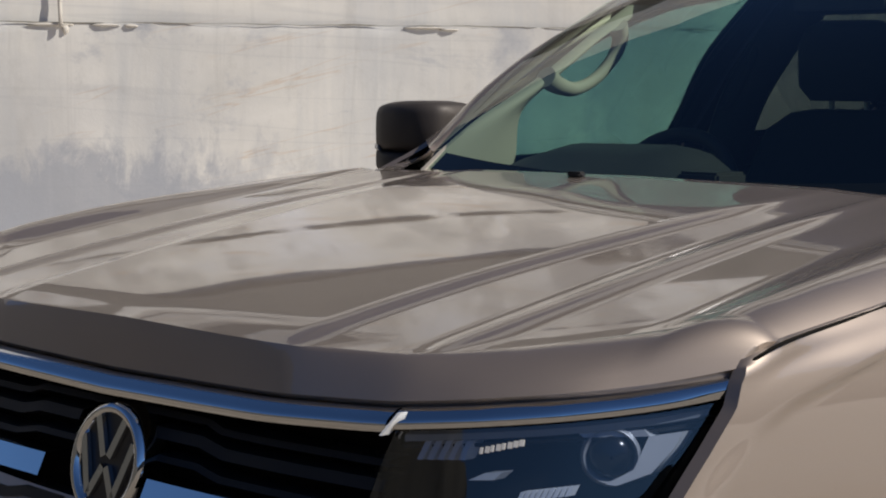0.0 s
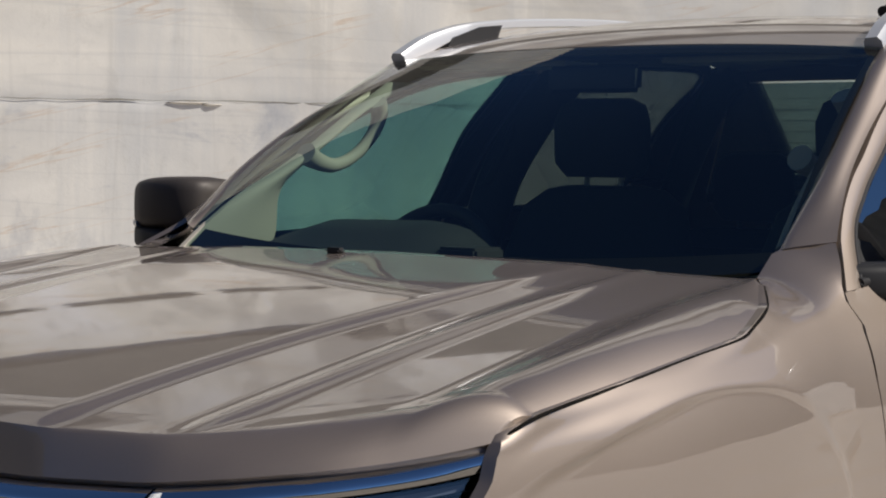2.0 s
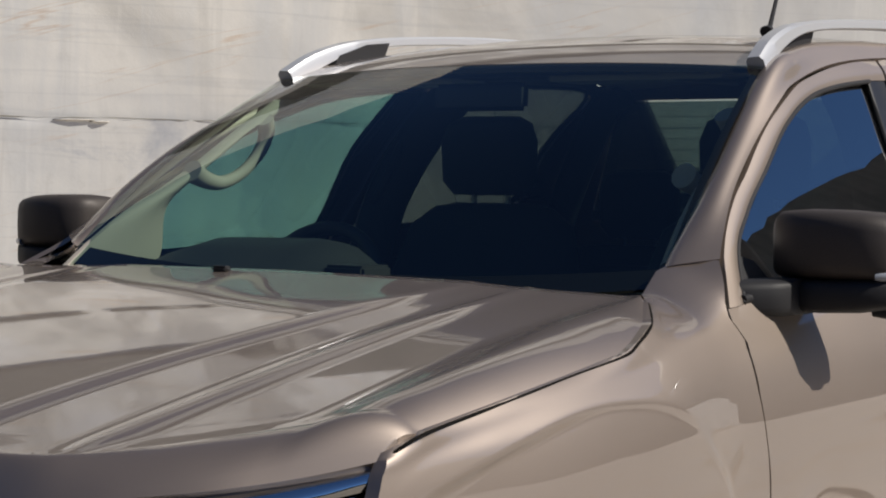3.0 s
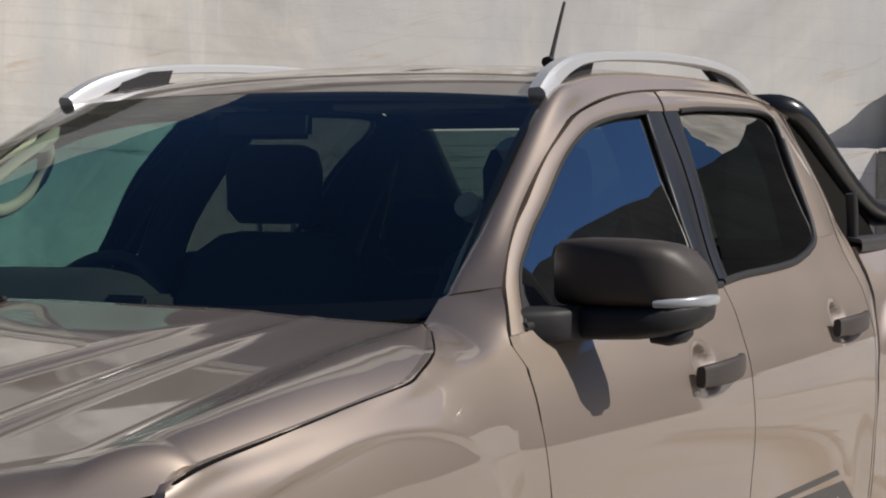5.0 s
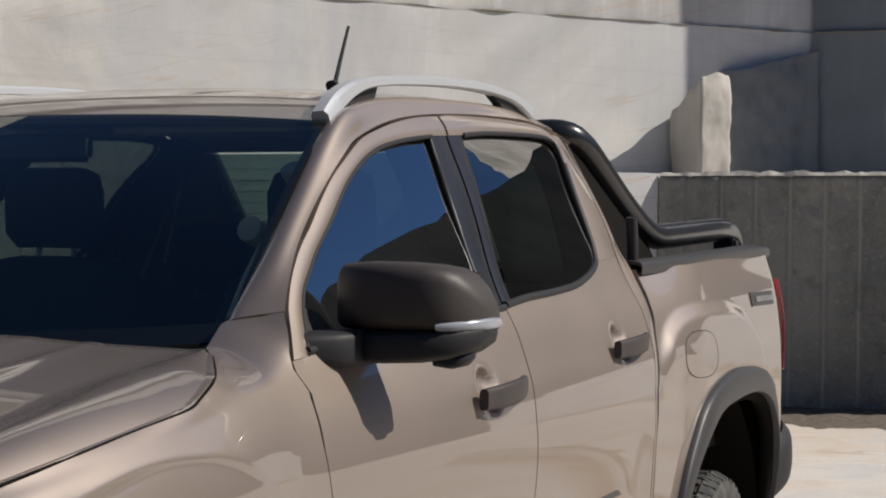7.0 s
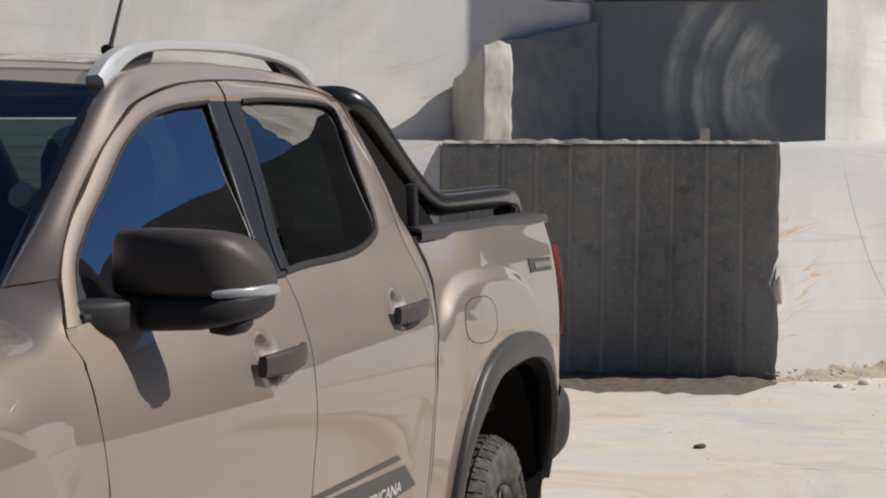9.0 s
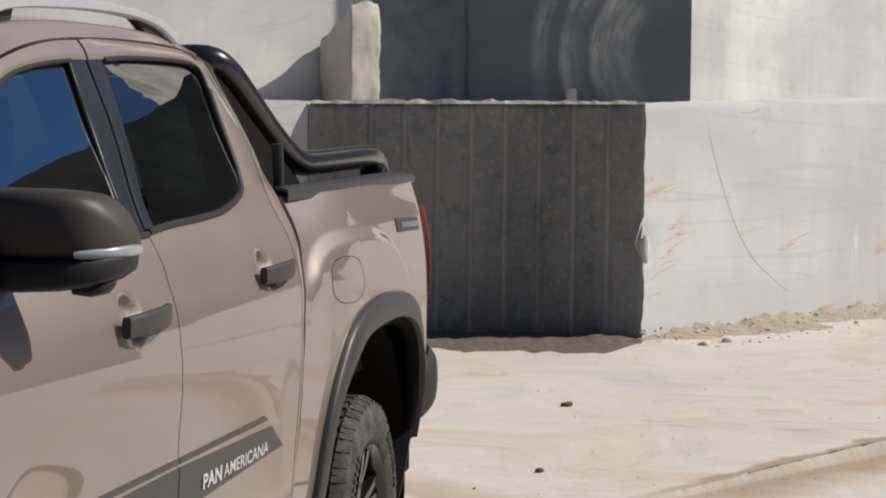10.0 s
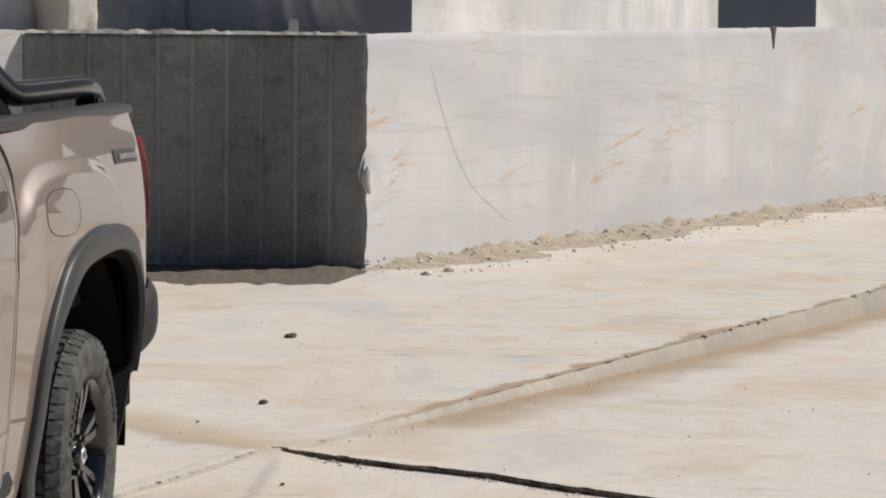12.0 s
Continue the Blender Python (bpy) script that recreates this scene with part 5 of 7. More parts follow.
def ring_panel(outer, inner, n, lip=0.016, inset=0.0):
    a = curve_points([(0, y, z) for y, z in outer], n, False)
    b = curve_points([(0, y, z) for y, z in inner], n, False)
    rows = []
    for k in range(5):
        t = k / 4
        rows.append([Vector((side(p.lerp(q, t).y, p.lerp(q, t).z) + 0.004 * math.sin(math.pi * t) - inset, p.lerp(q, t).y, p.lerp(q, t).z)) for p, q in zip(a, b)])
    return grid_mesh(rows, lip, (-1, 0, -0.3))


def smooth2(pts, n=40):
    return [(p.y, p.z) for p in curve_points([(0, y, z) for y, z in pts], n)]


def glass_x(y, z):
    """The side glass is part of one barrel, leaning in more towards the roof."""
    u = (z - 1.33) / 0.40
    lo, hi = SIDE_X(1.33) + 0.02 * min((y - 0.5) / 1.1, 1.0), SIDE_X(1.73)
    return lo + (hi - lo) * u + 0.050 * u * (1 - u)


def pane(outline, inset, n=26):
    """Side glass: rows between the sill line and the head line of an outline given as (sill, head)."""
    sill, head = (curve_points([(0, y, z) for y, z in q], n) for q in outline)
    rows = []
    for k in range(13):
        t = k / 12
        rows.append([Vector((glass_x(p.lerp(q, t).y, p.lerp(q, t).z) - inset, p.lerp(q, t).y, p.lerp(q, t).z)) for p, q in zip(sill, head)])
    return grid_mesh(rows)


# shut line over the front door (its outer frame edge) and the glass line inside it
F_OUT = smooth2([(0.441, 1.2795), (0.478, 1.312), (0.500, 1.332), (0.524, 1.357), (0.548, 1.377), (0.598, 1.415), (0.673, 1.464), (0.749, 1.505), (0.837, 1.558), (0.923, 1.603), (1.033, 1.647),
                 (1.148, 1.687), (1.266, 1.714), (1.392, 1.737), (1.54, 1.757), (1.682, 1.769)], 60)
F_IN = smooth2([(0.502, 1.2840), (0.537, 1.314), (0.572, 1.350), (0.616, 1.388), (0.682, 1.427), (0.732, 1.457), (0.827, 1.508), (0.988, 1.597), (1.170, 1.660), (1.362, 1.694), (1.574, 1.716)], 60)
R_OUT = smooth2([(1.698, 1.770), (1.80, 1.779), (2.08, 1.791), (2.30, 1.795), (2.44, 1.794), (2.53, 1.780), (2.582, 1.738), (2.600, 1.68), (2.604, 1.60), (2.604, 1.52), (2.594, 1.4425)], 70)
R_IN = smooth2([(1.797, 1.731), (1.90, 1.740), (2.0, 1.747), (2.198, 1.756), (2.40, 1.762), (2.50, 1.758), (2.530, 1.738), (2.505, 1.69), (2.444, 1.604), (2.414, 1.52), (2.398, 1.4300)], 70)


def build_door(flank):
    def own(bm):
        if flank > 0:
            return bm
        for v in bm.verts:
            v.co = tuck(v.co)
        return mirrored(bm)
    fd = sharp(part("front_door", own(door_skin(F_LEAD, SPLIT, BELT_F, 0.47)), PAINT, car), 50)
    rd = sharp(part("rear_door", own(door_skin(SPLIT, R_TRAIL, BELT_R, 0.47)), PAINT, car), 50)
    sharp(part("window_frame", own(ring_panel(F_OUT, F_IN, 60)), PAINT, fd), 50)
    sharp(part("window_frame", own(ring_panel(R_OUT, R_IN, 70)), PAINT, rd), 50)
    # black pillar covers
    sharp(part("pillar_cover", own(ring_panel([(1.458, 1.330), (1.468, 1.42), (1.494, 1.568), (1.574, 1.716)], [(1.525, 1.331), (1.552, 1.41), (1.602, 1.55), (1.676, 1.722)], 20, 0.012, 0.003)), GLOSS, fd, "gloss black pillar cover"), 50)
    sharp(part("pillar_cover", own(ring_panel([(1.537, 1.335), (1.564, 1.41), (1.614, 1.55), (1.690, 1.724)], [(1.600, 1.345), (1.622, 1.41), (1.680, 1.55), (1.792, 1.731)], 20, 0.012, 0.003)), GLOSS, rd, "gloss black pillar cover"), 50)
    # painted heads over the pillar covers
    sharp(part("frame_head", own(ring_panel([(1.574, 1.7175), (1.64, 1.7215), (1.678, 1.7235)], [(1.60, 1.762), (1.64, 1.766), (1.682, 1.769)], 8)), PAINT, fd), 50)
    sharp(part("frame_head", own(ring_panel([(1.692, 1.7245), (1.74, 1.728), (1.797, 1.7315)], [(1.698, 1.7705), (1.74, 1.774), (1.797, 1.779)], 8)), PAINT, rd), 50)
    sharp(part("window_glass", own(pane(([(0.504, 1.288), (0.8, 1.300), (1.1, 1.312), (1.478, 1.331)], F_IN[::6] + [(1.594, 1.717)]), 0.015)), NEARGLASS if flank > 0 else SIDEGLASS, fd, "lightly tinted side window"), 60)
    rear_sill = [(1.600, 1.345), (1.73, 1.349), (1.853, 1.353), (2.092, 1.366), (2.20, 1.380), (2.275, 1.392), (2.36, 1.412), (2.397, 1.436)]
    glass_out = pane((rear_sill, [(1.770, 1.730), (2.0, 1.749), (2.20, 1.758), (2.40, 1.764), (2.50, 1.760), (2.530, 1.740), (2.505, 1.69), (2.45, 1.615)]), 0.010)
    sharp(part("window_glass", own(glass_out), PRIVACY, rd, "dark privacy-tinted rear window"), 60)
    # seals: round black beads along the glass
    for line, d, r in ((F_IN, fd, 0.0050), (R_IN, rd, 0.0060)):
        sharp(part("window_seal", own(tube(on_side(line, 0.001), r, 8, 50)), BLACK, d), 60)
    sharp(part("waist_seal", own(tube(on_side([(0.504, 1.290), (0.8, 1.303), (1.15, 1.317), (1.527, 1.334)], 0.0), 0.0085, 8, 30)), BLACK, fd), 60)
    sharp(part("waist_seal", own(tube(on_side([(1.537, 1.338), (1.70, 1.350), (1.90, 1.358), (2.10, 1.370), (2.22, 1.386), (2.31, 1.404), (2.37, 1.424), (2.402, 1.460), (2.416, 1.52), (2.447, 1.605), (2.506, 1.69)], 0.0), 0.0095, 8, 60)), BLACK, rd), 60)
    # window channel bright edge in the front pane
    sharp(part("glass_run", own(tube(on_side([(1.455, 1.335), (1.465, 1.42), (1.491, 1.568), (1.570, 1.712)], 0.004), 0.004, 6, 20)), FLARE, fd), 60)
    # handles: a recess cup and a bar
    for d, (y0, y1, z0, z1) in ((fd, HANDLES[0]), (rd, HANDLES[1])):
        ym, zm = (y0 + y1) / 2, (z0 + z1) / 2
        xs = side(ym, zm)
        hb = bmesh.new()
        rings = []
        for k in range(13):
            t = k / 12
            y = y0 + (y1 - y0) * t
            z = z0 + (z1 - z0) * t
            w = 0.022
            h = 0.0215 + 0.003 * math.sin(math.pi * t)
            out = 0.030 * math.sin(math.pi * min(max(t, 0.06), 0.97)) ** 0.45 + 0.008
            c = Vector((side(y, z) + out, y, z))
            rings.append([hb.verts.new(c + Vector((0.45 * w * math.copysign(abs(math.cos(a)) ** 0.55, math.cos(a)), 0, h * math.copysign(abs(math.sin(a)) ** 0.55, math.sin(a))))) for a in [2 * math.pi * (q + 0.5) / 16 for q in range(16)]])
        for a, b in zip(rings, rings[1:]):
            for q in range(16):
                hb.faces.new((a[q], a[(q + 1) % 16], b[(q + 1) % 16], b[q]))
        hb.faces.new(rings[0][::-1])
        hb.faces.new(rings[-1])
        bmesh.ops.recalc_face_normals(hb, faces=hb.faces[:])
        sharp(part("door_handle", own(hb), GREYCAP, d, "dark satin pull handle"), 50)
    return fd, rd


doors_left = build_door(1)
doors_right = build_door(-1)


# rear quarter of the cab, behind the rear door
def quarter():
    rows = []
    zs = [0.45 + 0.025 * k for k in range(54)]
    for z in zs:
        a = lerp_table(z, R_TRAIL[0] + [1.45, 1.52, 1.60, 1.68, 1.738, 1.78, 1.80], R_TRAIL[1] + [2.599, 2.607, 2.607, 2.603, 2.585, 2.535, 2.50]) + 0.003
        b = lerp_table(z, *CAB_END)
        if z > 1.795:
            break
        wide = max(0.0, bed_half(2.7, z) - side(b, z)) * soft(z, 1.15, 1.3) * (1 - soft(z, 1.40, 1.47))
        rows.append([Vector((side(a + (b - a) * t, z) - 0.006 * t * t + 0.15 * wide * t ** 1.3, a + (b - a) * t, z)) for t in (0, 0.15, 0.3, 0.5, 0.7, 0.85, 0.94, 1.0)])
    return grid_mesh(rows, 0.03, (-1, 0, 0))


body_part("cab_quarter", quarter(), PAINT, car, "", 50, True)


# back of the cab with its window
def cab_back():
    bm = bmesh.new()
    out = [(-0.86, 0.6), (0.86, 0.6), (0.88, 1.2), (0.84, 1.34), (0.62, 1.77), (0.45, 1.80), (-0.45, 1.80), (-0.62, 1.77), (-0.84, 1.34), (-0.88, 1.2)]
    hole = [(-0.60, 1.36), (0.60, 1.36), (0.66, 1.38), (0.66, 1.41), (0.57, 1.70), (0.54, 1.735), (-0.54, 1.735), (-0.57, 1.70), (-0.66, 1.41), (-0.66, 1.38)]
    o = [bm.verts.new((x, 2.64 - 0.02 * (z > 1.5), z)) for x, z in out]
    h = [bm.verts.new((x, 2.635 - 0.02 * (z > 1.5), z)) for x, z in hole]
    n = len(o)
    for i in range(n):
        bm.faces.new((o[i], o[(i + 1) % n], h[(i + 1) % n], h[i]))
    bmesh.ops.recalc_face_normals(bm, faces=bm.faces[:])
    return bm


body_part("cab_back_wall", cab_back(), PAINT)
body_part("rear_window", grid_mesh([[Vector((x * (0.66 - 0.10 * j / 4), 2.625 - 0.012 * j / 4, 1.37 + 0.36 * j / 4)) for x in (-1, -0.5, 0, 0.5, 1)] for j in range(5)]), REARGLASS, car, "tinted rear window with heater lines")
for k in range(9):
    z = 1.42 + 0.033 * k
    body_part("heater_line", box(-0.55, 0.55, 2.618, 2.6195, z, z + 0.0014), GAP)

# dark inner shell, seen through shut lines, and the underbody
def inner_shell():
    rows = []
    for z in (0.40, 0.7, 1.0, 1.15, 1.26):
        rows.append([Vector((min(side(y, z) - 0.035, 0.90), y, z)) for y in [0.40 + 0.07 * k for k in range(31)]])
    return grid_mesh(rows)


body_part("inner_shell", inner_shell(), GAP, car, "", 60, True)
body_part("underbody", box(-0.78, 0.78, -0.60, 2.60, 0.38, 0.60, 0.05), GAP)
body_part("engine_bay", box(-0.72, 0.72, -0.60, 0.36, 0.55, 1.08, 0.04), GAP)
body_part("door_gap_liner", grid_mesh([[Vector((side(1.5, z) - 0.016, y, z)) for y in (1.47, 1.50, 1.53)] for z in (0.5, 0.9, 1.1, 1.2, 1.28, 1.33)]), GAP, car, "", 60, True)
body_part("sill", tube([(0.86, 0.42, 0.43), (0.86, 1.5, 0.43), (0.86, 2.52, 0.46)], 0.05, 10, 12), BLACK, car, "", 60, True)


# cargo bed
ARCH_IN = ([2.60, 2.700, 2.728, 2.752, 2.790, 2.850, 2.915, 2.99, 3.066, 3.19, 3.303, 3.45, 3.59, 3.70, 3.796, 3.86, 3.913, 3.96, 3.99, 4.4], [0.38, 0.38, 0.45, 0.62, 0.763, 0.83, 0.881, 0.93, 0.965, 0.993, 1.004, 1.008, 1.003, 0.987, 0.955, 0.915, 0.857, 0.76, 0.58, 0.60])
TUB_TOP = lambda y: lerp_table(y, [2.55, 2.70, 3.24, 4.16, 4.30, 4.40], [1.402, 1.406, 1.424, 1.452, 1.446, 1.42])


def bed_side():
    ys = [2.612, 2.64, 2.68, 2.70, 2.72, 2.735, 2.75, 2.77, 2.78, 2.79, 2.80, 2.815, 2.83, 2.85, 2.88, 2.91, 2.95, 3.0, 3.05, 3.1, 3.16, 3.22, 3.3, 3.38, 3.46, 3.54, 3.6, 3.66, 3.72, 3.77, 3.82, 3.86, 3.89, 3.92, 3.94,
          3.96, 3.98, 3.992, 4.02, 4.06, 4.1, 4.15, 4.2, 4.25, 4.30, 4.34, 4.37, 4.40]
    ys = [q for a, b in zip(ys, ys[1:]) for q in (a, (2 * a + b) / 3, (a + 2 * b) / 3)] + ys[-1:]
    rows = []
    for j in range(81):
        t = j / 80
        row = []
        for y in ys:
            z0, z1 = lerp_table(y, *ARCH_IN), TUB_TOP(y)
            z = z0 + (z1 - z0) * t
            yy = y
            if y < 2.775:
                yy = y + (2.775 - y) / 0.163 * (lerp_table(z, *CAB_END) + 0.0055 - 2.612)
            xx = bed_x(max(y, yy), z)
            row.append(Vector((xx, yy, z)))
        rows.append(row)
    return grid_mesh(rows, 0.02, (-1, 0, 0))


body_part("bed_side", bed_side(), PAINT, car, "", 50, True)
body_part("bed_rail_cap", grid_mesh(loft([[(0.836, 2.676, 1.400), (0.862, 2.95, 1.409), (0.872, 3.24, 1.418), (0.872, 4.14, 1.446), (0.846, 4.335, 1.432)],
                                          [(0.838, 2.676, 1.414), (0.864, 2.95, 1.423), (0.874, 3.24, 1.432), (0.874, 4.14, 1.460), (0.848, 4.338, 1.444)],
                                          [(0.826, 2.676, 1.426), (0.852, 2.95, 1.435), (0.862, 3.24, 1.443), (0.862, 4.14, 1.469), (0.836, 4.33, 1.453)],
                                          [(0.77, 2.676, 1.424), (0.79, 3.24, 1.441), (0.79, 4.16, 1.470), (0.78, 4.36, 1.451)],
                                          [(0.765, 2.676, 1.36), (0.78, 3.24, 1.38), (0.78, 4.16, 1.41), (0.77, 4.36, 1.39)]], 40, 4), 0.010, (0, 0.1, -1)), FLARE, car, "black plastic bed rail cap", 50, True)
body_part("bed_inner_side", grid_mesh([[Vector((0.775, y, z)) for y in (2.66, 3.2, 3.8, 4.36)] for z in (0.85, 1.1, 1.42)]), BLACK, car, "", 60, True)
body_part("bed_floor", box(-0.78, 0.78, 2.67, 4.36, 0.80, 0.86), BLACK)
body_part("bed_cover", box(-0.775, 0.775, 2.70, 4.34, 1.355, 1.385, 0.008), BLACK, car, "dark roller cover over the bed")
body_part("tailgate", box(-0.80, 0.80, 4.33, 4.395, 0.62, 1.40, 0.015), PAINT)
body_part("bed_front_wall", box(-0.78, 0.78, 2.665, 2.70, 0.82, 1.40, 0.01), BLACK)
body_part("chassis_rail", box(0.35, 0.45, 2.5, 4.4, 0.52, 0.66, 0.01), GAP, car, "", 40, True)
body_part("rear_axle", lathe([(-0.70, 0.04), (0.70, 0.04)], 14, (0, 3.29, 0.385)), GAP)
# wheel house liner
def liner(cy, y0, y1, r_out=0.935):
    rows = []
    for x in (0.42, 0.70, r_out):
        rows.append([Vector((x, cy + (0.60 if math.cos(a) > 0 else 0.60) * math.cos(a) * 1.0, 0.42 + 0.60 * math.sin(a))) for a in [math.radians(d) for d in range(-12, 193, 6)]])
    bm = grid_mesh(rows)
    back = [bm.verts.new((0.42, cy + 0.62 * math.cos(math.radians(d)), 0.42 + 0.62 * math.sin(math.radians(d)))) for d in range(-12, 193, 12)]
    bm.faces.new(back)
    return bm


body_part("wheel_house", liner(3.38, 0, 0, 0.90), GAP, car, "", 60, True)
body_part("arch_rear_panel", box(0.42, 0.90, 3.975, 4.06, 0.42, 0.98, 0.01), GAP, car, "", 40, True)
body_part("wheel_house", liner(-0.08, 0, 0, 0.90), GAP, car, "", 60, True)

# flare over the rear wheel
FL_IN = [(2.722, 0.34), (2.730, 0.47), (2.746, 0.607), (2.794, 0.768), (2.915, 0.893), (3.066, 0.975), (3.303, 1.002), (3.59, 1.003), (3.796, 0.960), (3.913, 0.857), (3.975, 0.70), (3.995, 0.55)]
FL_OUT = [(2.672, 0.34), (2.682, 0.47), (2.699, 0.62), (2.746, 0.773), (2.839, 0.908), (2.977, 1.027), (3.246, 1.085), (3.486, 1.091), (3.782, 1.060), (3.956, 0.951), (4.033, 0.786), (4.06, 0.60)]


def flare():
    a = curve_points([(0, y, z) for y, z in FL_OUT], 70)
    b = curve_points([(0, y, z) for y, z in FL_IN], 70)
    rows = []
    for t, out in ((0, 0.001), (0.05, 0.014), (0.12, 0.019), (0.5, 0.024), (0.90, 0.028), (0.97, 0.026), (1.0, 0.018), (1.02, -0.02)):
        rows.append([Vector((bed_half(p.lerp(q, t).y, p.lerp(q, t).z) + out, p.lerp(q, t).y, p.lerp(q, t).z)) for p, q in zip(a, b)])
    return grid_mesh(rows)


body_part("arch_lip", tube([(bed_half(y, z) - 0.018, y, z) for y, z in FL_IN], 0.026, 10, 60), GAP, car, "", 60, True)
body_part("wheel_flare", flare(), FLARE, car, "grey plastic wheel arch flare", 50, True)
body_part("front_arch_liner", tube([(0.93, y - 3.46, z - 0.07) for y, z in FL_IN], 0.03, 8, 50), FLARE, car, "", 60, True)
# rear bumper end and mud flap
body_part("rear_bumper", grid_mesh(loft([[(0.60, 4.48, 0.84), (0.86, 4.40, 0.85), (0.935, 4.20, 0.83), (0.925, 4.10, 0.80)],
                                         [(0.62, 4.53, 0.80), (0.88, 4.44, 0.80), (0.962, 4.22, 0.78), (0.940, 4.08, 0.74)],
                                         [(0.62, 4.53, 0.68), (0.88, 4.44, 0.67), (0.962, 4.20, 0.66), (0.935, 4.05, 0.64)],
                                         [(0.60, 4.46, 0.60), (0.84, 4.38, 0.60), (0.93, 4.14, 0.605), (0.91, 4.01, 0.60)]], 24, 4)), BLACK, car, "dark rear bumper corner", 50, True)
body_part("bumper_bar", box(-0.62, 0.62, 4.36, 4.53, 0.60, 0.83, 0.03), BLACK)
body_part("mud_flap", slab([(0.66, 3.99, 0.60), (0.925, 3.985, 0.60), (0.915, 3.87, 0.41), (0.90, 3.80, 0.30), (0.66, 3.80, 0.30)], 0.012, (0, 1, 0)), BLACK, car, "", 30, True)


# fuel flap
def oval(cy, cz, ry, rz, n=40, power=2.6, lean=0.0):
    pts = []
    for k in range(n):
        a = 2 * math.pi * k / n
        c, s = math.cos(a), math.sin(a)
        y = ry * math.copysign(abs(c) ** (2 / power), c)
        z = rz * math.copysign(abs(s) ** (2 / power), s)
        pts.append((cy + y + lean * z, cz + z))
    return pts


ov = oval(2.965, 1.158, 0.165, 0.068, 48, 2.6, -0.15)
fb = bmesh.new()
rg = []
for sc, out in ((1.0, -0.002), (0.985, 0.0008), (0.6, 0.0014), (0.02, 0.0014)):
    rg.append([fb.verts.new((bed_x(2.965 + (y - 2.965) * sc, 1.158 + (z - 1.158) * sc) + out, 2.965 + (y - 2.965) * sc, 1.158 + (z - 1.158) * sc)) for y, z in ov])
for a, b in zip(rg, rg[1:]):
    for q in range(len(a)):
        fb.faces.new((a[q], a[(q + 1) % len(a)], b[(q + 1) % len(a)], b[q]))
bmesh.ops.recalc_face_normals(fb, faces=fb.faces[:])
flap = body_part("fuel_flap", fb, PAINT, car, "", 40)
body_part("flap_gap", tube([(bed_x(y, z) + 0.0005, y, z) for y, z in ov + ov[:1]], 0.0010, 6, 70), GAP, flap, "", 60)

# tail lamps
body_part("tail_lamp", grid_mesh(loft([[(0.895, 4.28, 1.345), (0.865, 4.40, 1.352), (0.76, 4.415, 1.35)],
                                       [(0.922, 4.268, 1.20), (0.885, 4.41, 1.20), (0.76, 4.425, 1.20)],
                                       [(0.925, 4.262, 1.03), (0.885, 4.405, 1.025), (0.76, 4.425, 1.03)]], 14, 8)), RED, car, "red tail lamp", 50, True)
# sports bar of black tube, with its short front posts
body_part("sports_bar", tube([(0.50, 2.735, 1.790), (0.575, 2.745, 1.790), (0.615, 2.79, 1.765), (0.64, 2.90, 1.695), (0.665, 3.04, 1.605), (0.69, 3.16, 1.535), (0.705, 3.24, 1.505), (0.715, 3.36, 1.500), (0.74, 3.9, 1.522), (0.74, 4.12, 1.522), (0.74, 4.20, 1.495), (0.74, 4.23, 1.455)], 0.040, 16, 70), STEELBLACK, car, "black tubular sports bar", 60, True)
body_part("bar_crossbeam", tube([(-0.52, 2.735, 1.790), (-0.3, 2.73, 1.790), (0.3, 2.73, 1.790), (0.52, 2.735, 1.790)], 0.036, 14, 20), STEELBLACK)
body_part("bar_plate", slab([(0.60, 2.70, 1.76), (0.61, 2.80, 1.74), (0.66, 3.04, 1.59), (0.70, 3.22, 1.48), (0.72, 3.26, 1.42), (0.78, 2.70, 1.42)], 0.02, (-1, 0, 0)), GAP, car, "", 30, True)
body_part("bar_post", tube([(0.80, 2.715, 1.405), (0.80, 2.71, 1.48), (0.798, 2.70, 1.550)], 0.016, 12, 10), BLACK, car, "", 60, True)
body_part("bar_foot", box(0.70, 0.78, 4.10, 4.17, 1.45, 1.50, 0.01), BLACK, car, "", 40, True)


# ---- nose of the truck ----
def nose(x, z, out=0.0):
    """A point on the front of the truck, out metres proud of it."""
    return Vector((x, FRONT_Y(x) - out - 0.27 * max(1.06 - z, -0.05), z))


def band(xs, top, bottom, bulge, out):
    """A rounded strip along the nose between two height offsets from the bonnet's edge."""
    rows = []
    for k in range(9):
        t = k / 8
        rows.append([nose(x, FRONT_Z(x) + top + (bottom - top) * t, out + 0.014 * t + bulge * math.sin(math.pi * t)) for x in xs])
    return grid_mesh(rows, 0.012, (0, 1, 0))


def steps(a, b, n):
    return [a + (b - a) * i / (n - 1) for i in range(n)]


SLAT = mat("dark_grille_plastic", (0.006, 0.006, 0.007), 0.6)
grille = new("grille")
grille.parent = car
body_part("chrome_bar", band(steps(-0.553, 0.553, 41), -0.009, -0.036, 0.010, 0.004), CHROME, grille, "polished chrome bar above the grille", 60)
body_part("grille_backing", grid_mesh([[nose(x, z, -0.07) for x in steps(-0.56, 0.56, 15)] for z in (0.72, 0.85, 0.97, 1.045)]), GAP, grille)
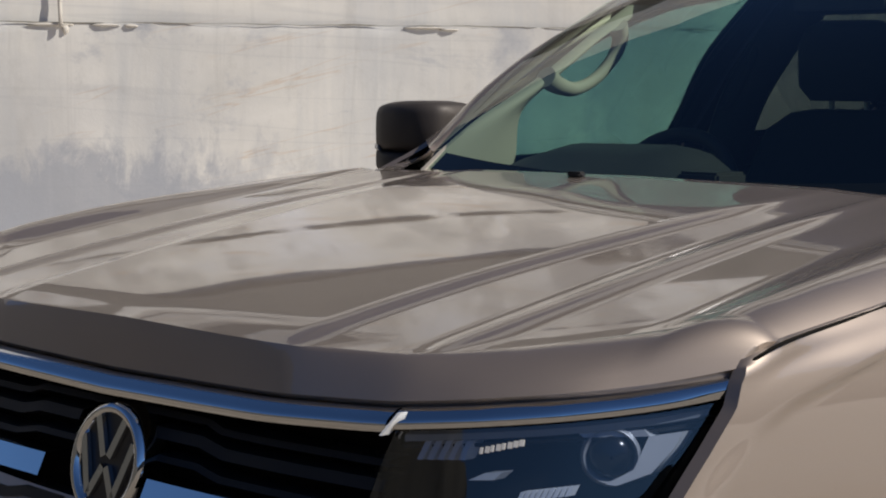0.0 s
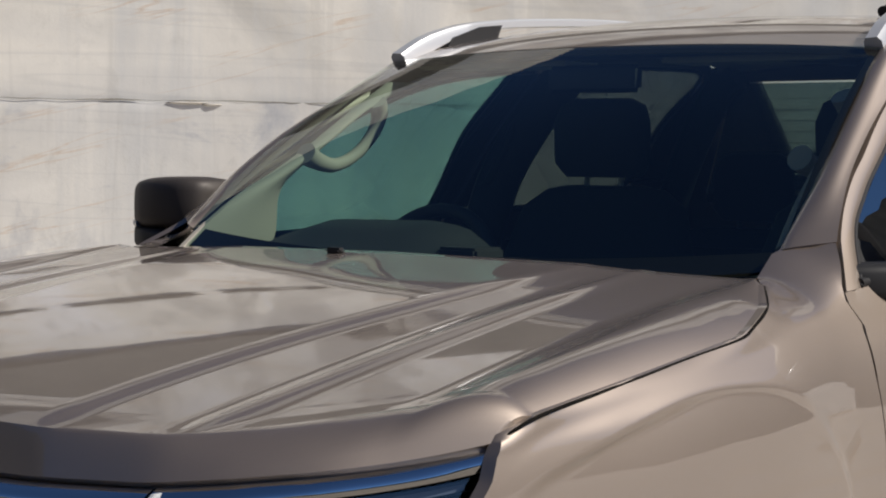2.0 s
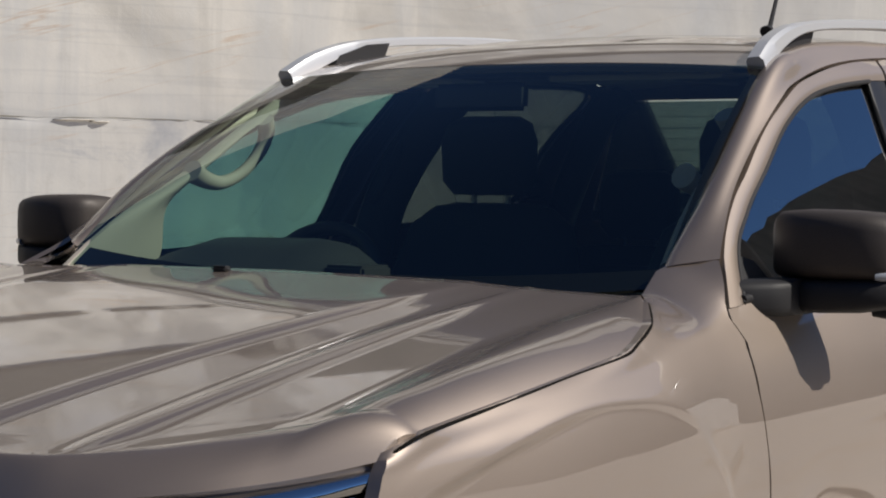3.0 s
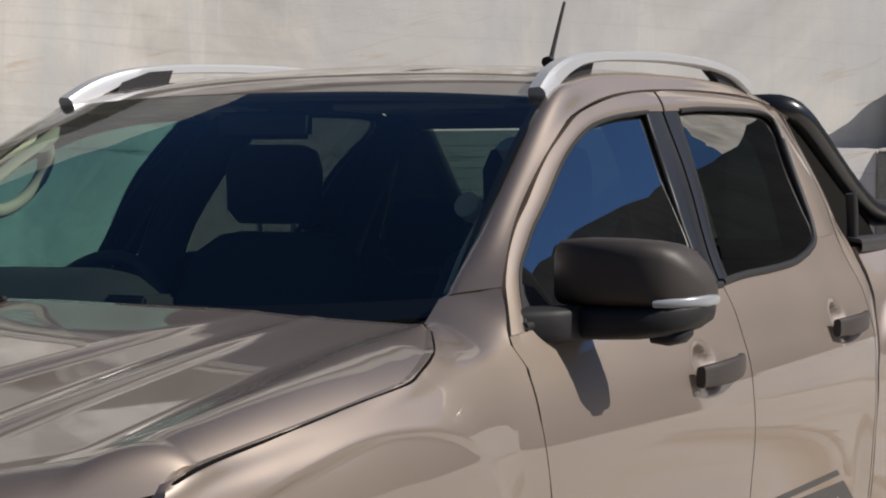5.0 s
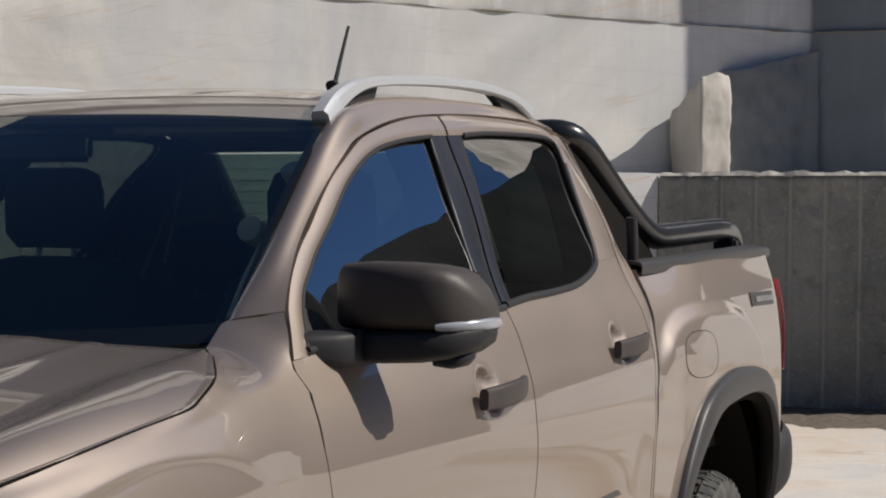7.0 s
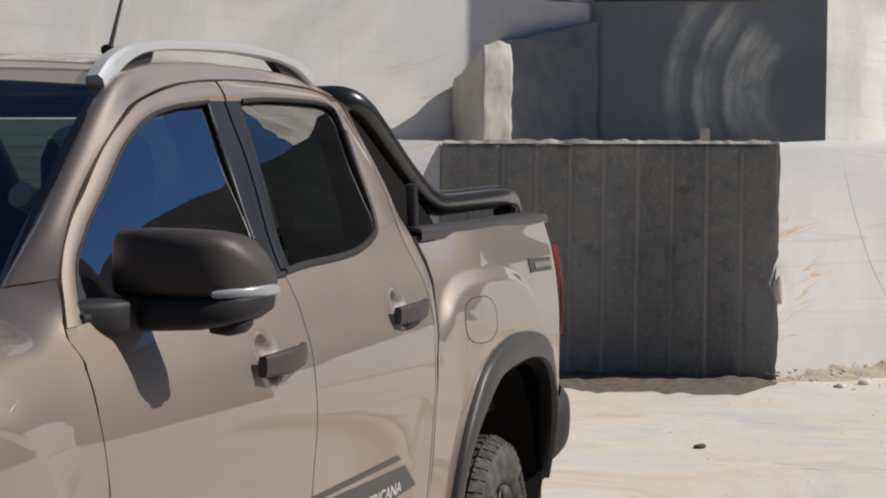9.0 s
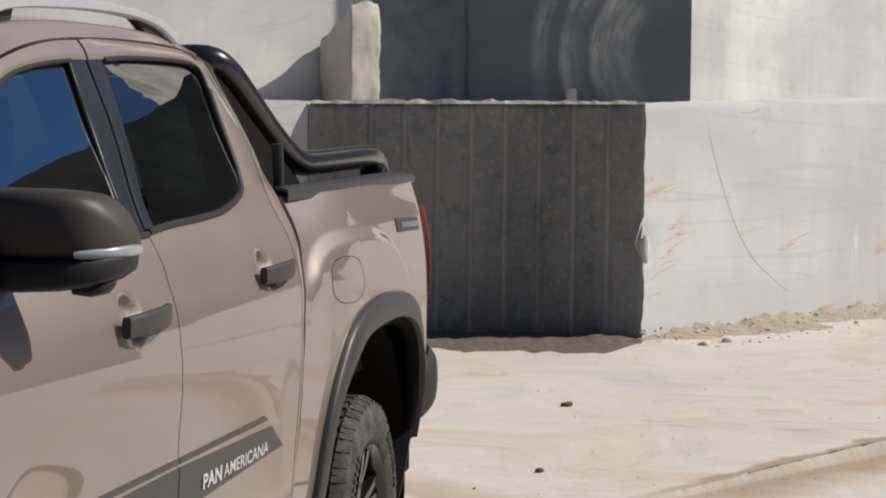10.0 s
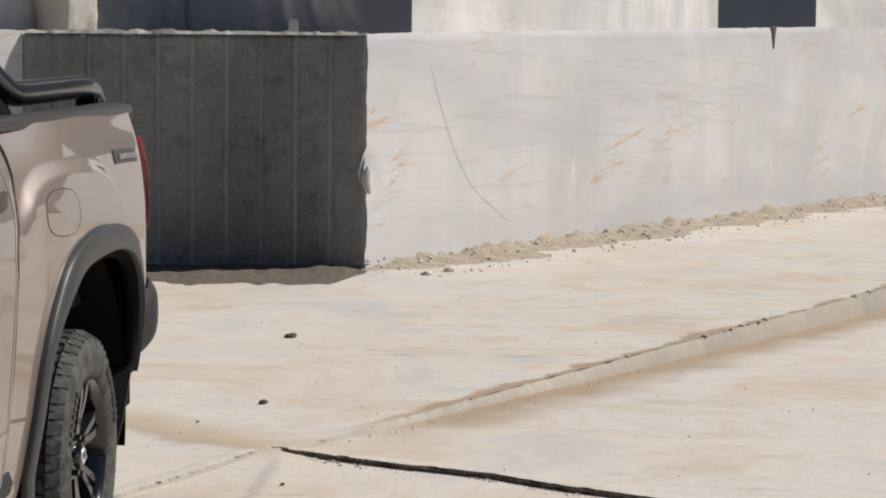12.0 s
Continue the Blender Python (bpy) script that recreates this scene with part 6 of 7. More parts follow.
for z, h in ((1.016, 0.010), (0.985, 0.018), (0.955, 0.010), (0.86, 0.018), (0.825, 0.012), (0.79, 0.018)):
    for sx in (-1, 1):
        xs = steps(0.09 if z < 1.0 else 0.02, 0.535, 18)
        rows = [[nose(sx * x, z + dz - 0.010 * soft(x, 0.20, 0.24), o) for x in xs] for dz, o in ((h, -0.055), (h * 0.8, -0.022), (0.0, -0.018), (-h * 0.4, -0.055))]
        body_part("grille_slat", grid_mesh(rows), SLAT, grille, "", 40)
for sx in (-1, 1):
    for x in steps(0.14, 0.50, 5):
        body_part("grille_web", box(sx * x - 0.007, sx * x + 0.007, -0.80, -0.785, 0.78, 1.02, 0.003), GAP, grille)
    rows = [[nose(sx * x, 0.918 + dz + 0.030 * soft(x, 0.26, 0.32) * 0, o) for x in steps(0.125, 0.52, 20)] for dz, o in ((0.020, -0.03), (0.018, 0.004), (-0.014, 0.010), (-0.019, -0.03))]
    body_part("grille_blade", grid_mesh(rows), CHROME, grille, "bright blade across the grille", 40)

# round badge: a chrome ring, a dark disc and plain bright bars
badge = new("front_badge")
badge.parent = car
tagged(badge, "round chrome front badge")


def on_badge(u, v, out=0.0):
    return Vector((0.026 + u, -0.872 - out + 0.22 * v, 0.946 + v))


bm = bmesh.new()
rings = []
for r, o in ((0.066, 0.004), (0.068, 0.012), (0.075, 0.015), (0.081, 0.011), (0.083, 0.0), (0.083, -0.03)):
    rings.append([bm.verts.new(on_badge(r * math.cos(a), r * math.sin(a), o)) for a in [2 * math.pi * k / 48 for k in range(48)]])
for a, b in zip(rings, rings[1:]):
    for k in range(48):
        bm.faces.new((a[k], a[(k + 1) % 48], b[(k + 1) % 48], b[k]))
bmesh.ops.recalc_face_normals(bm, faces=bm.faces[:])
body_part("badge_ring", bm, CHROME, badge, "", 60)
bm = bmesh.new()
bm.faces.new([bm.verts.new(on_badge(0.069 * math.cos(a), 0.069 * math.sin(a), 0.003)) for a in [2 * math.pi * k / 40 for k in range(40)]][::-1])
body_part("badge_disc", bm, GLOSS, badge)


def badge_bar(a, b, w=0.0062):
    a, b = Vector(a), Vector(b)
    n = Vector((-(b - a).y, (b - a).x)).normalized() * w
    q = [a + n, b + n, b - n, a - n]
    return slab([on_badge(p.x, p.y, 0.004) for p in q], 0.007, (0, -1, 0))


for sx in (-1, 1):
    body_part("badge_bar", badge_bar((sx * 0.032, 0.060), (sx * 0.006, 0.006)), CHROME, badge, "", 30)
    body_part("badge_bar", badge_bar((sx * 0.060, 0.030), (sx * 0.030, -0.048)), CHROME, badge, "", 30)
    body_part("badge_bar", badge_bar((sx * 0.029, -0.050), (sx * 0.004, -0.008)), CHROME, badge, "", 30)


# headlamps
def head_lamp(sx):
    def own(bm):
        return bm if sx > 0 else mirrored(bm)
    lamp = new("headlamp")
    lamp.parent = car
    tagged(lamp, "slim headlamp under a chrome strip")

    def add(name, bm, material, label="", angle=40):
        return sharp(part(name, own(bm), material, lamp, label), angle)
    add("chrome_strip", band(steps(0.558, 0.888, 26), -0.008, -0.033, 0.008, 0.004), CHROME, "", 60)
    joint = slab([nose(0.5525, 1.052, 0.029), nose(0.5558, 1.052, 0.029), nose(0.571, 1.080, 0.024), nose(0.5675, 1.080, 0.024)], 0.014, (0, 1, 0))
    add("strip_joint", joint, WHITE)
    lo = 0.90
    # outline in (x, z): inner edge, outer edge
    def left(z):
        return lerp_table(z, [0.88, 0.969, 1.028, 1.058], [0.520, 0.534, 0.545, 0.554])

    def right(z):
        return lerp_table(z, [0.88, 0.986, 1.06, 1.105, 1.115], [0.802, 0.842, 0.864, 0.876, 0.880])

    def sheet(out, inset):
        rows = []
        for k in range(15):
            row = []
            for i in range(21):
                u = i / 20
                z = 1.0
                for _ in range(4):
                    x = left(z) + inset + (right(z) - left(z) - 2 * inset) * u
                    z = lo + (FRONT_Z(x) - 0.034 - inset - lo) * k / 14
                row.append(nose(x, z, out))
            rows.append(row)
        return rows
    add("housing", grid_mesh(sheet(-0.050, 0.0)), GAP)
    add("lens_cover", grid_mesh(sheet(0.004, 0.002), 0.05, (0, 1, 0)), LAMPGLASS, "clear headlamp lens", 60)
    add("running_light", grid_mesh([[nose(x, FRONT_Z(x) - 0.038 + dz, o) for x in steps(0.562, 0.852, 26)] for dz, o in ((0.0, -0.012), (-0.004, -0.004), (-0.012, -0.006), (-0.014, -0.02))]), LENS, "frosted light strip", 60)
    add("lamp_shelf", grid_mesh([[nose(x, FRONT_Z(x) - 0.055 + dz, o) for x in steps(0.556, 0.85, 20)] for dz, o in ((0.0, -0.012), (-0.005, -0.016), (-0.008, -0.05))]), GLOSS, "", 60)
    for k in range(5):
        x = 0.582 + 0.0125 * k
        add("light_fin", slab([nose(x, 1.022 + 0.001 * k, -0.006), nose(x + 0.007, 1.022 + 0.001 * k, -0.006), nose(x + 0.011, 1.040 + 0.001 * k, -0.008), nose(x + 0.013, 1.046 + 0.001 * k, -0.010), nose(x + 0.004, 1.044 + 0.001 * k, -0.010)], 0.02, (0, 1, 0)), WHITE)
    # projector: a ring and a dark lens
    c = nose(0.768, 1.035, -0.030)
    fwd = Vector((0.66, -0.75, 0)).normalized()
    across = Vector((0.75, 0.66, 0)).normalized()
    for nm, prof, m in (("projector_ring", ((0.036, -0.010), (0.037, 0.006), (0.033, 0.010), (0.029, 0.004), (0.028, -0.01)), SATIN), ("projector_lens", ((0.029, 0.0), (0.024, 0.010), (0.014, 0.016), (0.002, 0.018)), RIM)):
        b2 = bmesh.new()
        rr = [[b2.verts.new(c + fwd * d + across * (r * math.cos(a)) + Vector((0, 0, r * math.sin(a)))) for a in [2 * math.pi * k / 28 for k in range(28)]] for r, d in prof]
        for a, b in zip(rr, rr[1:]):
            for k in range(28):
                b2.faces.new((a[k], a[(k + 1) % 28], b[(k + 1) % 28], b[k]))
        bmesh.ops.recalc_face_normals(b2, faces=b2.faces[:])
        add(nm, b2, m, "", 60)
    add("side_reflector", slab([nose(0.806, 1.060, -0.008), nose(0.834, 1.066, -0.006), nose(0.828, 1.046, -0.008), nose(0.812, 1.016, -0.012), nose(0.782, 1.000, -0.02), nose(0.772, 1.002, -0.02), nose(0.796, 1.020, -0.014)], 0.02, (0, 1, 0)), WHITE, "bright angled reflector")
    add("upper_blade", slab([nose(0.745, 1.063, -0.012), nose(0.80, 1.068, -0.010), nose(0.806, 1.060, -0.010), nose(0.75, 1.058, -0.012)], 0.02, (0, 1, 0)), SATIN)
    add("lower_reflector", slab([nose(0.645, 1.002, -0.012), nose(0.662, 1.012, -0.012), nose(0.680, 1.014, -0.012), nose(0.672, 1.004, -0.012)], 0.02, (0, 1, 0)), WHITE)
    for k in range(9):
        x = 0.700 + 0.0055 * k
        add("reflector_rib", slab([nose(x, 0.980 + 0.001 * k, -0.010), nose(x + 0.0035, 0.981 + 0.001 * k, -0.010), nose(x + 0.0055, 0.993 + 0.001 * k, -0.012), nose(x + 0.002, 0.992 + 0.001 * k, -0.012)], 0.012, (0, 1, 0)), WHITE)
    # small unreadable marking on the lamp as plain bars
    for k, w in enumerate((0.003, 0.007, 0.003, 0.006, 0.003, 0.008, 0.007, 0.006)):
        x = 0.662 + 0.0055 * k
        add("marking_bar", slab([nose(x, 1.037 + 0.0016 * k, 0.006), nose(x + min(w, 0.0045), 1.037 + 0.0016 * k, 0.006), nose(x + min(w, 0.0045), 1.0445 + 0.0016 * k, 0.006), nose(x, 1.0445 + 0.0016 * k, 0.006)], 0.0015, (0, 1, 0)), LETTER)
    return lamp


head_lamp(1)
head_lamp(-1)
body_part("front_bumper", grid_mesh(loft([[(-0.86, -0.56, 0.90), (-0.70, -0.77, 0.90), (-0.3, -0.86, 0.88), (0.3, -0.86, 0.88), (0.70, -0.77, 0.90), (0.86, -0.56, 0.90)],
                                          [(-0.92, -0.58, 0.70), (-0.74, -0.83, 0.70), (-0.3, -0.93, 0.70), (0.3, -0.93, 0.70), (0.74, -0.83, 0.70), (0.92, -0.58, 0.70)],
                                          [(-0.90, -0.58, 0.48), (-0.72, -0.80, 0.46), (-0.3, -0.90, 0.45), (0.3, -0.90, 0.45), (0.72, -0.80, 0.46), (0.90, -0.58, 0.48)]], 40, 6)), PAINT, car, "", 50)


# ---- door mirrors ----
def door_mirror(sx):
    def own(bm):
        return bm if sx > 0 else mirrored(bm)
    mir = new("door_mirror")
    mir.parent = car
    tagged(mir, "dark bronze door mirror with side indicator")

    def ring(x, yc, zc, ry, rz, p=3.2, n=28):
        out = []
        for k in range(n):
            a = 2 * math.pi * k / n
            c, s = math.cos(a), math.sin(a)
            out.append(Vector((x, yc + ry * math.copysign(abs(c) ** (2 / p), c), zc + rz * math.copysign(abs(s) ** (2 / p), s))))
        return out

    def shell(rings):
        bm = bmesh.new()
        g = [[bm.verts.new(p) for p in r] for r in rings]
        n = len(g[0])
        for a, b in zip(g, g[1:]):
            for k in range(n):
                bm.faces.new((a[k], a[(k + 1) % n], b[(k + 1) % n], b[k]))
        bm.faces.new(g[0][::-1])
        bm.faces.new(g[-1])
        bmesh.ops.recalc_face_normals(bm, faces=bm.faces[:])
        return bm
    # cap: (x, y centre, z centre, half depth, half height)
    cap = [ring(*q, 4.4) for q in ((0.834, 0.715, 1.374, 0.018, 0.034), (0.838, 0.706, 1.378, 0.050, 0.052), (0.854, 0.699, 1.381, 0.068, 0.0585), (0.90, 0.692, 1.3825, 0.077, 0.0610), (0.96, 0.692, 1.3820, 0.079, 0.0607),
                                    (1.01, 0.699, 1.3800, 0.078, 0.0595), (1.045, 0.708, 1.3770, 0.074, 0.0570), (1.064, 0.718, 1.3715, 0.067, 0.0525), (1.081, 0.729, 1.3620, 0.057, 0.0430), (1.094, 0.741, 1.3510, 0.044, 0.0310), (1.101, 0.750, 1.3420, 0.030, 0.0190))]
    sharp(part("mirror_cap", own(shell(cap)), GREYCAP, mir, "dark bronze mirror cap"), 50)
    foot = [ring(*q, 4.0) for q in ((0.862, 0.690, 1.2935, 0.062, 0.0290), (0.93, 0.684, 1.2935, 0.071, 0.0300), (1.00, 0.692, 1.2965, 0.072, 0.0300), (1.05, 0.706, 1.301, 0.067, 0.0275), (1.078, 0.721, 1.308, 0.056, 0.0230), (1.096, 0.737, 1.315, 0.041, 0.0155), (1.102, 0.747, 1.319, 0.020, 0.006))]
    sharp(part("mirror_base", own(shell(foot)), BLACK, mir), 50)
    arm = [ring(*q, 4.0) for q in ((0.800, 0.575, 1.2880, 0.082, 0.0340), (0.840, 0.595, 1.2885, 0.082, 0.0340), (0.880, 0.630, 1.2905, 0.078, 0.0330), (0.905, 0.655, 1.2925, 0.072, 0.0315))]
    sharp(part("mirror_arm", own(shell(arm)), BLACK, mir), 50)
    ind = [ring(*q, 3.4) for q in ((1.036, 0.703, 1.3310, 0.073, 0.0090), (1.044, 0.708, 1.3318, 0.0740, 0.0115), (1.066, 0.718, 1.3325, 0.0685, 0.0120), (1.087, 0.732, 1.3340, 0.0570, 0.0115), (1.102, 0.745, 1.3355, 0.041, 0.0105), (1.107, 0.752, 1.3360, 0.024, 0.007))]
    sharp(part("indicator", own(shell(ind)), LENS, mir, "clear side indicator lens"), 50)
    sharp(part("camera_pod", own(shell([ring(*q) for q in ((1.012, 0.69, 1.273, 0.012, 0.004), (1.020, 0.69, 1.271, 0.030, 0.011), (1.045, 0.70, 1.269, 0.032, 0.013), (1.065, 0.705, 1.272, 0.028, 0.011), (1.078, 0.712, 1.280, 0.010, 0.006))])), BLACK, mir), 50)
    sharp(part("arm_joint", own(tube([(0.868, 0.625, 1.320), (0.872, 0.616, 1.300), (0.886, 0.622, 1.268)], 0.004, 8, 12)), GAP, mir), 60)
    sharp(part("mirror_glass", own(box(0.88, 1.07, 0.768, 0.776, 1.335, 1.425, 0.004)), CHROME, mir, "silvered mirror glass"), 40)
    # sail cover in the corner of the door window
    sail = [(0.520, 1.292), (0.552, 1.322), (0.588, 1.362), (0.640, 1.352), (0.672, 1.297)]
    sharp(part("sail_cover", own(slab(on_side(sail, 0.004), 0.02, (-1, 0, 0))), BLACK, mir), 30)


door_mirror(1)
door_mirror(-1)


# ---- roof rails and aerial ----
def rail():
    path = [(0.606, 1.072, 1.720), (0.594, 1.16, 1.768), (0.585, 1.28, 1.808), (0.580, 1.42, 1.830), (0.578, 1.62, 1.847), (0.577, 1.85, 1.861), (0.577, 2.06, 1.867), (0.578, 2.22, 1.863), (0.580, 2.33, 1.852), (0.584, 2.42, 1.827)]
    c = curve_points(path, 60)
    bm = bmesh.new()
    rings = []
    for i, p in enumerate(c):
        t = i / 59
        d = (c[min(i + 1, 59)] - c[max(i - 1, 0)]).normalized()
        up = Vector((1, 0, 0)).cross(d).normalized()
        if up.z < 0:
            up = -up
        h = 0.0115 + 0.012 * (1 - soft(t, 0.0, 0.24)) + 0.006 * soft(t, 0.86, 1.0)
        w = 0.020 - 0.004 * soft(t, 0.7, 1.0)
        sec = [(-1, -0.8), (-1, 0.5), (-0.75, 0.92), (0.55, 1.0), (0.95, 0.6), (1, -0.7), (0.7, -1), (-0.7, -1)]
        rings.append([bm.verts.new(p + Vector((a * w, 0, 0)) + up * (b * h)) for a, b in sec])
    n = len(rings[0])
    for a, b in zip(rings, rings[1:]):
        for k in range(n):
            bm.faces.new((a[k], a[(k + 1) % n], b[(k + 1) % n], b[k]))
    bm.faces.new(rings[0][::-1])
    bm.faces.new(rings[-1])
    bmesh.ops.recalc_face_normals(bm, faces=bm.faces[:])
    return bm


rails = body_part("roof_rail", rail(), SATIN, car, "satin silver roof rail", 40, True)
for own_rail, s in zip(rails, (1, -1)):
    def flank(bm, s=s):
        return bm if s > 0 else mirrored(bm)
    sharp(part("rail_foot", flank(slab([(0.590, 1.20, 1.752), (0.586, 1.23, 1.786), (0.582, 1.33, 1.818), (0.580, 1.42, 1.828), (0.580, 1.40, 1.79), (0.582, 1.30, 1.77)], 0.022, (-1, 0, 0))), BLACK, own_rail), 30)
    sharp(part("rail_foot", flank(slab([(0.578, 2.16, 1.856), (0.578, 2.23, 1.852), (0.58, 2.33, 1.840), (0.584, 2.41, 1.815), (0.580, 2.24, 1.817), (0.578, 2.22, 1.835)], 0.022, (-1, 0, 0))), BLACK, own_rail), 30)
aerial = body_part("roof_aerial", tube([(0.413, 1.55, 1.836), (0.409, 1.575, 1.87), (0.402, 1.62, 1.93), (0.396, 1.66, 1.982)], [0.0060, 0.0052, 0.0046, 0.0040], 8, 16), BLACK, car, "short black roof aerial")
body_part("aerial_base", tube([(0.413, 1.535, 1.830), (0.413, 1.552, 1.840)], [0.016, 0.009], 12, 6), BLACK, aerial)


# ---- wheels ----
def wheel(cx, cy, cz, sx):
    w = new("wheel")
    w.parent = car
    tagged(w, "black alloy wheel with all-terrain tyre")

    def own(bm):
        if sx < 0:
            for v in bm.verts:
                v.co.x = -v.co.x
            bmesh.ops.reverse_faces(bm, faces=bm.faces[:])
        for v in bm.verts:
            v.co += Vector((cx, cy, cz))
        return bm
    prof = [(-0.115, 0.245), (-0.128, 0.29), (-0.126, 0.335), (-0.112, 0.366), (-0.095, 0.377), (0, 0.382), (0.095, 0.377), (0.110, 0.366), (0.124, 0.335), (0.127, 0.30), (0.120, 0.262), (0.108, 0.240), (0.09, 0.236)]
    tyre = sharp(part("tyre", own(lathe(prof, 72)), RUBBER, w, "dusty all-terrain tyre"), 50)
    bm = bmesh.new()
    n = 96
    for k in range(n):
        for x0, x1, ph in ((-0.114, -0.075, 0.0), (-0.066, -0.022, 0.5), (-0.018, 0.018, 0.1), (0.022, 0.066, 0.6), (0.075, 0.114, 0.15)):
            a0 = 2 * math.pi * (k + ph) / n
            a1 = a0 + 2 * math.pi / n * (0.80 + 0.08 * ((k * 7) % 3 - 1))
            skew = 0.02 * (1 if (k % 2) else -1)
            quad = []
            for r_in, lift in ((0.372, 0), (0.3915, 1)):
                for x, a in ((x0, a0), (x1, a0 + skew), (x1, a1 + skew), (x0, a1)):
                    edge = abs(x) > 0.1
                    r = (r_in - 0.0235 if edge else r_in - 0.003) if lift else (0.350 if edge else 0.370)
                    quad.append(bm.verts.new((x * (1.0 if lift else 0.99), r * math.cos(a), r * math.sin(a))))
            lo, hi = quad[:4], quad[4:]
            bm.faces.new(hi)
            for i in range(4):
                bm.faces.new((lo[i], lo[(i + 1) % 4], hi[(i + 1) % 4], hi[i]))
    bmesh.ops.recalc_face_normals(bm, faces=bm.faces[:])
    t = sharp(part("tread", own(bm), RUBBER, tyre), 30)
    tagged(t, kind="stuff")
    # raised marks on the tyre wall, unreadable
    bm = bmesh.new()
    for a0, cnt in ((0.2, 9), (2.3, 7), (4.4, 9)):
        for i in range(cnt):
            a = a0 + 0.085 * i
            q = []
            for da, r in ((0, 0.292), (0.045, 0.292), (0.05, 0.318), (0.008, 0.318)):
                q.append(bm.verts.new((0.1285, r * math.cos(a + da), r * math.sin(a + da))))
            bm.faces.new(q)
    made = bmesh.ops.extrude_face_region(bm, geom=bm.faces[:])["geom"]
    for v in made:
        if isinstance(v, bmesh.types.BMVert):
            v.co.x += 0.0025
    bmesh.ops.recalc_face_normals(bm, faces=bm.faces[:])
    tagged(sharp(part("wall_marking", own(bm), RUBBER, tyre), 30), kind="stuff")
    rim = sharp(part("rim", own(lathe([(0.108, 0.240), (0.112, 0.236), (0.104, 0.226), (0.085, 0.218), (0.02, 0.208), (-0.06, 0.205), (-0.10, 0.23)], 60)), RIM, w, "gloss black alloy rim"), 50)
    for k in range(6):
        for off in (-0.13, 0.13):
            a = 2 * math.pi * k / 6 + 0.35
            b1 = bmesh.new()
            ring0 = []
            for r, ang, ww, x in ((0.045, off * 0.5, 0.017, 0.072), (0.11, off * 0.8, 0.015, 0.078), (0.17, off, 0.015, 0.088), (0.222, off * 1.15, 0.018, 0.092)):
                c = Vector((x, r * math.cos(a + ang), r * math.sin(a + ang)))
                tn = Vector((0, -math.sin(a + ang), math.cos(a + ang)))
                ring0.append([b1.verts.new(c + tn * ww + Vector((-0.03, 0, 0))), b1.verts.new(c + tn * ww * 0.75), b1.verts.new(c - tn * ww * 0.75), b1.verts.new(c - tn * ww + Vector((-0.03, 0, 0)))])
            for p, q in zip(ring0, ring0[1:]):
                for i in range(4):
                    b1.faces.new((p[i], p[(i + 1) % 4], q[(i + 1) % 4], q[i]))
            bmesh.ops.recalc_face_normals(b1, faces=b1.faces[:])
            sharp(part("spoke", own(b1), RIM, w), 40)
    hub = sharp(part("hub", own(lathe([(0.03, 0.088), (0.066, 0.085), (0.074, 0.072), (0.076, 0.042), (0.090, 0.038), (0.094, 0.030), (0.094, 0.001)], 36)), RIM, w), 40)
    sharp(part("hub_badge", own(lathe([(0.0945, 0.026), (0.0965, 0.024), (0.0965, 0.019), (0.0948, 0.018)], 28)), SATIN, hub), 40)
    for k in range(6):
        a = 2 * math.pi * k / 6 + 0.8
        sharp(part("wheel_nut", own(lathe([(0.07, 0.011), (0.088, 0.0105), (0.091, 0.007), (0.091, 0.0005)], 6, (0, 0.062 * math.cos(a), 0.062 * math.sin(a)))), RIM, hub), 30)
    sharp(part("brake_drum", own(lathe([(-0.06, 0.15), (0.03, 0.15), (0.035, 0.13), (0.035, 0.01)], 40)), GAP, w), 40)


wheel(0.822, 3.29, 0.388, 1)
wheel(-0.822, 3.29, 0.388, -1)
wheel(0.800, -0.10, 0.388, 1)
wheel(-0.800, -0.10, 0.388, -1)


# ---- stripes and lettering on the doors ----
def foil(pts, skin, lift=0.0022, cuts=14):
    """A thin foil strip laid over the flank: pts are four (y, z) corners."""
    a, b, c, d = pts
    rows = []
    for k in range(5):
        t = k / 4
        p0 = (a[0] + (d[0] - a[0]) * t, a[1] + (d[1] - a[1]) * t)
        p1 = (b[0] + (c[0] - b[0]) * t, b[1] + (c[1] - b[1]) * t)
        row = []
        for i in range(cuts + 1):
            u = i / cuts
            y, z = p0[0] + (p1[0] - p0[0]) * u, p0[1] + (p1[1] - p0[1]) * u
            row.append(Vector((skin(y, z) + lift, y, z)))
        rows.append(row)
    return grid_mesh(rows, 0.0035, (-1, 0, 0))


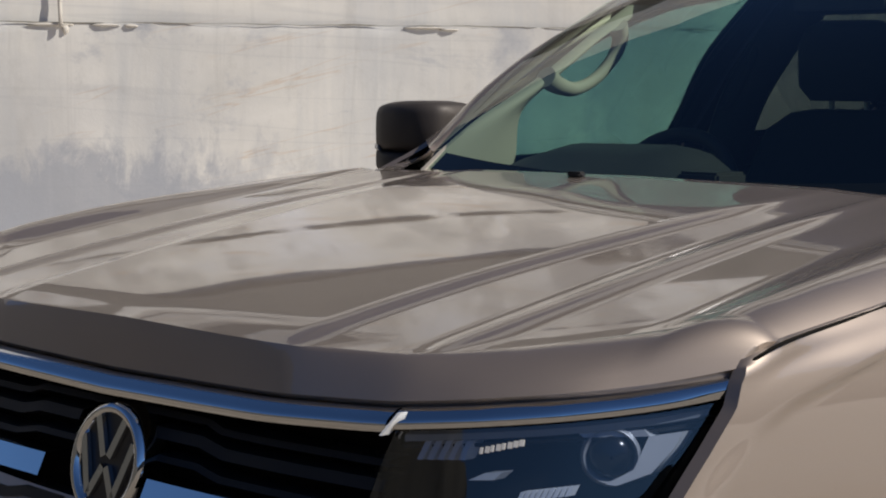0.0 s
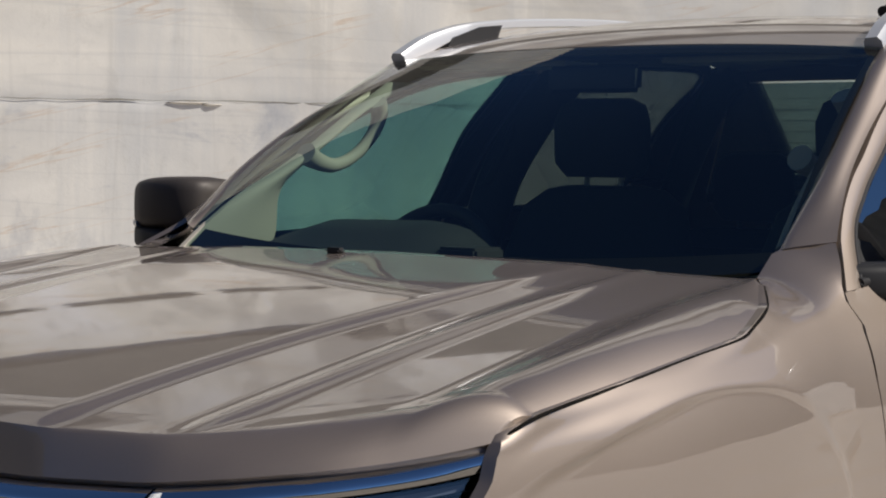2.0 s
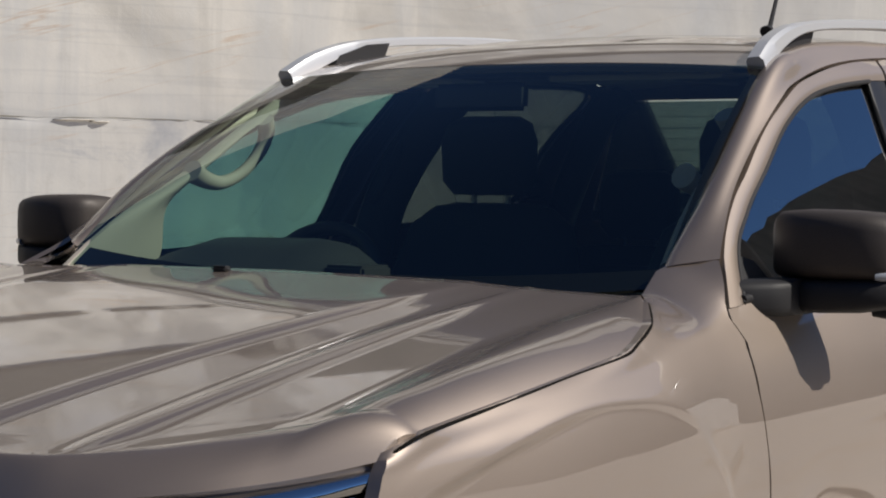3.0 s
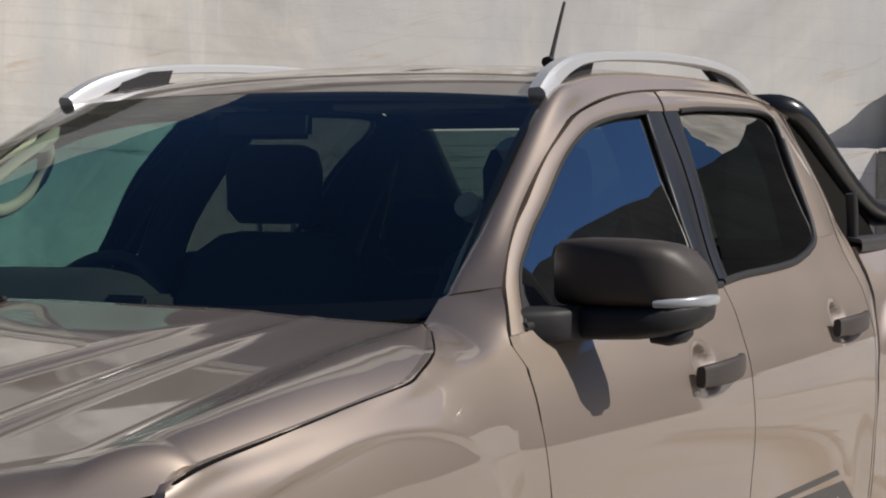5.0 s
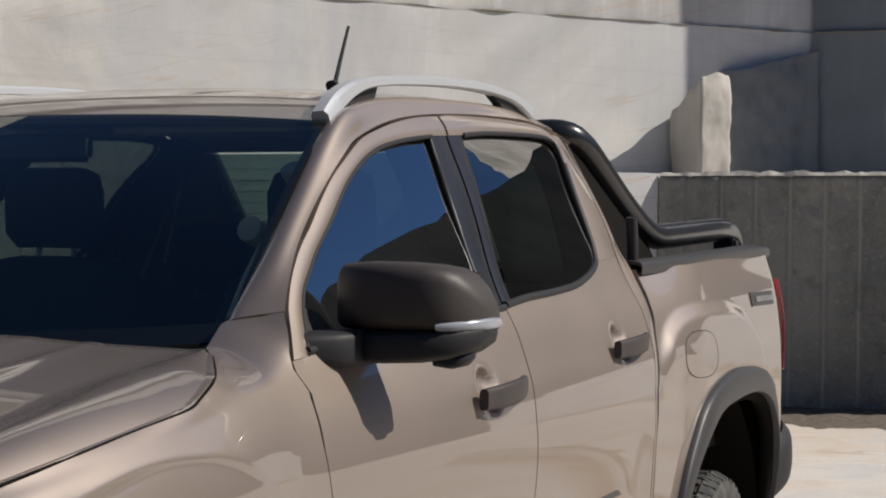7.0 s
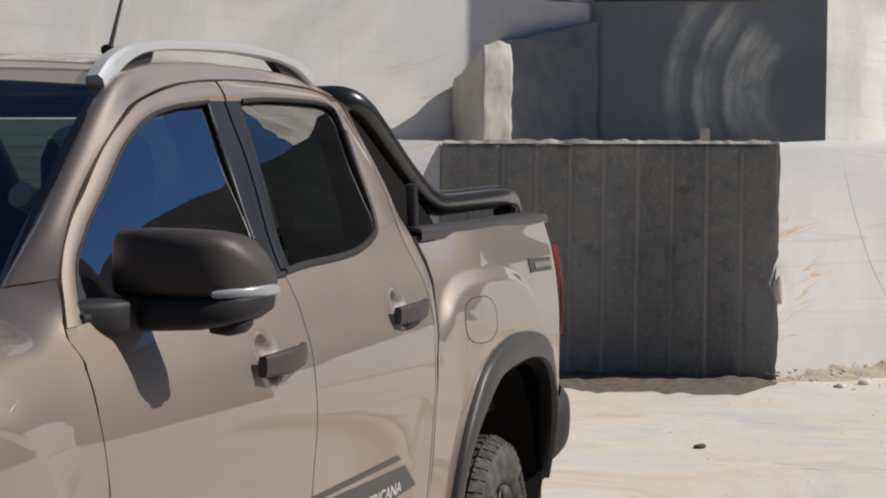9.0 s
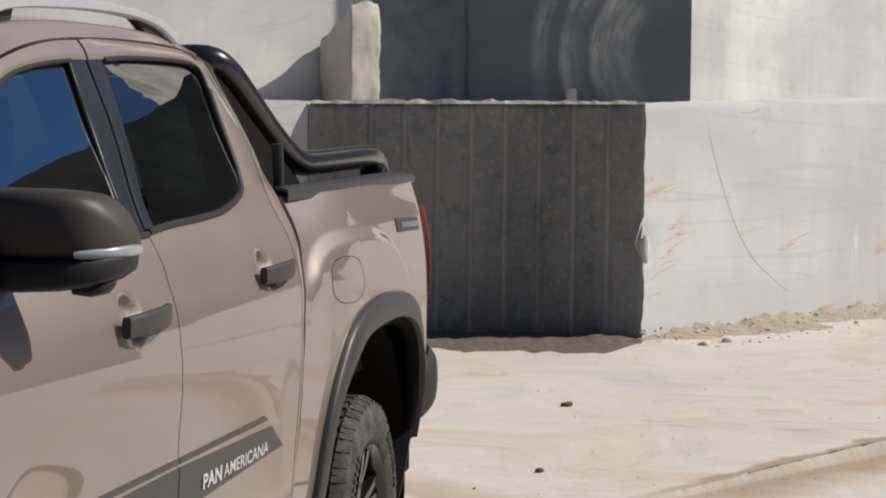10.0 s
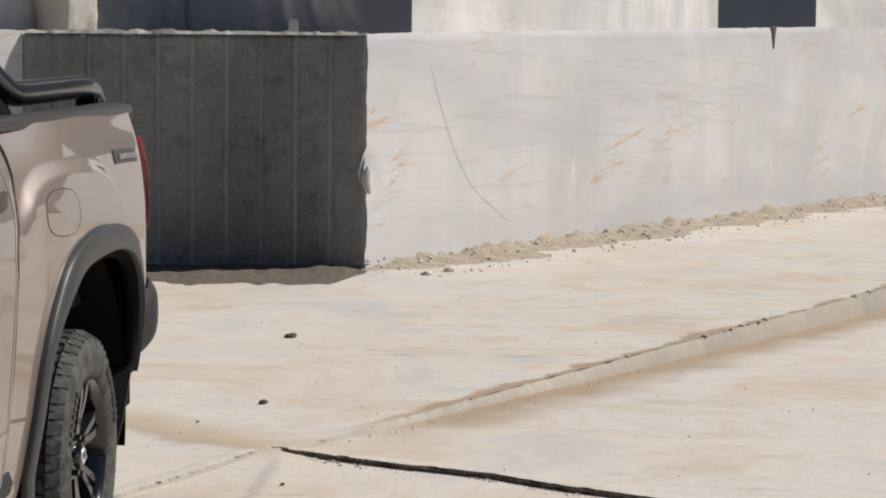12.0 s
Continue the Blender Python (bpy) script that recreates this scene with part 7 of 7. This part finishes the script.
for sx, (fd, rd) in ((1, doors_left), (-1, doors_right)):
    def own(bm, sx=sx):
        return bm if sx > 0 else mirrored(bm)
    sharp(part("door_stripe", own(foil([(0.60, 0.815), (1.485, 0.830), (1.485, 0.729), (0.60, 0.690)], side)), DECAL, fd, "graphite stripe"), 40)
    sharp(part("door_stripe", own(foil([(0.60, 0.842), (1.485, 0.851), (1.485, 0.838), (0.60, 0.829)], side)), DECAL, fd, "graphite stripe"), 40)
    sharp(part("door_stripe", own(foil([(1.500, 0.830), (2.215, 0.826), (2.325, 0.762), (1.500, 0.729)], side)), DECAL, rd, "graphite stripe"), 40)
    sharp(part("door_stripe", own(foil([(1.500, 0.851), (2.150, 0.860), (2.180, 0.846), (1.500, 0.838)], side)), DECAL, rd, "graphite stripe"), 40)
    for words, y0, y1, z0, z1, size in (("PAN", 1.655, 1.795, 0.756, 0.758, 0.048), ("AMERICANA", 1.812, 2.190, 0.759, 0.765, 0.043)):
        cu = bpy.data.curves.new("lettering", "FONT")
        cu.body = words
        cu.size = size
        cu.extrude = 0.0006
        cu.offset = 0.0012 if words == "PAN" else 0.0003
        ob = new("lettering", cu)
        bpy.context.view_layer.update()
        wide = ob.dimensions.x
        ym, zm = (y0 + y1) / 2, 0.765
        x = side(ym, zm) + 0.0045
        stretch = (y1 - y0) / max(wide, 0.01)
        tilt = math.atan2(side(ym, 0.80) - side(ym, 0.75), 0.05)
        up = Vector((math.sin(tilt) * sx, 0, math.cos(tilt)))
        if sx > 0:
            ex, start = Vector((0, 1, (z1 - z0) / (y1 - y0))), Vector((x, y0, z0))
        else:
            ex, start = Vector((0, -1, 0)), Vector((-x, y1, z0))
        m = Matrix.Identity(4)
        m.col[0] = (*(ex * stretch), 0)
        m.col[1] = (*up, 0)
        m.col[2] = (*ex.cross(up).normalized(), 0)
        m.col[3] = (*start, 1)
        ob.matrix_world = m
        cu.materials.append(LETTER)
        ob.parent = rd
    # drive badge on the bed side as a dark plate with plain bright bars
    plate = sharp(part("bed_badge", own(foil([(3.78, 1.318), (4.105, 1.318), (4.105, 1.272), (3.80, 1.272)], bed_half)), DECAL, car, "dark badge plate with bright bars"), 40)
    for k in range(7):
        y = 3.83 + 0.037 * k
        sharp(part("badge_letter_bar", own(foil([(y, 1.304), (y + 0.012, 1.304), (y + 0.012, 1.286), (y, 1.286)], bed_half, 0.007, 2)), LETTER, plate), 40)
    sharp(part("badge_letter_bar", own(foil([(3.745, 1.318), (3.772, 1.318), (3.785, 1.272), (3.755, 1.272)], bed_half, 0.004, 2)), DECAL, plate), 40)

# ---- inside the cab ----
def dash():
    rows = []
    for j, (y, z) in enumerate(((0.33, 1.245), (0.45, 1.270), (0.60, 1.283), (0.72, 1.286), (0.80, 1.275), (0.84, 1.24), (0.85, 1.10), (0.80, 0.95))):
        row = []
        for i in range(41):
            x = -0.74 + 1.48 * i / 40
            hump = 0.075 * soft(x, -0.70, -0.50) * (1 - soft(x, -0.22, -0.06)) * soft(y, 0.48, 0.66)
            row.append(Vector((x, y + 0.03 * (x / 0.74) ** 2, z + hump - 0.012 * (x / 0.74) ** 2)))
        rows.append(row)
    return grid_mesh(rows)


body_part("dashboard", dash(), TRIM, car, "charcoal dashboard", 40)
body_part("dash_vent", box(-0.12, -0.02, 0.60, 0.70, 1.285, 1.312, 0.006), FLARE)
for k in range(9):
    body_part("vent_slat", box(-0.005 + 0.016 * k, 0.003 + 0.016 * k, 0.62, 0.70, 1.2865, 1.2925), GAP)
wheel_ring = bmesh.new()
ringv = []
for k in range(48):
    a = 2 * math.pi * k / 48
    c = Vector((-0.385 + 0.180 * math.cos(a), 0.90 + 0.07 * math.sin(a), 1.205 + 0.170 * math.sin(a)))
    rad = Vector((math.cos(a), 0.38 * math.sin(a), 0.925 * math.sin(a))).normalized()
    nn = Vector((0, -0.925, 0.38))
    ringv.append([wheel_ring.verts.new(c + rad * (0.016 * math.cos(b)) + nn * (0.016 * math.sin(b))) for b in [2 * math.pi * q / 10 for q in range(10)]])
for k in range(48):
    a, b = ringv[k], ringv[(k + 1) % 48]
    for q in range(10):
        wheel_ring.faces.new((a[q], a[(q + 1) % 10], b[(q + 1) % 10], b[q]))
bmesh.ops.recalc_face_normals(wheel_ring, faces=wheel_ring.faces[:])
body_part("steering_wheel", wheel_ring, TRIM, car, "black steering wheel", 60)
body_part("steering_hub", box(-0.475, -0.295, 0.885, 0.935, 1.15, 1.24, 0.02), TRIM)


def soft_block(rings_spec, n=24, p=3.0):
    bm = bmesh.new()
    g = []
    for x, y, z, rx, ry in rings_spec:
        ring = []
        for k in range(n):
            a = 2 * math.pi * k / n
            c, s = math.cos(a), math.sin(a)
            ring.append(bm.verts.new((x + rx * math.copysign(abs(c) ** (2 / p), c), y + ry * math.copysign(abs(s) ** (2 / p), s), z)))
        g.append(ring)
    for a, b in zip(g, g[1:]):
        for k in range(n):
            bm.faces.new((a[k], a[(k + 1) % n], b[(k + 1) % n], b[k]))
    bm.faces.new(g[0][::-1])
    bm.faces.new(g[-1])
    bmesh.ops.recalc_face_normals(bm, faces=bm.faces[:])
    return bm


def seat(x, y, wide, top, head_w, name="front_seat"):
    s = new(name)
    s.parent = car
    tagged(s, "black cloth seat with headrest")
    sharp(part("backrest", soft_block([(x, y - 0.10, 0.75, wide * 0.95, 0.09), (x, y - 0.06, 1.0, wide, 0.085), (x, y - 0.02, 1.25, wide, 0.075), (x, y + 0.01, top - 0.05, wide * 0.86, 0.065), (x, y + 0.02, top - 0.005, wide * 0.62, 0.05), (x, y + 0.02, top + 0.005, wide * 0.4, 0.03)]), CLOTH, s), 50)
    sharp(part("seat_base", soft_block([(x, y - 0.32, 0.62, wide, 0.26), (x, y - 0.32, 0.76, wide, 0.26), (x, y - 0.32, 0.79, wide * 0.9, 0.22)]), CLOTH, s), 50)
    sharp(part("headrest", soft_block([(x, y + 0.01, top + 0.025, head_w * 0.8, 0.045), (x, y + 0.0, top + 0.06, head_w, 0.058), (x, y - 0.005, top + 0.16, head_w * 1.02, 0.055), (x, y + 0.0, top + 0.205, head_w * 0.9, 0.045), (x, y + 0.005, top + 0.222, head_w * 0.6, 0.03)]), CLOTH, s), 50)
    for d in (-0.05, 0.05):
        sharp(part("headrest_post", tube([(x + d, y + 0.01, top - 0.05), (x + d, y + 0.008, top + 0.06)], 0.007, 8, 4), SATIN, s), 50)


seat(-0.345, 1.56, 0.27, 1.425, 0.130)
seat(0.38, 1.56, 0.27, 1.425, 0.130)
seat(-0.36, 2.38, 0.34, 1.30, 0.12, "rear_seat")
seat(0.36, 2.38, 0.34, 1.27, 0.12, "rear_seat")
# lining of the roof and pillars
def lining(y, z, out=0.0):
    """A point on the inner face of the windscreen pillar."""
    x = 0.662 - 0.19 * (z - 1.30)
    return Vector((x + out, y + (x - 0.66) * 1.1, z))


def pillar_lining():
    front = [(0.40, 1.285), (0.48, 1.340), (0.60, 1.410), (0.70, 1.455), (0.82, 1.515), (0.96, 1.595), (1.10, 1.670)]
    back = [(0.66, 1.272), (0.704, 1.317), (0.722, 1.419), (0.823, 1.489), (0.93, 1.553), (1.042, 1.616), (1.21, 1.672)]
    a, b = (curve_points([(0, y, z) for y, z in q], 40) for q in (front, back))
    rows = []
    for k in range(7):
        t = k / 6
        rows.append([lining(*p.lerp(q, t)[1:], -0.016 * math.sin(math.pi * t)) for p, q in zip(a, b)])
    return grid_mesh(rows, 0.012, (1, 0, 0))



body_part("headlining", grid_mesh([[Vector((x * 0.56, y, roof_z(x * 0.54, y) - 0.045)) for x in (-1, -0.6, -0.2, 0.2, 0.6, 1)] for y in (1.08, 1.3, 1.6, 2.0, 2.4, 2.62)]), BEIGE, car, "", 60)
for sx in (-1, 1):
    def own(bm, sx=sx):
        return bm if sx > 0 else mirrored(bm)
    near_trim = tube([(0.668, 0.60, 1.33), (0.660, 0.68, 1.405), (0.646, 0.81, 1.50), (0.626, 0.96, 1.60), (0.600, 1.12, 1.69)], 0.022, 12, 30, 0.9)
    sharp(part("pillar_trim", own(near_trim if sx > 0 else pillar_lining()), BEIGE, car, "light grey moulded windscreen pillar trim"), 60)
    sharp(part("grab_handle", own(tube([lining(y, z, -0.012) for y, z in ((0.790, 1.500), (0.830, 1.482), (0.892, 1.474), (0.965, 1.500), (1.025, 1.550), (1.045, 1.592), (1.035, 1.622))], [0.026, 0.020, 0.016, 0.014, 0.014, 0.017, 0.024], 12, 44)), BEIGE, car, "moulded pillar grab handle"), 60)
    sharp(part("pillar_trim", own(tube([(0.700, 1.53, 1.28), (0.665, 1.57, 1.45), (0.605, 1.63, 1.60), (0.53, 1.68, 1.72)], 0.045, 10, 20, 1.3)), TRIM, car), 60)
    sharp(part("grab_handle", own(tube([(0.690, 1.52, 1.420), (0.665, 1.52, 1.44), (0.645, 1.54, 1.50), (0.630, 1.57, 1.57), (0.640, 1.60, 1.60)], 0.013, 8, 26)), TRIM, car), 60)
    sharp(part("door_card", own(grid_mesh([[Vector((side(y, z) - 0.05, y, z)) for y in (0.52, 0.8, 1.2, 1.6, 2.0, 2.36)] for z in (0.6, 0.9, 1.1, 1.2, 1.27)])), TRIM, car), 60)
    sharp(part("pillar_trim", own(tube([(0.72, 2.53, 1.36), (0.68, 2.55, 1.50), (0.60, 2.58, 1.70), (0.53, 2.58, 1.76)], 0.05, 10, 16, 1.0)), TRIM, car), 60)
body_part("inside_mirror", box(-0.12, 0.12, 0.98, 1.00, 1.635, 1.695, 0.012), TRIM)
body_part("sun_visor", box(-0.54, -0.12, 1.06, 1.20, 1.700, 1.712, 0.005), BEIGE)
body_part("sun_visor", box(0.12, 0.54, 1.06, 1.20, 1.700, 1.712, 0.005), BEIGE)
body_part("cab_floor", box(-0.80, 0.80, 0.60, 2.60, 0.58, 0.62), GAP)
body_part("bulkhead", box(-0.74, 0.74, 0.36, 0.42, 0.60, 1.24), GAP)
